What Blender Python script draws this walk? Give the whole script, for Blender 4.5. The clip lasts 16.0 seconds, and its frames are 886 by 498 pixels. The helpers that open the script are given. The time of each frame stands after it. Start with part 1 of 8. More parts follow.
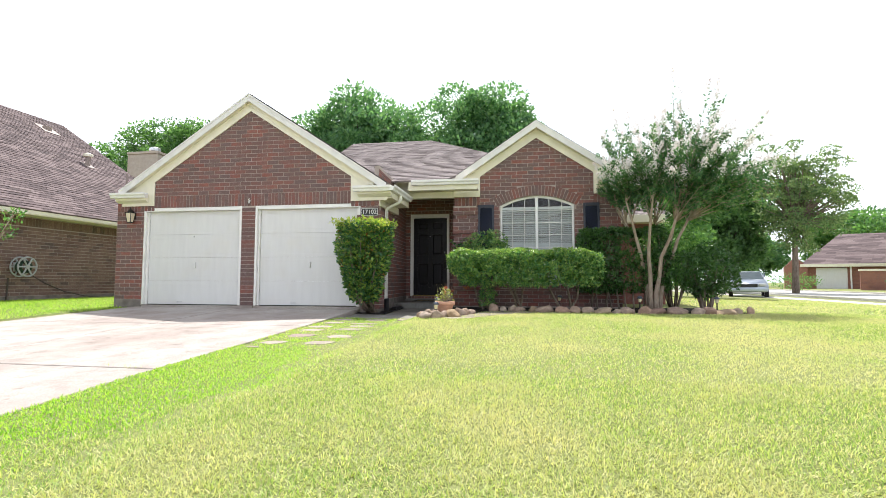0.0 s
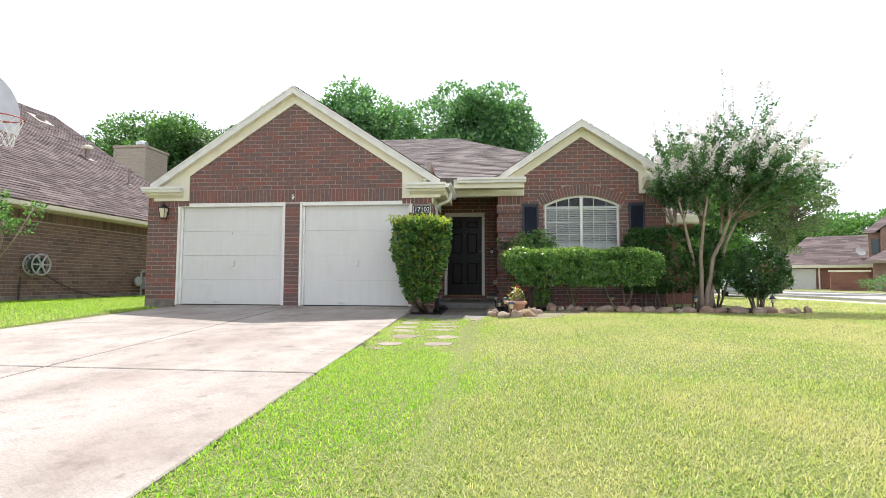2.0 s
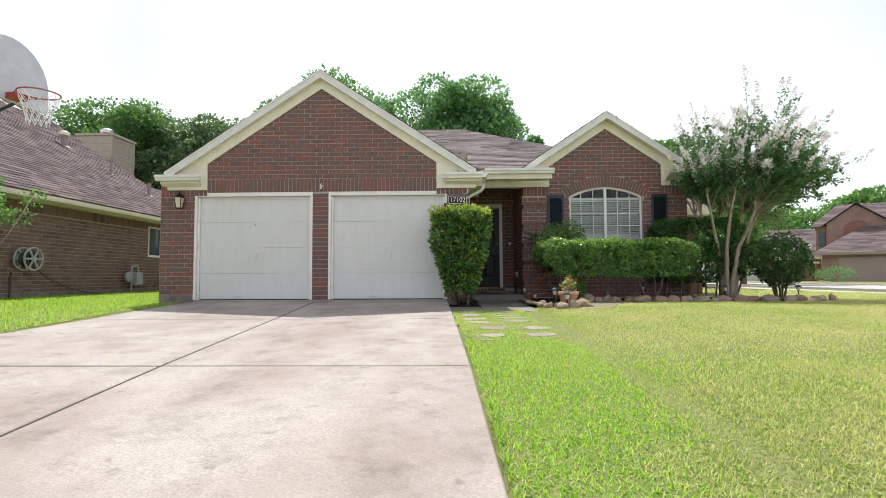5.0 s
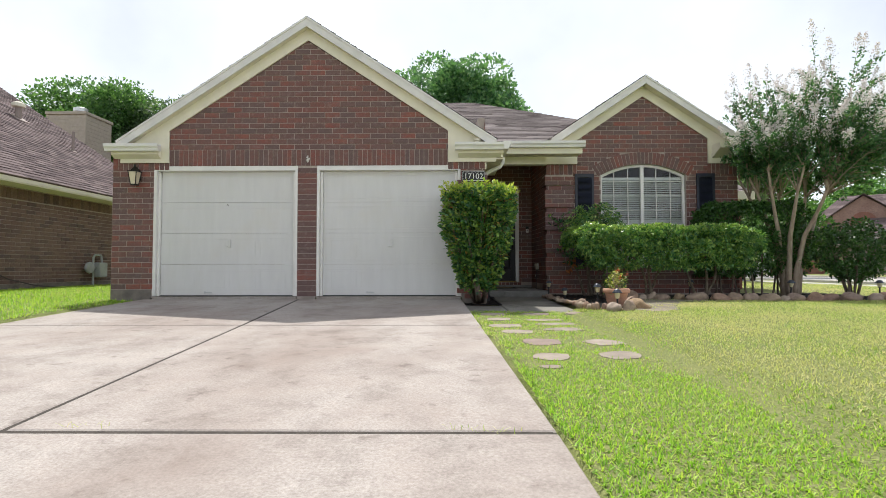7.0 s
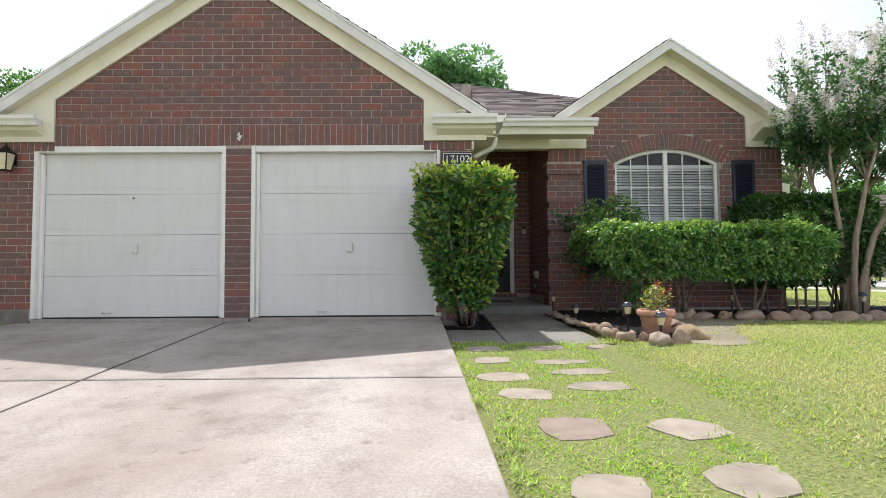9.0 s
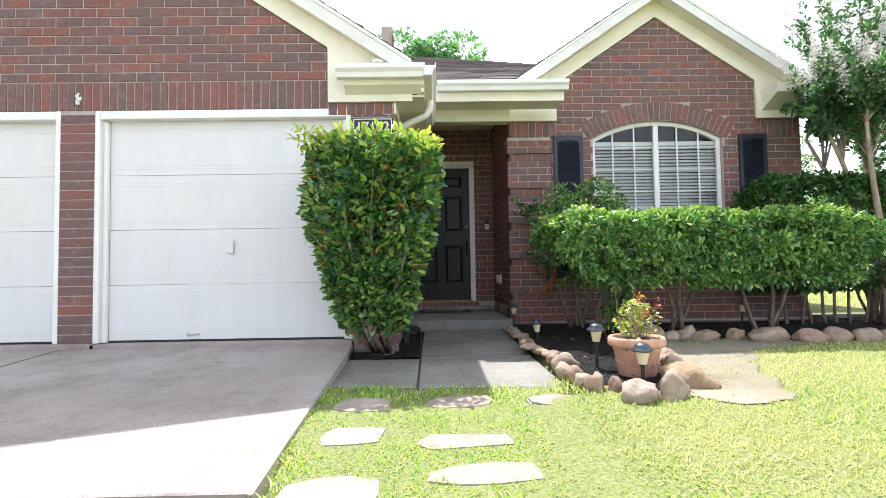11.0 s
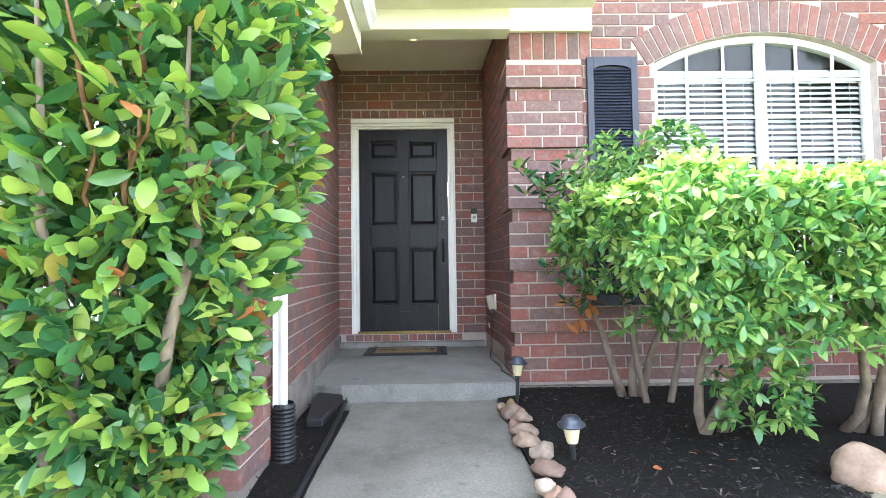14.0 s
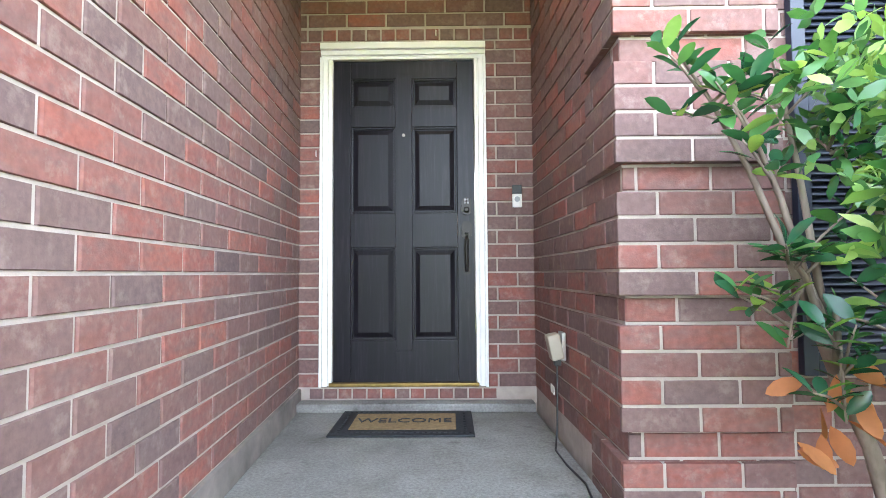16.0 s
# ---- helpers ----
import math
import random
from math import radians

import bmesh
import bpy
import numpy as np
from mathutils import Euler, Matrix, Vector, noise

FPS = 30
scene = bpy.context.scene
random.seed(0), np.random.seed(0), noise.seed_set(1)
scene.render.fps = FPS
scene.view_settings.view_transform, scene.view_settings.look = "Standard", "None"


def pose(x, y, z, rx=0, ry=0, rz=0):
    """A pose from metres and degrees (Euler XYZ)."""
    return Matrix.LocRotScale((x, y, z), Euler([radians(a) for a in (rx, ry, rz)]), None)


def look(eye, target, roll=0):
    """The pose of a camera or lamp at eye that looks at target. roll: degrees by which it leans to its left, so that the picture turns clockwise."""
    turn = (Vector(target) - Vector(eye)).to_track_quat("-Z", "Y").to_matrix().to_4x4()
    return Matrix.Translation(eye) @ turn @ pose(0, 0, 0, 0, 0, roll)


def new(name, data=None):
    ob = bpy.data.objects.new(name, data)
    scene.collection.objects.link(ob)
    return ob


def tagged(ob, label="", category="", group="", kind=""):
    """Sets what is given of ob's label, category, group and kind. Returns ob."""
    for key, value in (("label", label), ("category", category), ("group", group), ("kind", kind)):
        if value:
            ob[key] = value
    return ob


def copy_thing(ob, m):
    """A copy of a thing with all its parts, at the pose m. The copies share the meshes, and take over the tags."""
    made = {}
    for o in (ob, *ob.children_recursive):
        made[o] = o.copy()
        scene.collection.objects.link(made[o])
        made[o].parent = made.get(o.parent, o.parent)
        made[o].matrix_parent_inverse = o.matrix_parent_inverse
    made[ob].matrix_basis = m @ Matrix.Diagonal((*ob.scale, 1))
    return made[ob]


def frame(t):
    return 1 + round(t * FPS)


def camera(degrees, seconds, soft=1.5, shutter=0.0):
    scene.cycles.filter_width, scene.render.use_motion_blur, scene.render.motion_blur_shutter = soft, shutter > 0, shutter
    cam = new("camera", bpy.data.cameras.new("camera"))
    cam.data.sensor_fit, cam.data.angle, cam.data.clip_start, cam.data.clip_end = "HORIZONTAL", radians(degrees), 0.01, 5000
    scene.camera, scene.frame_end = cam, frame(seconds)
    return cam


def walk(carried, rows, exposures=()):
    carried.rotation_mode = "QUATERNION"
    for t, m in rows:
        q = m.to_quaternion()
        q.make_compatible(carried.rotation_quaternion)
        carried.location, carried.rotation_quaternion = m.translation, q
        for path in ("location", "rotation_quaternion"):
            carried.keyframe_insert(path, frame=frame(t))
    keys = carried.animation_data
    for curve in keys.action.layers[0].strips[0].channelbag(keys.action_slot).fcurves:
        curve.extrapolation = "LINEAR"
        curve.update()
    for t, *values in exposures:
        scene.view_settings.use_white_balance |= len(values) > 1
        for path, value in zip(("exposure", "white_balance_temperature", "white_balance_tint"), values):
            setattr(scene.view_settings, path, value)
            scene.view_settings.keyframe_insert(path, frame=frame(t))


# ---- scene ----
cam = camera(82.3, 16.0, 0.75)
PATH = [
    (0, (0.331, 0.202, 0.838), (0.001, 2.17, 0.964), 0.1),
    (0.5, (-0.125, 0.149, 0.854), (-0.407, 2.125, 0.979), 0.2),
    (1, (-0.592, 0.145, 0.823), (-0.852, 2.124, 0.95), 0.2),
    (1.5, (-1.066, 0.177, 0.817), (-1.317, 2.157, 0.944), 0.2),
    (2, (-1.511, 0.161, 0.815), (-1.723, 2.146, 0.942), 0.2),
    (2.5, (-1.924, 0.176, 0.792), (-2.094, 2.165, 0.916), 0.2),
    (3, (-2.3, 0.132, 0.78), (-2.435, 2.124, 0.904), 0.1),
    (3.5, (-2.635, 0.063, 0.745), (-2.713, 2.058, 0.868), 0.1),
    (4, (-2.895, 0.051, 0.745), (-2.955, 2.046, 0.865), 0.1),
    (4.2, (-2.967, 0.029, 0.747), (-3.024, 2.025, 0.866), 0.0),
    (6.3, (-3.43, 1.374, 0.76), (-3.457, 3.372, 0.836), -0.2),
    (6.5, (-3.462, 1.582, 0.77), (-3.487, 3.581, 0.843), -0.1),
    (7, (-3.558, 2.108, 0.773), (-3.579, 4.107, 0.845), -0.1),
    (7.5, (-3.594, 2.659, 0.809), (-3.583, 4.658, 0.881), -0.1),
    (8, (-3.605, 3.219, 0.848), (-3.586, 5.217, 0.92), -0.1),
    (8.2, (-3.592, 3.43, 0.866), (-3.574, 5.428, 0.94), -0.1),
    (10.3, (-2.811, 5.343, 0.881), (-2.784, 7.34, 0.977), -0.9),
    (10.5, (-2.727, 5.512, 0.901), (-2.701, 7.51, 0.993), -0.9),
    (11, (-2.511, 5.945, 0.929), (-2.482, 7.943, 1.014), -0.9),
    (11.5, (-2.386, 6.427, 0.942), (-2.353, 8.425, 1.028), -0.9),
    (12, (-2.284, 6.896, 0.981), (-2.243, 8.894, 1.061), -0.9),
    (12.5, (-2.197, 7.388, 0.996), (-2.153, 9.386, 1.076), -0.9),
    (13, (-2.139, 7.896, 1.04), (-2.096, 9.894, 1.121), -1.0),
    (13.5, (-2.092, 8.391, 1.085), (-2.047, 10.389, 1.164), -1.0),
    (14, (-2.1, 8.88, 1.087), (-2.062, 10.878, 1.171), -0.8),
    (14.5, (-2.125, 9.355, 1.108), (-2.085, 11.353, 1.196), -0.7),
    (15, (-2.118, 9.92, 1.119), (-2.102, 11.918, 1.21), -0.6),
    (15.5, (-2.114, 10.453, 1.142), (-2.12, 12.451, 1.235), -0.5),
    (16, (-2.115, 10.957, 1.163), (-2.137, 12.955, 1.26), -0.4),
]
walk(cam, [(t, look(eye, target, roll)) for t, eye, target, roll in PATH],
     [(0, 0.54, 6200, 11), (2, 0.36, 6200, 11), (4, 0.16, 6250, 11), (7, -0.06, 6250, 10), (8.2, 0.0, 6200, 10), (10.5, 0.7, 6000, 11), (12, 1.58, 5750, 12), (13.5, 2.52, 5600, 11), (15, 3.34, 5650, 9), (16, 3.57, 5600, 9)])

# ---- light ----
SUN_FROM = Vector((-0.12, 0.55, 1.0)).normalized()
sun_data = bpy.data.lights.new("sun", "SUN")
sun_data.energy, sun_data.angle, sun_data.color = 4.9, radians(0.6), (1.0, 0.95, 0.87)
sun = new("sun", sun_data)
sun.rotation_euler = (-SUN_FROM).to_track_quat("-Z", "Y").to_euler()
world = bpy.data.worlds.new("sky")
scene.world = world
world.use_nodes = True
wn, wl = world.node_tree.nodes, world.node_tree.links
sky = wn.new("ShaderNodeTexSky")
sky.sky_type, sky.sun_disc = "NISHITA", False
sky.sun_elevation = math.asin(SUN_FROM.z)
sky.sun_rotation = math.atan2(SUN_FROM.x, SUN_FROM.y)
sky.air_density, sky.dust_density, sky.ozone_density = 1.2, 4.0, 1.0
# thin summer cloud over the whole sky
wcoord, wcloud, wramp, wmix = wn.new("ShaderNodeTexCoord"), wn.new("ShaderNodeTexNoise"), wn.new("ShaderNodeValToRGB"), wn.new("ShaderNodeMixRGB")
wcloud.inputs["Scale"].default_value, wcloud.inputs["Detail"].default_value = 2.2, 6
wramp.color_ramp.elements[0].position, wramp.color_ramp.elements[1].position = 0.34, 0.62
wramp.color_ramp.elements[0].color, wramp.color_ramp.elements[1].color = (0.55, 0.55, 0.55, 1), (0.92, 0.92, 0.92, 1)
wmix.inputs[2].default_value = (19, 19.6, 20.4, 1)
wl.new(wcoord.outputs["Generated"], wcloud.inputs["Vector"])
wl.new(wcloud.outputs[0], wramp.inputs[0])
wsep, whaze, wfac = wn.new("ShaderNodeSeparateXYZ"), wn.new("ShaderNodeMapRange"), wn.new("ShaderNodeMath")
whaze.inputs["From Min"].default_value, whaze.inputs["From Max"].default_value = 0.15, 1.0
whaze.inputs["To Min"].default_value, whaze.inputs["To Max"].default_value = 1.0, 0.30
wfac.operation = "MULTIPLY"
wl.new(wcoord.outputs["Generated"], wsep.inputs[0])
wl.new(wsep.outputs["Z"], whaze.inputs["Value"])
wl.new(wramp.outputs[0], wfac.inputs[0])
wl.new(whaze.outputs[0], wfac.inputs[1])
wl.new(wfac.outputs[0], wmix.inputs[0])
wl.new(sky.outputs[0], wmix.inputs[1])
wl.new(wmix.outputs[0], wn["Background"].inputs[0])
wn["Background"].inputs[1].default_value = 0.075

# ---- materials ----


class Mat:
    """A node material under construction: links by short calls."""

    def __init__(self, name, rough=0.8, metal=0.0, spec=0.5):
        self.m = bpy.data.materials.new(name)
        self.m.use_nodes = True
        self.t = self.m.node_tree
        self.b = self.t.nodes["Principled BSDF"]
        self.b.inputs["Roughness"].default_value = rough
        self.b.inputs["Metallic"].default_value = metal
        self.b.inputs["Specular IOR Level"].default_value = spec
        self.co = self.t.nodes.new("ShaderNodeNewGeometry").outputs["Position"]

    def node(self, kind, **props):
        n = self.t.nodes.new(kind)
        for k, v in props.items():
            n.inputs[k].default_value = v
        return n

    def link(self, a, b):
        self.t.links.new(a, b)

    def noise(self, scale, detail=4, stretch=None, rough=0.55):
        n = self.node("ShaderNodeTexNoise", Scale=scale, Detail=detail, Roughness=rough)
        if stretch:
            mp = self.node("ShaderNodeMapping")
            mp.inputs["Scale"].default_value = stretch
            self.link(self.co, mp.inputs[0])
            self.link(mp.outputs[0], n.inputs["Vector"])
        else:
            self.link(self.co, n.inputs["Vector"])
        return n.outputs[0]

    def ramp(self, fac, stops):
        n = self.t.nodes.new("ShaderNodeValToRGB")
        e = n.color_ramp.elements
        while len(e) < len(stops):
            e.new(0.5)
        for i, (p, c) in enumerate(stops):
            e[i].position, e[i].color = p, (*c, 1)
        self.link(fac, n.inputs[0])
        return n.outputs[0]

    def mix(self, fac, a, b, mode="MIX"):
        n = self.t.nodes.new("ShaderNodeMixRGB")
        n.blend_type = mode
        for i, v in enumerate((fac, a, b)):
            if isinstance(v, (int, float)):
                n.inputs[i].default_value = v
            elif isinstance(v, tuple):
                n.inputs[i].default_value = (*v, 1)
            else:
                self.link(v, n.inputs[i])
        return n.outputs[0]

    def color(self, c):
        if isinstance(c, tuple):
            self.b.inputs["Base Color"].default_value = (*c, 1)
        else:
            self.link(c, self.b.inputs["Base Color"])
        return self

    def bump(self, height, strength=0.3, dist=0.01):
        n = self.node("ShaderNodeBump", Strength=strength, Distance=dist)
        self.link(height, n.inputs["Height"])
        self.link(n.outputs[0], self.b.inputs["Normal"])
        return self

    def rand(self, island=False):
        if island:
            return self.t.nodes.new("ShaderNodeNewGeometry").outputs["Random Per Island"]
        return self.t.nodes.new("ShaderNodeObjectInfo").outputs["Random"]


def brick_mat(name, stops, island):
    k = Mat(name, 0.85, 0, 0.3)
    base = k.ramp(k.rand(island), stops)
    grain = k.noise(42, 6)
    blot = k.noise(8, 6, (1, 1, 2.2), 0.65)
    c = k.mix(k.ramp(blot, [(0.40, (0, 0, 0)), (0.66, (0.7, 0.7, 0.7))]), base, (0.185, 0.12, 0.11))
    wide = k.noise(0.9, 5)
    c = k.mix(k.ramp(wide, [(0.45, (0, 0, 0)), (0.72, (0.4, 0.4, 0.4))]), c, (0.17, 0.085, 0.075))
    c = k.mix(0.35, c, k.ramp(grain, [(0.3, (0.45, 0.45, 0.45)), (0.7, (1.3, 1.3, 1.3))]), "MULTIPLY")
    chalk = k.noise(13, 6, None, 0.7)
    c = k.mix(k.ramp(chalk, [(0.54, (0, 0, 0)), (0.76, (0.42, 0.42, 0.42))]), c, (0.40, 0.32, 0.285))
    return k.color(c).bump(k.noise(160, 3), 0.35, 0.003).m


HOUSE_BRICK = [(0.0, (0.275, 0.094, 0.073)), (0.18, (0.228, 0.10, 0.083)), (0.38, (0.18, 0.112, 0.10)), (0.6, (0.15, 0.103, 0.098)),
               (0.78, (0.205, 0.105, 0.09)), (0.92, (0.31, 0.108, 0.08)), (1.0, (0.125, 0.09, 0.088))]
NEIGHBOUR_BRICK = [(0.0, (0.21, 0.135, 0.11)), (0.4, (0.25, 0.165, 0.135)), (0.7, (0.18, 0.115, 0.095)), (0.92, (0.13, 0.095, 0.085)), (1.0, (0.09, 0.072, 0.07))]
M_BRICK1 = brick_mat("house brick single", HOUSE_BRICK, False)
M_BRICKS = brick_mat("house brick", HOUSE_BRICK, True)
M_NBRICKS = brick_mat("tan brick", NEIGHBOUR_BRICK, True)
M_NBRICK1 = brick_mat("tan brick single", NEIGHBOUR_BRICK, False)


def plain(name, c, rough=0.6, var=0.12, scale=6, bump=0.15, bscale=60, metal=0.0, spec=0.5):
    """Paint, plastic or metal of one colour with faint soiling and relief."""
    k = Mat(name, rough, metal, spec)
    n = k.noise(scale, 6)
    lo, hi = tuple(v * (1 - var) for v in c), tuple(min(1, v * (1 + var * 0.6)) for v in c)
    k.color(k.ramp(n, [(0.3, lo), (0.7, hi)]))
    return k.bump(k.noise(bscale, 3), bump, 0.002).m


M_MORTAR = plain("mortar", (0.42, 0.355, 0.31), 0.95, 0.2, 9, 0.5, 140)
M_CONCRETE_RAW = plain("foundation concrete", (0.22, 0.19, 0.165), 0.95, 0.4, 5, 0.5, 50)
M_CREAM = plain("cream trim paint", (0.80, 0.755, 0.60), 0.55, 0.08, 3, 0.15, 40)
M_RAKE = plain("weathered white fascia paint", (0.74, 0.72, 0.68), 0.6, 0.1, 4, 0.2, 40)
M_WHITE = plain("white trim paint", (0.82, 0.80, 0.76), 0.5, 0.07, 5, 0.1, 40)
M_BLACK = plain("black plastic", (0.018, 0.018, 0.02), 0.45, 0.2)
M_DARKMETAL = plain("dark bronze metal", (0.03, 0.027, 0.025), 0.42, 0.3, 20, 0.1, 60, 0.7)
M_NAVY = plain("dark navy shutter paint", (0.018, 0.022, 0.040), 0.45, 0.2, 8)
M_CHROME = plain("galvanised metal", (0.55, 0.55, 0.55), 0.35, 0.15, 20, 0.1, 60, 0.9)
M_GREYPAINT = plain("grey enamel", (0.38, 0.39, 0.40), 0.5, 0.15)
M_BRASS = plain("brass threshold", (0.26, 0.18, 0.06), 0.5, 0.25, 20, 0.1, 60, 0.9)
M_RED = plain("rusty red enamel", (0.35, 0.06, 0.04), 0.5, 0.3, 15)
M_NET = plain("white net cord", (0.75, 0.74, 0.72), 0.9)


def garage_mat():
    k = Mat("white garage door paint", 0.45)
    streak = k.noise(3, 6, (3.0, 1, 0.5))
    dirt = k.noise(1.6, 5)
    c = k.ramp(streak, [(0.3, (0.67, 0.66, 0.64)), (0.75, (0.72, 0.71, 0.69))])
    c = k.mix(k.ramp(dirt, [(0.5, (0, 0, 0)), (0.85, (0.4, 0.4, 0.4))]), c, (0.66, 0.61, 0.50))
    return k.color(c).bump(k.noise(18, 3, (1, 1, 6)), 0.06, 0.003).m


M_GARAGE = garage_mat()


def door_mat():
    k = Mat("black stained door", 0.42, 0, 0.28)
    grain = k.noise(9, 8, (6, 1, 0.35), 0.7)
    c = k.ramp(grain, [(0.25, (0.004, 0.004, 0.006)), (0.52, (0.009, 0.008, 0.012)), (0.82, (0.034, 0.030, 0.038))])
    return k.color(c).bump(grain, 0.25, 0.002).m


M_DOOR = door_mat()


def concrete_mat(name, a, b, stain):
    k = Mat(name, 0.92, 0, 0.3)
    fine = k.noise(70, 8, None, 0.75)
    wide = k.noise(0.9, 6, (1.0, 0.6, 1))
    c = k.ramp(fine, [(0.3, a), (0.72, b)])
    c = k.mix(k.ramp(wide, [(0.40, (0, 0, 0)), (0.70, (0.8, 0.8, 0.8))]), c, stain)
    mottle = k.noise(2.2, 9, None, 0.74)
    c = k.mix(0.62, c, k.ramp(mottle, [(0.32, (0.55, 0.52, 0.50)), (0.5, (1.0, 1.0, 1.0)), (0.72, (1.22, 1.2, 1.18))]), "MULTIPLY")
    spots = k.noise(6.5, 3)
    c = k.mix(k.ramp(spots, [(0.64, (0, 0, 0)), (0.74, (0.5, 0.5, 0.5))]), c, tuple(v * 0.55 for v in stain))
    return k.color(c).bump(k.noise(140, 4), 0.55, 0.004).m


M_DRIVE = concrete_mat("broom-finished driveway concrete", (0.27, 0.236, 0.212), (0.56, 0.51, 0.465), (0.27, 0.215, 0.185))
M_WALK = concrete_mat("walkway concrete", (0.17, 0.16, 0.138), (0.36, 0.338, 0.30), (0.14, 0.128, 0.10))
M_PORCH = concrete_mat("porch concrete", (0.17, 0.166, 0.158), (0.40, 0.39, 0.37), (0.12, 0.112, 0.095))
M_JOINT = plain("joint dirt", (0.06, 0.05, 0.04), 0.95, 0.4, 30)
M_STREET = concrete_mat("street concrete", (0.42, 0.40, 0.37), (0.56, 0.54, 0.50), (0.38, 0.36, 0.33))


def shingle_mat(name, stops, rowx, rowy):
    k = Mat(name, 0.95, 0, 0.25)
    base = k.ramp(k.rand(True), stops)
    fine = k.noise(120, 4)
    wide = k.noise(0.6, 5)
    c = k.mix(0.5, base, k.ramp(fine, [(0.25, (0.5, 0.5, 0.5)), (0.75, (1.4, 1.4, 1.4))]), "MULTIPLY")
    c = k.mix(0.4, c, k.ramp(wide, [(0.3, (0.75, 0.75, 0.75)), (0.7, (1.2, 1.2, 1.2))]), "MULTIPLY")
    return k.color(c).bump(fine, 0.6, 0.004).m


M_ROOF = shingle_mat("weathered shingle", [(0, (0.145, 0.12, 0.118)), (0.5, (0.21, 0.178, 0.172)), (1, (0.27, 0.232, 0.222))], 1, 1)
M_NROOF = shingle_mat("brown shingle", [(0, (0.085, 0.064, 0.064)), (0.5, (0.14, 0.105, 0.104)), (1, (0.20, 0.155, 0.15))], 1, 1)

# ---- building helpers ----


def mesh_ob(name, verts, faces, mat, parent=None, smooth=False):
    me = bpy.data.meshes.new(name)
    me.from_pydata([tuple(v) for v in verts], [], faces)
    me.update()
    if mat:
        me.materials.append(mat)
    if smooth:
        me.shade_smooth()
    ob = new(name, me)
    if parent:
        ob.parent = parent
    return ob


def part(name, bm, mat, parent=None, label="", smooth=False):
    """Links a bmesh as one mesh object under its thing."""
    me = bpy.data.meshes.new(name)
    bmesh.ops.recalc_face_normals(bm, faces=bm.faces)
    bm.to_mesh(me)
    bm.free()
    me.materials.append(mat)
    if smooth:
        me.shade_smooth()
    ob = new(name, me)
    if parent:
        ob.parent = parent
    if label:
        tagged(ob, label)
    return ob


def thing(name, label, category, group="", at=(0, 0, 0), rz=0, kind=""):
    ob = new(name)
    ob.empty_display_size = 0.1
    ob.matrix_basis = pose(*at, 0, 0, rz)
    return tagged(ob, label, category, group, kind)


def box(bm, x0, x1, y0, y1, z0, z1, bevel=0.0, m=None):
    """Adds a box, with its edges rounded by bevel, to a bmesh."""
    r = bmesh.ops.create_cube(bm, size=1.0)
    vs = r["verts"]
    bmesh.ops.scale(bm, vec=(x1 - x0, y1 - y0, z1 - z0), verts=vs)
    bmesh.ops.translate(bm, vec=((x0 + x1) / 2, (y0 + y1) / 2, (z0 + z1) / 2), verts=vs)
    if bevel:
        es = list({e for v in vs for e in v.link_edges})
        out = bmesh.ops.bevel(bm, geom=es, offset=bevel, segments=2, affect="EDGES", profile=0.6)
        vs = list({v for f in out["faces"] for v in f.verts} | {v for v in vs if v.is_valid})
    if m is not None:
        bmesh.ops.transform(bm, matrix=m, verts=[v for v in vs if v.is_valid])
    return vs


def boxes(*specs, bevel=0.0):
    bm = bmesh.new()
    for s in specs:
        box(bm, *s, bevel=bevel)
    return bm


def prism(bm, pts, axis, a, b):
    """Extrudes a polygon from a to b along an axis ('x', 'y' or 'z'); pts are the other two coordinates in order."""
    def put(p, w):
        return {"x": (w, p[0], p[1]), "y": (p[0], w, p[1]), "z": (p[0], p[1], w)}[axis]
    va = [bm.verts.new(put(p, a)) for p in pts]
    vb = [bm.verts.new(put(p, b)) for p in pts]
    n = len(pts)
    bm.faces.new(va)
    bm.faces.new(vb[::-1])
    for i in range(n):
        bm.faces.new((va[i], vb[i], vb[(i + 1) % n], va[(i + 1) % n]))


def lathe(bm, profile, n=20, at=(0, 0, 0)):
    """Turns (radius, height) pairs round the z axis."""
    rings = []
    for r, z in profile:
        rings.append([bm.verts.new((at[0] + r * math.cos(2 * math.pi * i / n), at[1] + r * math.sin(2 * math.pi * i / n), at[2] + z)) for i in range(n)] if r > 1e-5
                     else [bm.verts.new((at[0], at[1], at[2] + z))])
    for a, b in zip(rings, rings[1:]):
        for i in range(n):
            j = (i + 1) % n
            if len(a) == 1 and len(b) == 1:
                continue
            if len(a) == 1:
                bm.faces.new((a[0], b[i], b[j]))
            elif len(b) == 1:
                bm.faces.new((a[i], b[0], a[j]))
            else:
                bm.faces.new((a[i], b[i], b[j], a[j]))


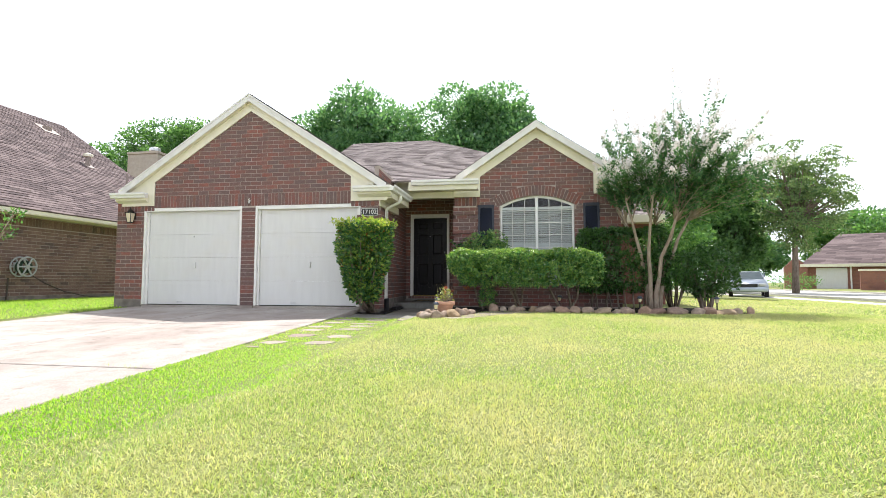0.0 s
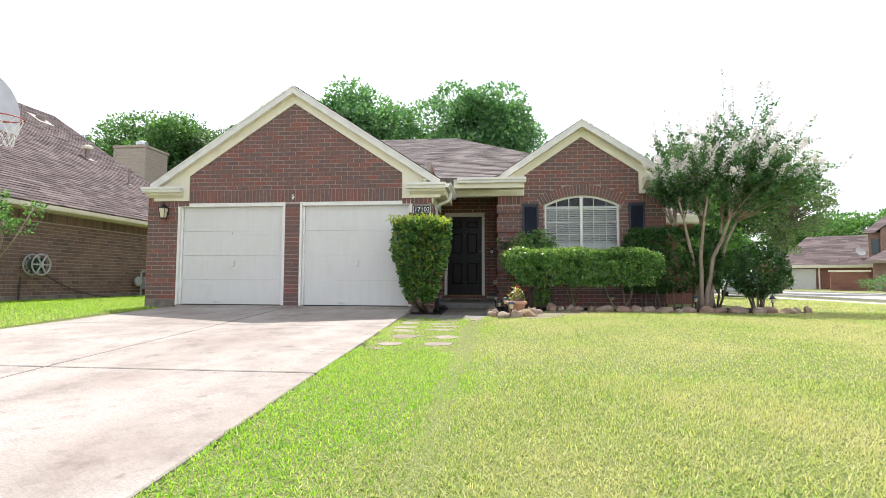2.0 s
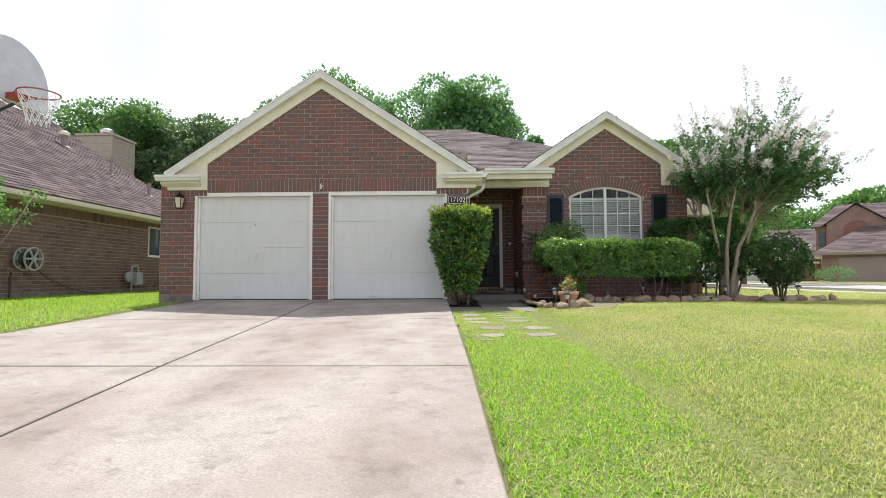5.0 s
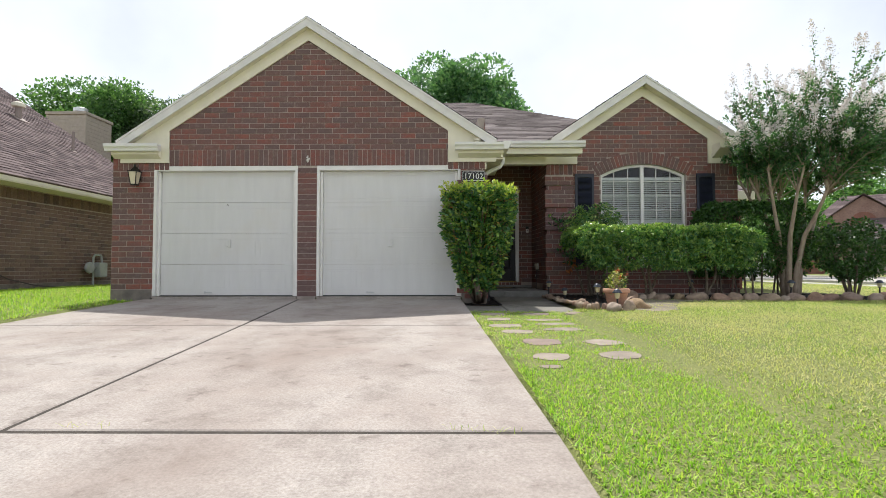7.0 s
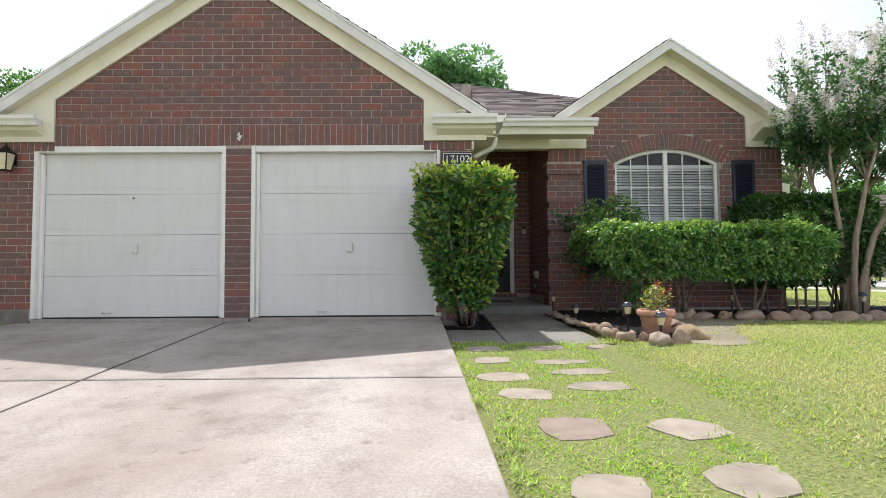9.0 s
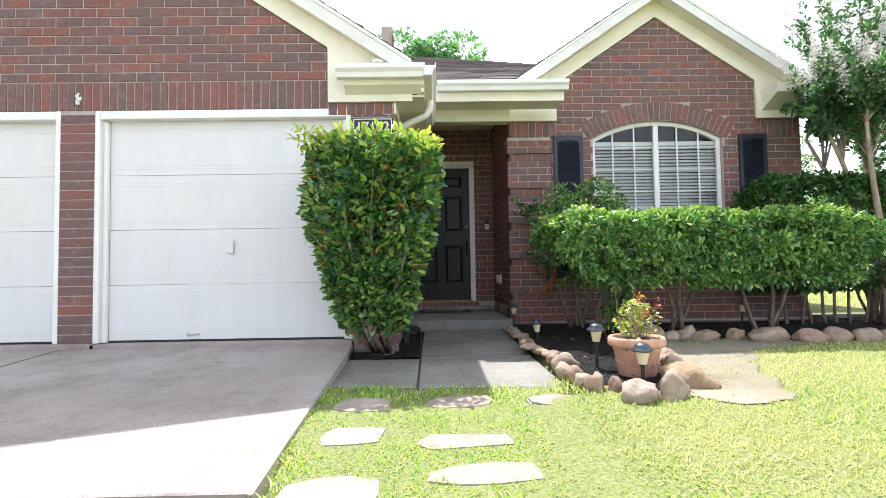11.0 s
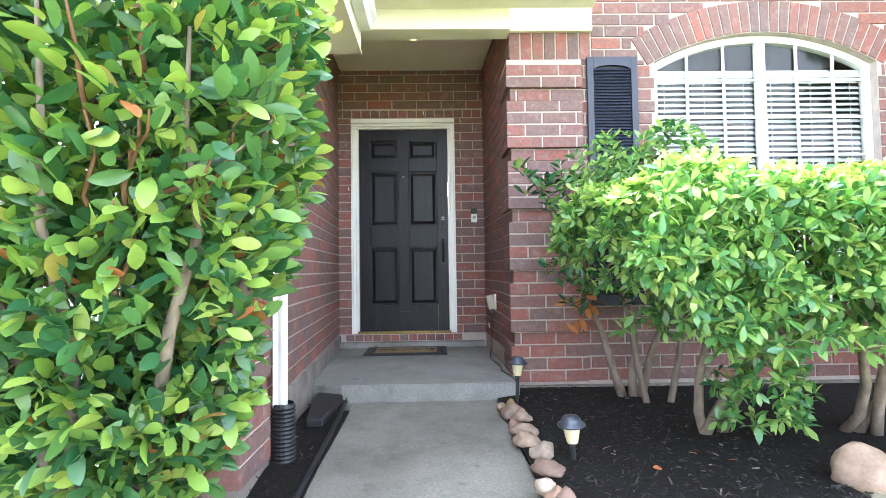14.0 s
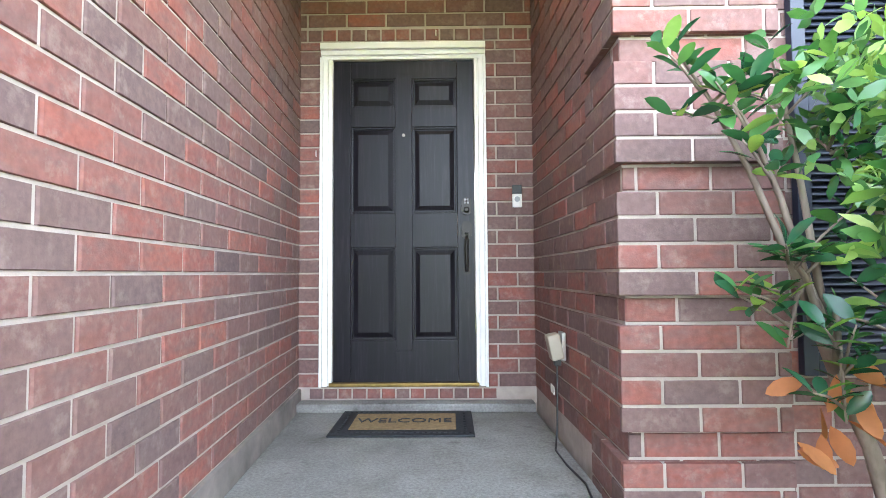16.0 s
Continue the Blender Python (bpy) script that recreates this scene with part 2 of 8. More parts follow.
def tube(bm, pts, radii, n=8):
    """A tapered round bar through points; radii one number or one a point."""
    pts = [Vector(p) for p in pts]
    if isinstance(radii, (int, float)):
        radii = [radii] * len(pts)
    rings, side = [], None
    for i, p in enumerate(pts):
        d = (pts[min(i + 1, len(pts) - 1)] - pts[max(i - 1, 0)]).normalized()
        if side is None or abs(side.dot(d)) > 0.98:
            side = d.orthogonal().normalized()
        side = (side - d * side.dot(d)).normalized()
        up = d.cross(side)
        rings.append([bm.verts.new(p + radii[i] * (math.cos(2 * math.pi * k / n) * side + math.sin(2 * math.pi * k / n) * up)) for k in range(n)])
    for a, b in zip(rings, rings[1:]):
        for k in range(n):
            bm.faces.new((a[k], a[(k + 1) % n], b[(k + 1) % n], b[k]))
    bm.faces.new(rings[0][::-1])
    bm.faces.new(rings[-1])


# ---- ground levels ----
LEVELS = [(-40, -0.5), (-8, -0.36), (-4, -0.22), (0, -0.145), (2.4, -0.05), (4.2, 0.022), (6.5, 0.084), (9, 0.155), (11, 0.225), (14, 0.22), (20, 0.15), (40, 0.0), (400, 0.0)]


def drive_z(y):
    for (a, za), (b, zb) in zip(LEVELS, LEVELS[1:]):
        if y <= b:
            return za + (zb - za) * max(0, (y - a)) / (b - a)
    return 0.0


def lawn_z(x, y):
    z = drive_z(y)
    rise = 0.03 + 0.055 * max(0, min(1, (x + 2.6) / 2.0)) * max(0, min(1, (y + 1) / 6)) * max(0, min(1, (12 - y) / 4))
    strip = max(0, min(1, (-1.55 - x) / 0.35)) * max(0, min(1, (x + 3.6) / 0.3))
    z, rise = min(z, 0.155), rise * (1 - strip) + strip * (0.0 - 0.025 * max(0, min(1, (y - 6.5) / 2.5)))
    if x < -8.8:
        rise = 0.03 + 0.10 * min(1, (-8.8 - x) / 3)
    far = max(0, min(1, (x - 6) / 8))
    z = (z + rise) * (1 - far) + far * -0.02
    return z + 0.012 * noise.noise(Vector((x * 0.5, y * 0.5, 0)))


# ---- brickwork ----
COURSE, LENGTH, JOINT = 0.0945, 0.268, 0.0115


def clip(poly, region):
    """A polygon cut to a convex region that runs anticlockwise."""
    for (ax, ay), (bx, by) in zip(region, region[1:] + region[:1]):
        out, n = [], len(poly)
        for i in range(n):
            p, q = poly[i], poly[(i + 1) % n]
            sp = (bx - ax) * (p[1] - ay) - (by - ay) * (p[0] - ax)
            sq = (bx - ax) * (q[1] - ay) - (by - ay) * (q[0] - ax)
            if sp >= 0:
                out.append(p)
            if (sp > 0 > sq) or (sp < 0 < sq):
                t = sp / (sp - sq)
                out.append((p[0] + t * (q[0] - p[0]), p[1] + t * (q[1] - p[1])))
        poly = out
        if len(poly) < 3:
            return []
    return poly


def area(p):
    return 0.5 * abs(sum(p[i][0] * p[(i + 1) % len(p)][1] - p[(i + 1) % len(p)][0] * p[i][1] for i in range(len(p))))


def minus(rects, hole):
    out = []
    for (a, b, c, d) in rects:
        e, f, g, h = hole
        if b <= e or a >= f or d <= g or c >= h:
            out.append((a, b, c, d))
            continue
        out += [r for r in ((a, e, c, d), (f, b, c, d), (max(a, e), min(b, f), h, d), (max(a, e), min(b, f), c, g)) if r[1] - r[0] > 0.02 and r[3] - r[2] > 0.02]
    return out


def brick_verts(poly):
    """Rings of a brick with eased edges: face at w = 0."""
    cx, cy = sum(p[0] for p in poly) / len(poly), sum(p[1] for p in poly) / len(poly)
    ring = []
    for x, y in poly:
        d = math.hypot(x - cx, y - cy)
        k = max(0.5, 1 - 0.006 / max(d, 1e-4))
        ring.append((cx + (x - cx) * k, cy + (y - cy) * k))
    return [(x, y, -0.014) for x, y in poly] + [(x, y, -0.004) for x, y in poly] + [(x, y, 0.0) for x, y in ring]


def brick_faces(n, o=0):
    f = [tuple(o + 2 * n + i for i in range(n))]
    for k in (0, n):
        f += [(o + k + i, o + k + (i + 1) % n, o + k + n + (i + 1) % n, o + k + n + i) for i in range(n)]
    return f


def courses(u0, u1, v0, v1, start=0.0, bond=0.5):
    """Rectangles of running bond over a stretch of wall."""
    out, row, v = [], 0, v0
    while v < v1 - 0.01:
        u = u0 - LENGTH + start - (LENGTH * bond if row % 2 else 0)
        while u < u1:
            a, b = max(u, u0), min(u + LENGTH - JOINT, u1)
            if b - a > 0.015:
                out.append((a, b, v, min(v + COURSE - JOINT, v1)))
            u += LENGTH
        v += COURSE
        row += 1
    return out


def soldiers(u0, u1, v0, v1, width=None):
    w = width or COURSE
    n = max(1, round((u1 - u0) / w))
    w = (u1 - u0) / n
    return [(u0 + i * w, u0 + (i + 1) * w - JOINT, v0, v1 - JOINT) for i in range(n)]


def brick_wall(wall, m, polys, near, mats=None):
    """Bricks on a wall. polys lie in the wall's plane; the full ones for which near() holds become parts, up to 300; the rest one mesh."""
    one, many = mats or (M_BRICK1, M_BRICKS)
    shared, singles, verts, faces = {}, 0, [], []
    for p in polys:
        cx, cy = sum(q[0] for q in p) / len(p), sum(q[1] for q in p) / len(p)
        # worn bricks lie a hair in or out of the plane
        off = random.uniform(-0.0015, 0.0015)
        if len(p) == 4 and singles < 300 and near(cx, cy):
            key = tuple((round(x - cx, 3), round(y - cy, 3)) for x, y in p)
            if key not in shared:
                me = bpy.data.meshes.new("brick")
                me.from_pydata(brick_verts(key), [], brick_faces(4))
                me.materials.append(one)
                shared[key] = me
            ob = new("brick", shared[key])
            ob.parent = wall
            ob.matrix_basis = m @ Matrix.Translation((cx, cy, off))
            singles += 1
        else:
            o = len(verts)
            verts += [m @ Vector((x, y, w + off)) for x, y, w in brick_verts(p)]
            faces += brick_faces(len(p), o)
    if verts:
        tagged(mesh_ob("brickwork", verts, faces, many, wall), kind="stuff")


def frame_of(x, y, ux, uy):
    """The plane of a wall: u along (ux, uy), v up, w out of the wall."""
    d = math.hypot(ux, uy)
    ux, uy = ux / d, uy / d
    return Matrix(((ux, 0, uy, x), (uy, 0, -ux, y), (0, 1, 0, 0), (0, 0, 0, 1)))


def rect(r):
    return [(r[0], r[2]), (r[1], r[2]), (r[1], r[3]), (r[0], r[3])]


BRICKJOBS = []


def wall_slab(name, m, pieces, depth, label, mat=None):
    """The mortared wall behind the bricks, from convex pieces in the plane of the wall that meet edge to edge."""
    bm = bmesh.new()
    for p in pieces:
        a = [bm.verts.new(m @ Vector((x, y, -0.007))) for x, y in p]
        b = [bm.verts.new(m @ Vector((x, y, -depth))) for x, y in p]
        n = len(p)
        bm.faces.new(a)
        bm.faces.new(b[::-1])
        for i in range(n):
            bm.faces.new((a[i], b[i], b[(i + 1) % n], a[(i + 1) % n]))
    ob = part(name, bm, mat or M_MORTAR)
    return tagged(ob, label, "wall", kind="structure")


# ---- garage front wall ----
GX0, GX1, GY = -9.49, -2.905, 10.96
mg = frame_of(GX0, GY, 1, 0)
G1A, G1B, G2A, G2B, GTOP = -8.76 - GX0, -6.21 - GX0, -5.87 - GX0, -3.34 - GX0, 2.57
GW = GX1 - GX0
APX, APZ = -6.04 - GX0, 4.80
gl, gr = -8.48 - GX0, -3.56 - GX0
gable1 = [(gl, 2.57), (gr, 2.57), (gr, APZ - (gr - APX) * 0.655), (APX, APZ), (gl, APZ - (APX - gl) * 0.655)]
wall_garage = wall_slab("wall_garage", mg, [rect((0, G1A, 0.25, GTOP)), rect((G1B, G2A, 0.25, GTOP)), rect((G2B, GW, 0.25, GTOP)), rect((0, gl, GTOP, 2.9)), rect((gr, GW, GTOP, 2.9)), gable1], 0.14,
                        "red-brown brick garage wall with pale mortar joints")
polys = []
for r in courses(0.005, G1A, 0.40, 2.50) + courses(G2B, GW - 0.005, 0.40, 2.50, 0.12):
    polys.append(rect(r))
for r in soldiers(0.005, gl, 2.50, 2.72) + soldiers(gr, GW - 0.005, 2.50, 2.72):
    polys.append(rect(r))
v = 0.27
while v < GTOP - 0.05:
    polys.append(rect((G1B + 0.004, G2A - 0.004, v, v + COURSE - JOINT)))
    v += COURSE
for r in soldiers(gl, gr, GTOP, 2.86, 0.084):
    polys.append(rect(r))
for r in courses(gl, gr, 2.86, 4.8, 0.07):
    p = clip(rect(r), gable1)
    if p and area(p) > 0.0012:
        polys.append(p)
BRICKJOBS.append((wall_garage, mg, polys, lambda u, v: G2A - 0.4 < u and v < 3.6, None))
# foundation
tagged(part("foundation_garage", boxes((GX0 + 0.004, -8.775, GY - 0.004, GY + 0.13, 0.08, 0.392), (-3.325, GX1 + 0.012, GY - 0.012, GY + 0.13, 0.08, 0.392), bevel=0.006), M_CONCRETE_RAW), "bare concrete foundation under the brick", "foundation", kind="structure")
# garage side wall, away from the porch
tagged(part("wall_garage_west", boxes((GX0 - 0.0, GX0 + 0.14, GY + 0.15, 20.0, 0.0, 2.9)), M_MORTAR), "brick side wall of the garage", "wall", kind="structure")

# ---- porch walls ----
LWX0, LWY0, LWX1, LWY1 = -2.905, 10.96, -3.11, 14.33
ml = frame_of(LWX0, LWY0, LWX1 - LWX0, LWY1 - LWY0)
LLEN = math.hypot(LWX1 - LWX0, LWY1 - LWY0)
wall_porch_left = wall_slab("wall_porch_west", ml, [rect((0.02, LLEN + 0.1, 0.15, 3.4))], 0.12, "red-brown brick side wall of the porch")
polys = [rect(r) for r in courses(0.0, LLEN, 0.419, 3.32, 0.1)]
BRICKJOBS.append((wall_porch_left, ml, polys, lambda u, v: u > 0.25 and v < 2.6, None))
bm = bmesh.new()
box(bm, 0.0, LLEN, 0.10, 0.41, -0.1, 0.016, 0.004, None)
bmesh.ops.transform(bm, matrix=ml, verts=bm.verts)
tagged(part("foundation_porch", bm, M_CONCRETE_RAW), "rough concrete foundation edge beside the porch", "foundation", kind="structure")

BY = 14.33
mb = frame_of(-3.16, BY, 1, 0)
DL, DR, DT = -2.978 + 3.16, -1.856 + 3.16, 2.74
wall_door = wall_slab("wall_door", mb, [rect((0, DL, 0.2, DT)), rect((DR, 1.72, 0.2, DT)), rect((0, 1.72, DT, 3.4)), rect((DL, DR, 0.2, 0.415))], 0.2, "dark red brick wall round the front door")
polys = [rect(r) for r in courses(0.0, DL, 0.419, DT, 0.0, 0.0) + courses(DR, 1.7, 0.419, DT, 0.07)]
polys += [rect(r) for r in soldiers(0.0, 1.7, DT + 0.012, DT + 0.10, 0.098)] + [rect(r) for r in courses(0.0, 1.7, DT + 0.11, 3.3, 0.1)]
polys += [rect(r) for r in soldiers(DL - 0.06, DR + 0.06, 0.345, 0.418, 0.098)]
BRICKJOBS.append((wall_door, mb, polys, lambda u, v: True, None))

PX0, PY0, PX1, PY1 = -1.55, 14.35, -1.485, 12.78
mr = frame_of(PX0, PY0, PX1 - PX0, PY1 - PY0)
RLEN = math.hypot(PX1 - PX0, PY1 - PY0)
wall_porch_right = wall_slab("wall_porch_east", mr, [rect((0, RLEN - 0.02, 0.15, 3.4))], 0.14, "red-brown brick side wall of the porch")
polys = [rect(r) for r in courses(0.0, RLEN - 0.004, 0.419, 3.32, 0.16)]
BRICKJOBS.append((wall_porch_right, mr, polys, lambda u, v: v < 2.6, None))

# ---- front room wall with the arched window ----
FX0, FX1, FY = -1.485, 2.53, 12.78
mf = frame_of(FX0, FY, 1, 0)
FW = FX1 - FX0
fl, fr = -0.835 - FX0, 1.91 - FX0
A2X, A2Z = 0.56 - FX0, 4.38
WL, WR, WB, WS, WCX = -0.34 - FX0, 1.45 - FX0, 0.76, 2.70, 0.555 - FX0
ARCR, ARCZ = 1.81, 2.945 - 1.81
OUTR = ARCR + 0.25
def arch_v(u, r):
    return ARCZ + math.sqrt(max(0, r * r - (u - WCX) ** 2))
gable2 = [(fl, 2.95), (fr, 2.95), (fr, A2Z - (fr - A2X) * 0.667), (A2X, A2Z), (fl, A2Z - (A2X - fl) * 0.667)]
gable2b = [(fl, 2.85), (fr, 2.85)] + gable2[2:]
NARC = 14
arcpts = [(WL + (WR - WL) * i / NARC, arch_v(WL + (WR - WL) * i / NARC, ARCR)) for i in range(NARC + 1)]
pieces = [rect((0, WL, 0.15, 2.95)), rect((WR, FW, 0.15, 2.95)), rect((WL, WR, 0.15, WB)), gable2, rect((0, fl, 2.95, 3.4)), rect((fr, FW, 2.95, 3.4))]
for a, b in zip(arcpts, arcpts[1:]):
    pieces.append([a, b, (b[0], 2.95), (a[0], 2.95)])
wall_front = wall_slab("wall_front", mf, pieces, 0.16, "red-brown brick front wall with an arched window opening")
def arch_half(mid):
    """Half the width that the opening and its ring of bricks take at a height."""
    ring = min(math.sqrt(max(0, OUTR ** 2 - (mid - ARCZ) ** 2)), (mid - ARCZ) * math.tan(half) + 0.008)
    return max(ring, (WR - WL) / 2 + 0.005) if mid < WS else ring


polys = []
NR = 27
half = math.asin((WR - WL) / 2 / ARCR) + 0.035
for r in courses(0.0, FW, 0.419 - 2 * COURSE, 2.72, 0.19) + soldiers(0.0, fl, 2.722, 2.98) + soldiers(fr, FW, 2.722, 2.98):
    for q in minus([r], (WL - 0.005, WR + 0.005, WB - 0.11, 2.4)):
        p = rect(q)
        mid = (q[2] + q[3]) / 2
        if mid > 2.38:
            uo = arch_half(mid)
            if uo > 0:
                for q2 in minus([q], (WCX - uo, WCX + uo, 0, 9)):
                    polys.append(rect(q2))
                continue
        polys.append(p)
for r in courses(fl, fr, 2.7225, 4.5, 0.11):
    mid = (r[2] + r[3]) / 2
    hole = []
    if mid - ARCZ < OUTR:
        uo = arch_half(mid)
        hole = [(WCX - uo, WCX + uo, 0, 9)]
    for q in (minus([r], hole[0]) if hole else [r]):
        p = clip(rect(q), gable2b)
        if r[2] < 2.93:
            p = clip(rect(q), rect((fl, fr, 2.7, 3.03)))
        if p and area(p) > 0.0012 and r[2] >= 2.94:
            polys.append(p)
        elif r[2] < 2.94 and p and r[2] > 2.7:
            polys.append(p)
for i in range(NR):
    a0, a1 = -half + 2 * half * i / NR + 0.0028, -half + 2 * half * (i + 1) / NR - 0.0028
    pt = lambda a, r: (WCX + r * math.sin(a), ARCZ + r * math.cos(a))
    polys.append([pt(a0, ARCR + 0.004), pt(a1, ARCR + 0.004), pt(a1, OUTR), pt(a0, OUTR)])
polys += [rect(r) for r in soldiers(WL - 0.05, WR + 0.05, WB - 0.10, WB + 0.0, 0.1)]
BRICKJOBS.append((wall_front, mf, polys, lambda u, v: u < 1.3 and v < 2.7, None))
# rusticated corners: blocks of four proud courses with one flush course between them
PROUD = 0.034


def quoin_corner(name, label, cx, cy, front, side, sx, top, ang=0.0, skip=0):
    """Proud brick blocks round an outer corner at (cx, cy): front runs along x by sx, side runs back along y."""
    q = thing(name, label, "brick trim", kind="structure")
    q.matrix_basis = pose(cx, cy, 0, 0, 0, 0)
    z, k = 0.514 - COURSE * 4 + skip * 5 * COURSE, 0
    while z < top:
        lo, hi = max(z, 0.24), min(z + 4 * COURSE - JOINT, top)
        if hi - lo > 0.05:
            bm = bmesh.new()
            box(bm, min(-sx * (PROUD - 0.006), sx * (front - 0.004)), max(-sx * (PROUD - 0.006), sx * (front - 0.004)), -PROUD + 0.006, -0.001, lo + 0.003, hi - 0.003)
            box(bm, min(-sx * (PROUD - 0.006), 0), max(-sx * (PROUD - 0.006), 0), -0.0005, side - 0.004, lo + 0.003, hi - 0.003)
            part("mortar_bed", bm, M_MORTAR, q)
        for i in range(4):
            zz = z + i * COURSE
            if zz < 0.23 or zz + COURSE - JOINT > top:
                continue
            cut = 0.13 if i % 2 else 0.0
            for a, b in ((-PROUD, 0.235 - cut), (0.235 - cut + JOINT, 0.235 - cut + LENGTH), (0.235 - cut + LENGTH + JOINT, front)):
                if b - a > 0.03:
                    part("brick", boxes((min(sx * a, sx * b), max(sx * a, sx * b), -PROUD, -0.006, zz, zz + COURSE - JOINT), bevel=0.005), M_BRICK1, q)
            for a, b in ((-0.005, 0.10 + cut), (0.10 + cut + JOINT, side)):
                if b - a > 0.03:
                    part("brick", boxes((min(-sx * PROUD, sx * 0.004), max(-sx * PROUD, sx * 0.004), a, b, zz, zz + COURSE - JOINT), bevel=0.005), M_BRICK1, q)
        z += 5 * COURSE
    return q


quoin_corner("quoin_bands", "brick blocks standing proud of the corner pier", FX0, FY, 0.56, 0.36, 1, 2.72)
quoin_corner("quoin_bands_garage", "brick blocks standing proud of the garage corner", GX1, GY, 0.30, 0.34, -1, 2.45)
tagged(part("foundation_front", boxes((FX0 - 0.044, FX1, FY - 0.046, FY + 0.1, 0.05, 0.39 - 2 * COURSE), bevel=0.008), M_CONCRETE_RAW), "rough concrete foundation under the front wall", "foundation", kind="structure")
tagged(part("wall_east", boxes((FX1 - 0.14, FX1, FY + 0.17, 24.0, 0.0, 3.35)), M_BRICKS), "brick side wall of the house", "wall", kind="structure")
tagged(part("wall_back", boxes((GX0 + 0.15, FX1 - 0.15, 23.86, 24.0, 0.0, 3.3)), M_MORTAR), "brick back wall of the house", "wall", kind="structure")

# ---- roofs ----


def shingle_plane(name, a, b, c, d, label, mat=None, step=0.15, parent=None, tab=0.32):
    """Courses of shingle tabs over a roof plane: a-b along the eave, d-c along the top (c = d for a hip's triangle)."""
    a, b, c, d = (Vector(p) for p in (a, b, c, d))
    nrm = (b - a).cross(d - a).normalized()
    if nrm.z < 0:
        nrm = -nrm
    rows = max(2, round(((d - a).length + (c - b).length) / 2 / step))
    verts, faces = [], []
    deep = nrm * -0.03
    k = 0
    for p in (a, b, c, d):
        verts += [p + nrm * -0.006, p + deep]
    faces += [(0, 2, 4, 6), (7, 5, 3, 1), (0, 1, 3, 2), (2, 3, 5, 4), (4, 5, 7, 6), (6, 7, 1, 0)]
    for i in range(rows):
        l0, l1, r0, r1 = a.lerp(d, i / rows), a.lerp(d, min(1, (i + 1.06) / rows)), b.lerp(c, i / rows), b.lerp(c, min(1, (i + 1.06) / rows))
        w = (r0 - l0).length
        n = max(1, round(w / tab))
        cuts = sorted([0.0, 1.0] + [(j + random.uniform(-0.3, 0.3) + (0.5 if i % 2 else 0)) / n for j in range(1, n)])
        cuts = [max(0, min(1, q)) for q in cuts]
        for s, t in zip(cuts, cuts[1:]):
            if t - s < 1e-3:
                continue
            lift = nrm * (0.012 + random.choice((0, 0, 0.006)))
            o = len(verts)
            verts += [l0.lerp(r0, s) + lift, l0.lerp(r0, t) + lift, l1.lerp(r1, t) + nrm * 0.002, l1.lerp(r1, s) + nrm * 0.002, l0.lerp(r0, s) - nrm * 0.004, l0.lerp(r0, t) - nrm * 0.004]
            faces += [(o, o + 1, o + 2, o + 3), (o + 4, o + 5, o + 1, o)]
    ob = mesh_ob(name, verts, faces, mat or M_ROOF, parent)
    return ob if parent else tagged(ob, label, "roof", kind="structure")


RX, RZ, RY = -6.03, 5.18, 10.82           # garage ridge
EZ, ELX, ERX = 2.99, -9.36, -2.70
shingle_plane("roof_garage_west", (ELX, 20.0, EZ), (ELX, RY, EZ), (RX, RY, RZ), (RX, 20.0, RZ), "weathered brown-grey shingle roof over the garage")
shingle_plane("roof_garage_east", (ERX, RY, EZ), (ERX, 12.45, EZ), (RX, 12.45, RZ), (RX, RY, RZ), "weathered brown-grey shingle roof over the garage")
EX2 = -3.14
shingle_plane("roof_garage_rear", (EX2, 12.455, EZ + (ERX - EX2) * 0.6547), (EX2, 20.0, EZ + (ERX - EX2) * 0.6547), (RX, 20.0, RZ), (RX, 12.455, RZ), "weathered brown-grey shingle roof over the garage")
# main hip roof
shingle_plane("roof_main", (-5.6, 12.22, 3.29), (-1.64, 12.22, 3.29), (-0.21, 14.15, 4.255), (-5.6, 14.15, 4.255), "weathered brown-grey shingle hip roof")
shingle_plane("roof_main_upper", (-5.6, 14.15, 4.255), (-0.21, 14.15, 4.255), (-2.88, 16.82, 5.59), (-5.6, 16.82, 5.59), "weathered brown-grey shingle hip roof")
shingle_plane("roof_main_east", (1.72, 15.6, 3.29), (1.72, 21.4, 3.29), (-2.88, 16.82, 5.59), (-2.88, 16.82, 5.59), "weathered shingle hip roof")
shingle_plane("roof_main_back", (1.72, 21.4, 3.29), (-5.6, 21.4, 3.29), (-5.6, 16.82, 5.59), (-2.88, 16.82, 5.59), "weathered shingle roof at the back")
# front room gable roof
R2X, R2Z, R2Y = 0.555, 4.77, 12.56
shingle_plane("roof_front_west", (-1.62, R2Y, 3.32), (-1.62, 18.0, 3.32), (R2X, 18.0, R2Z), (R2X, R2Y, R2Z), "weathered shingle roof over the front room")
shingle_plane("roof_front_east", (2.74, 18.0, 3.32), (2.74, R2Y, 3.32), (R2X, R2Y, R2Z), (R2X, 18.0, R2Z), "weathered shingle roof over the front room")
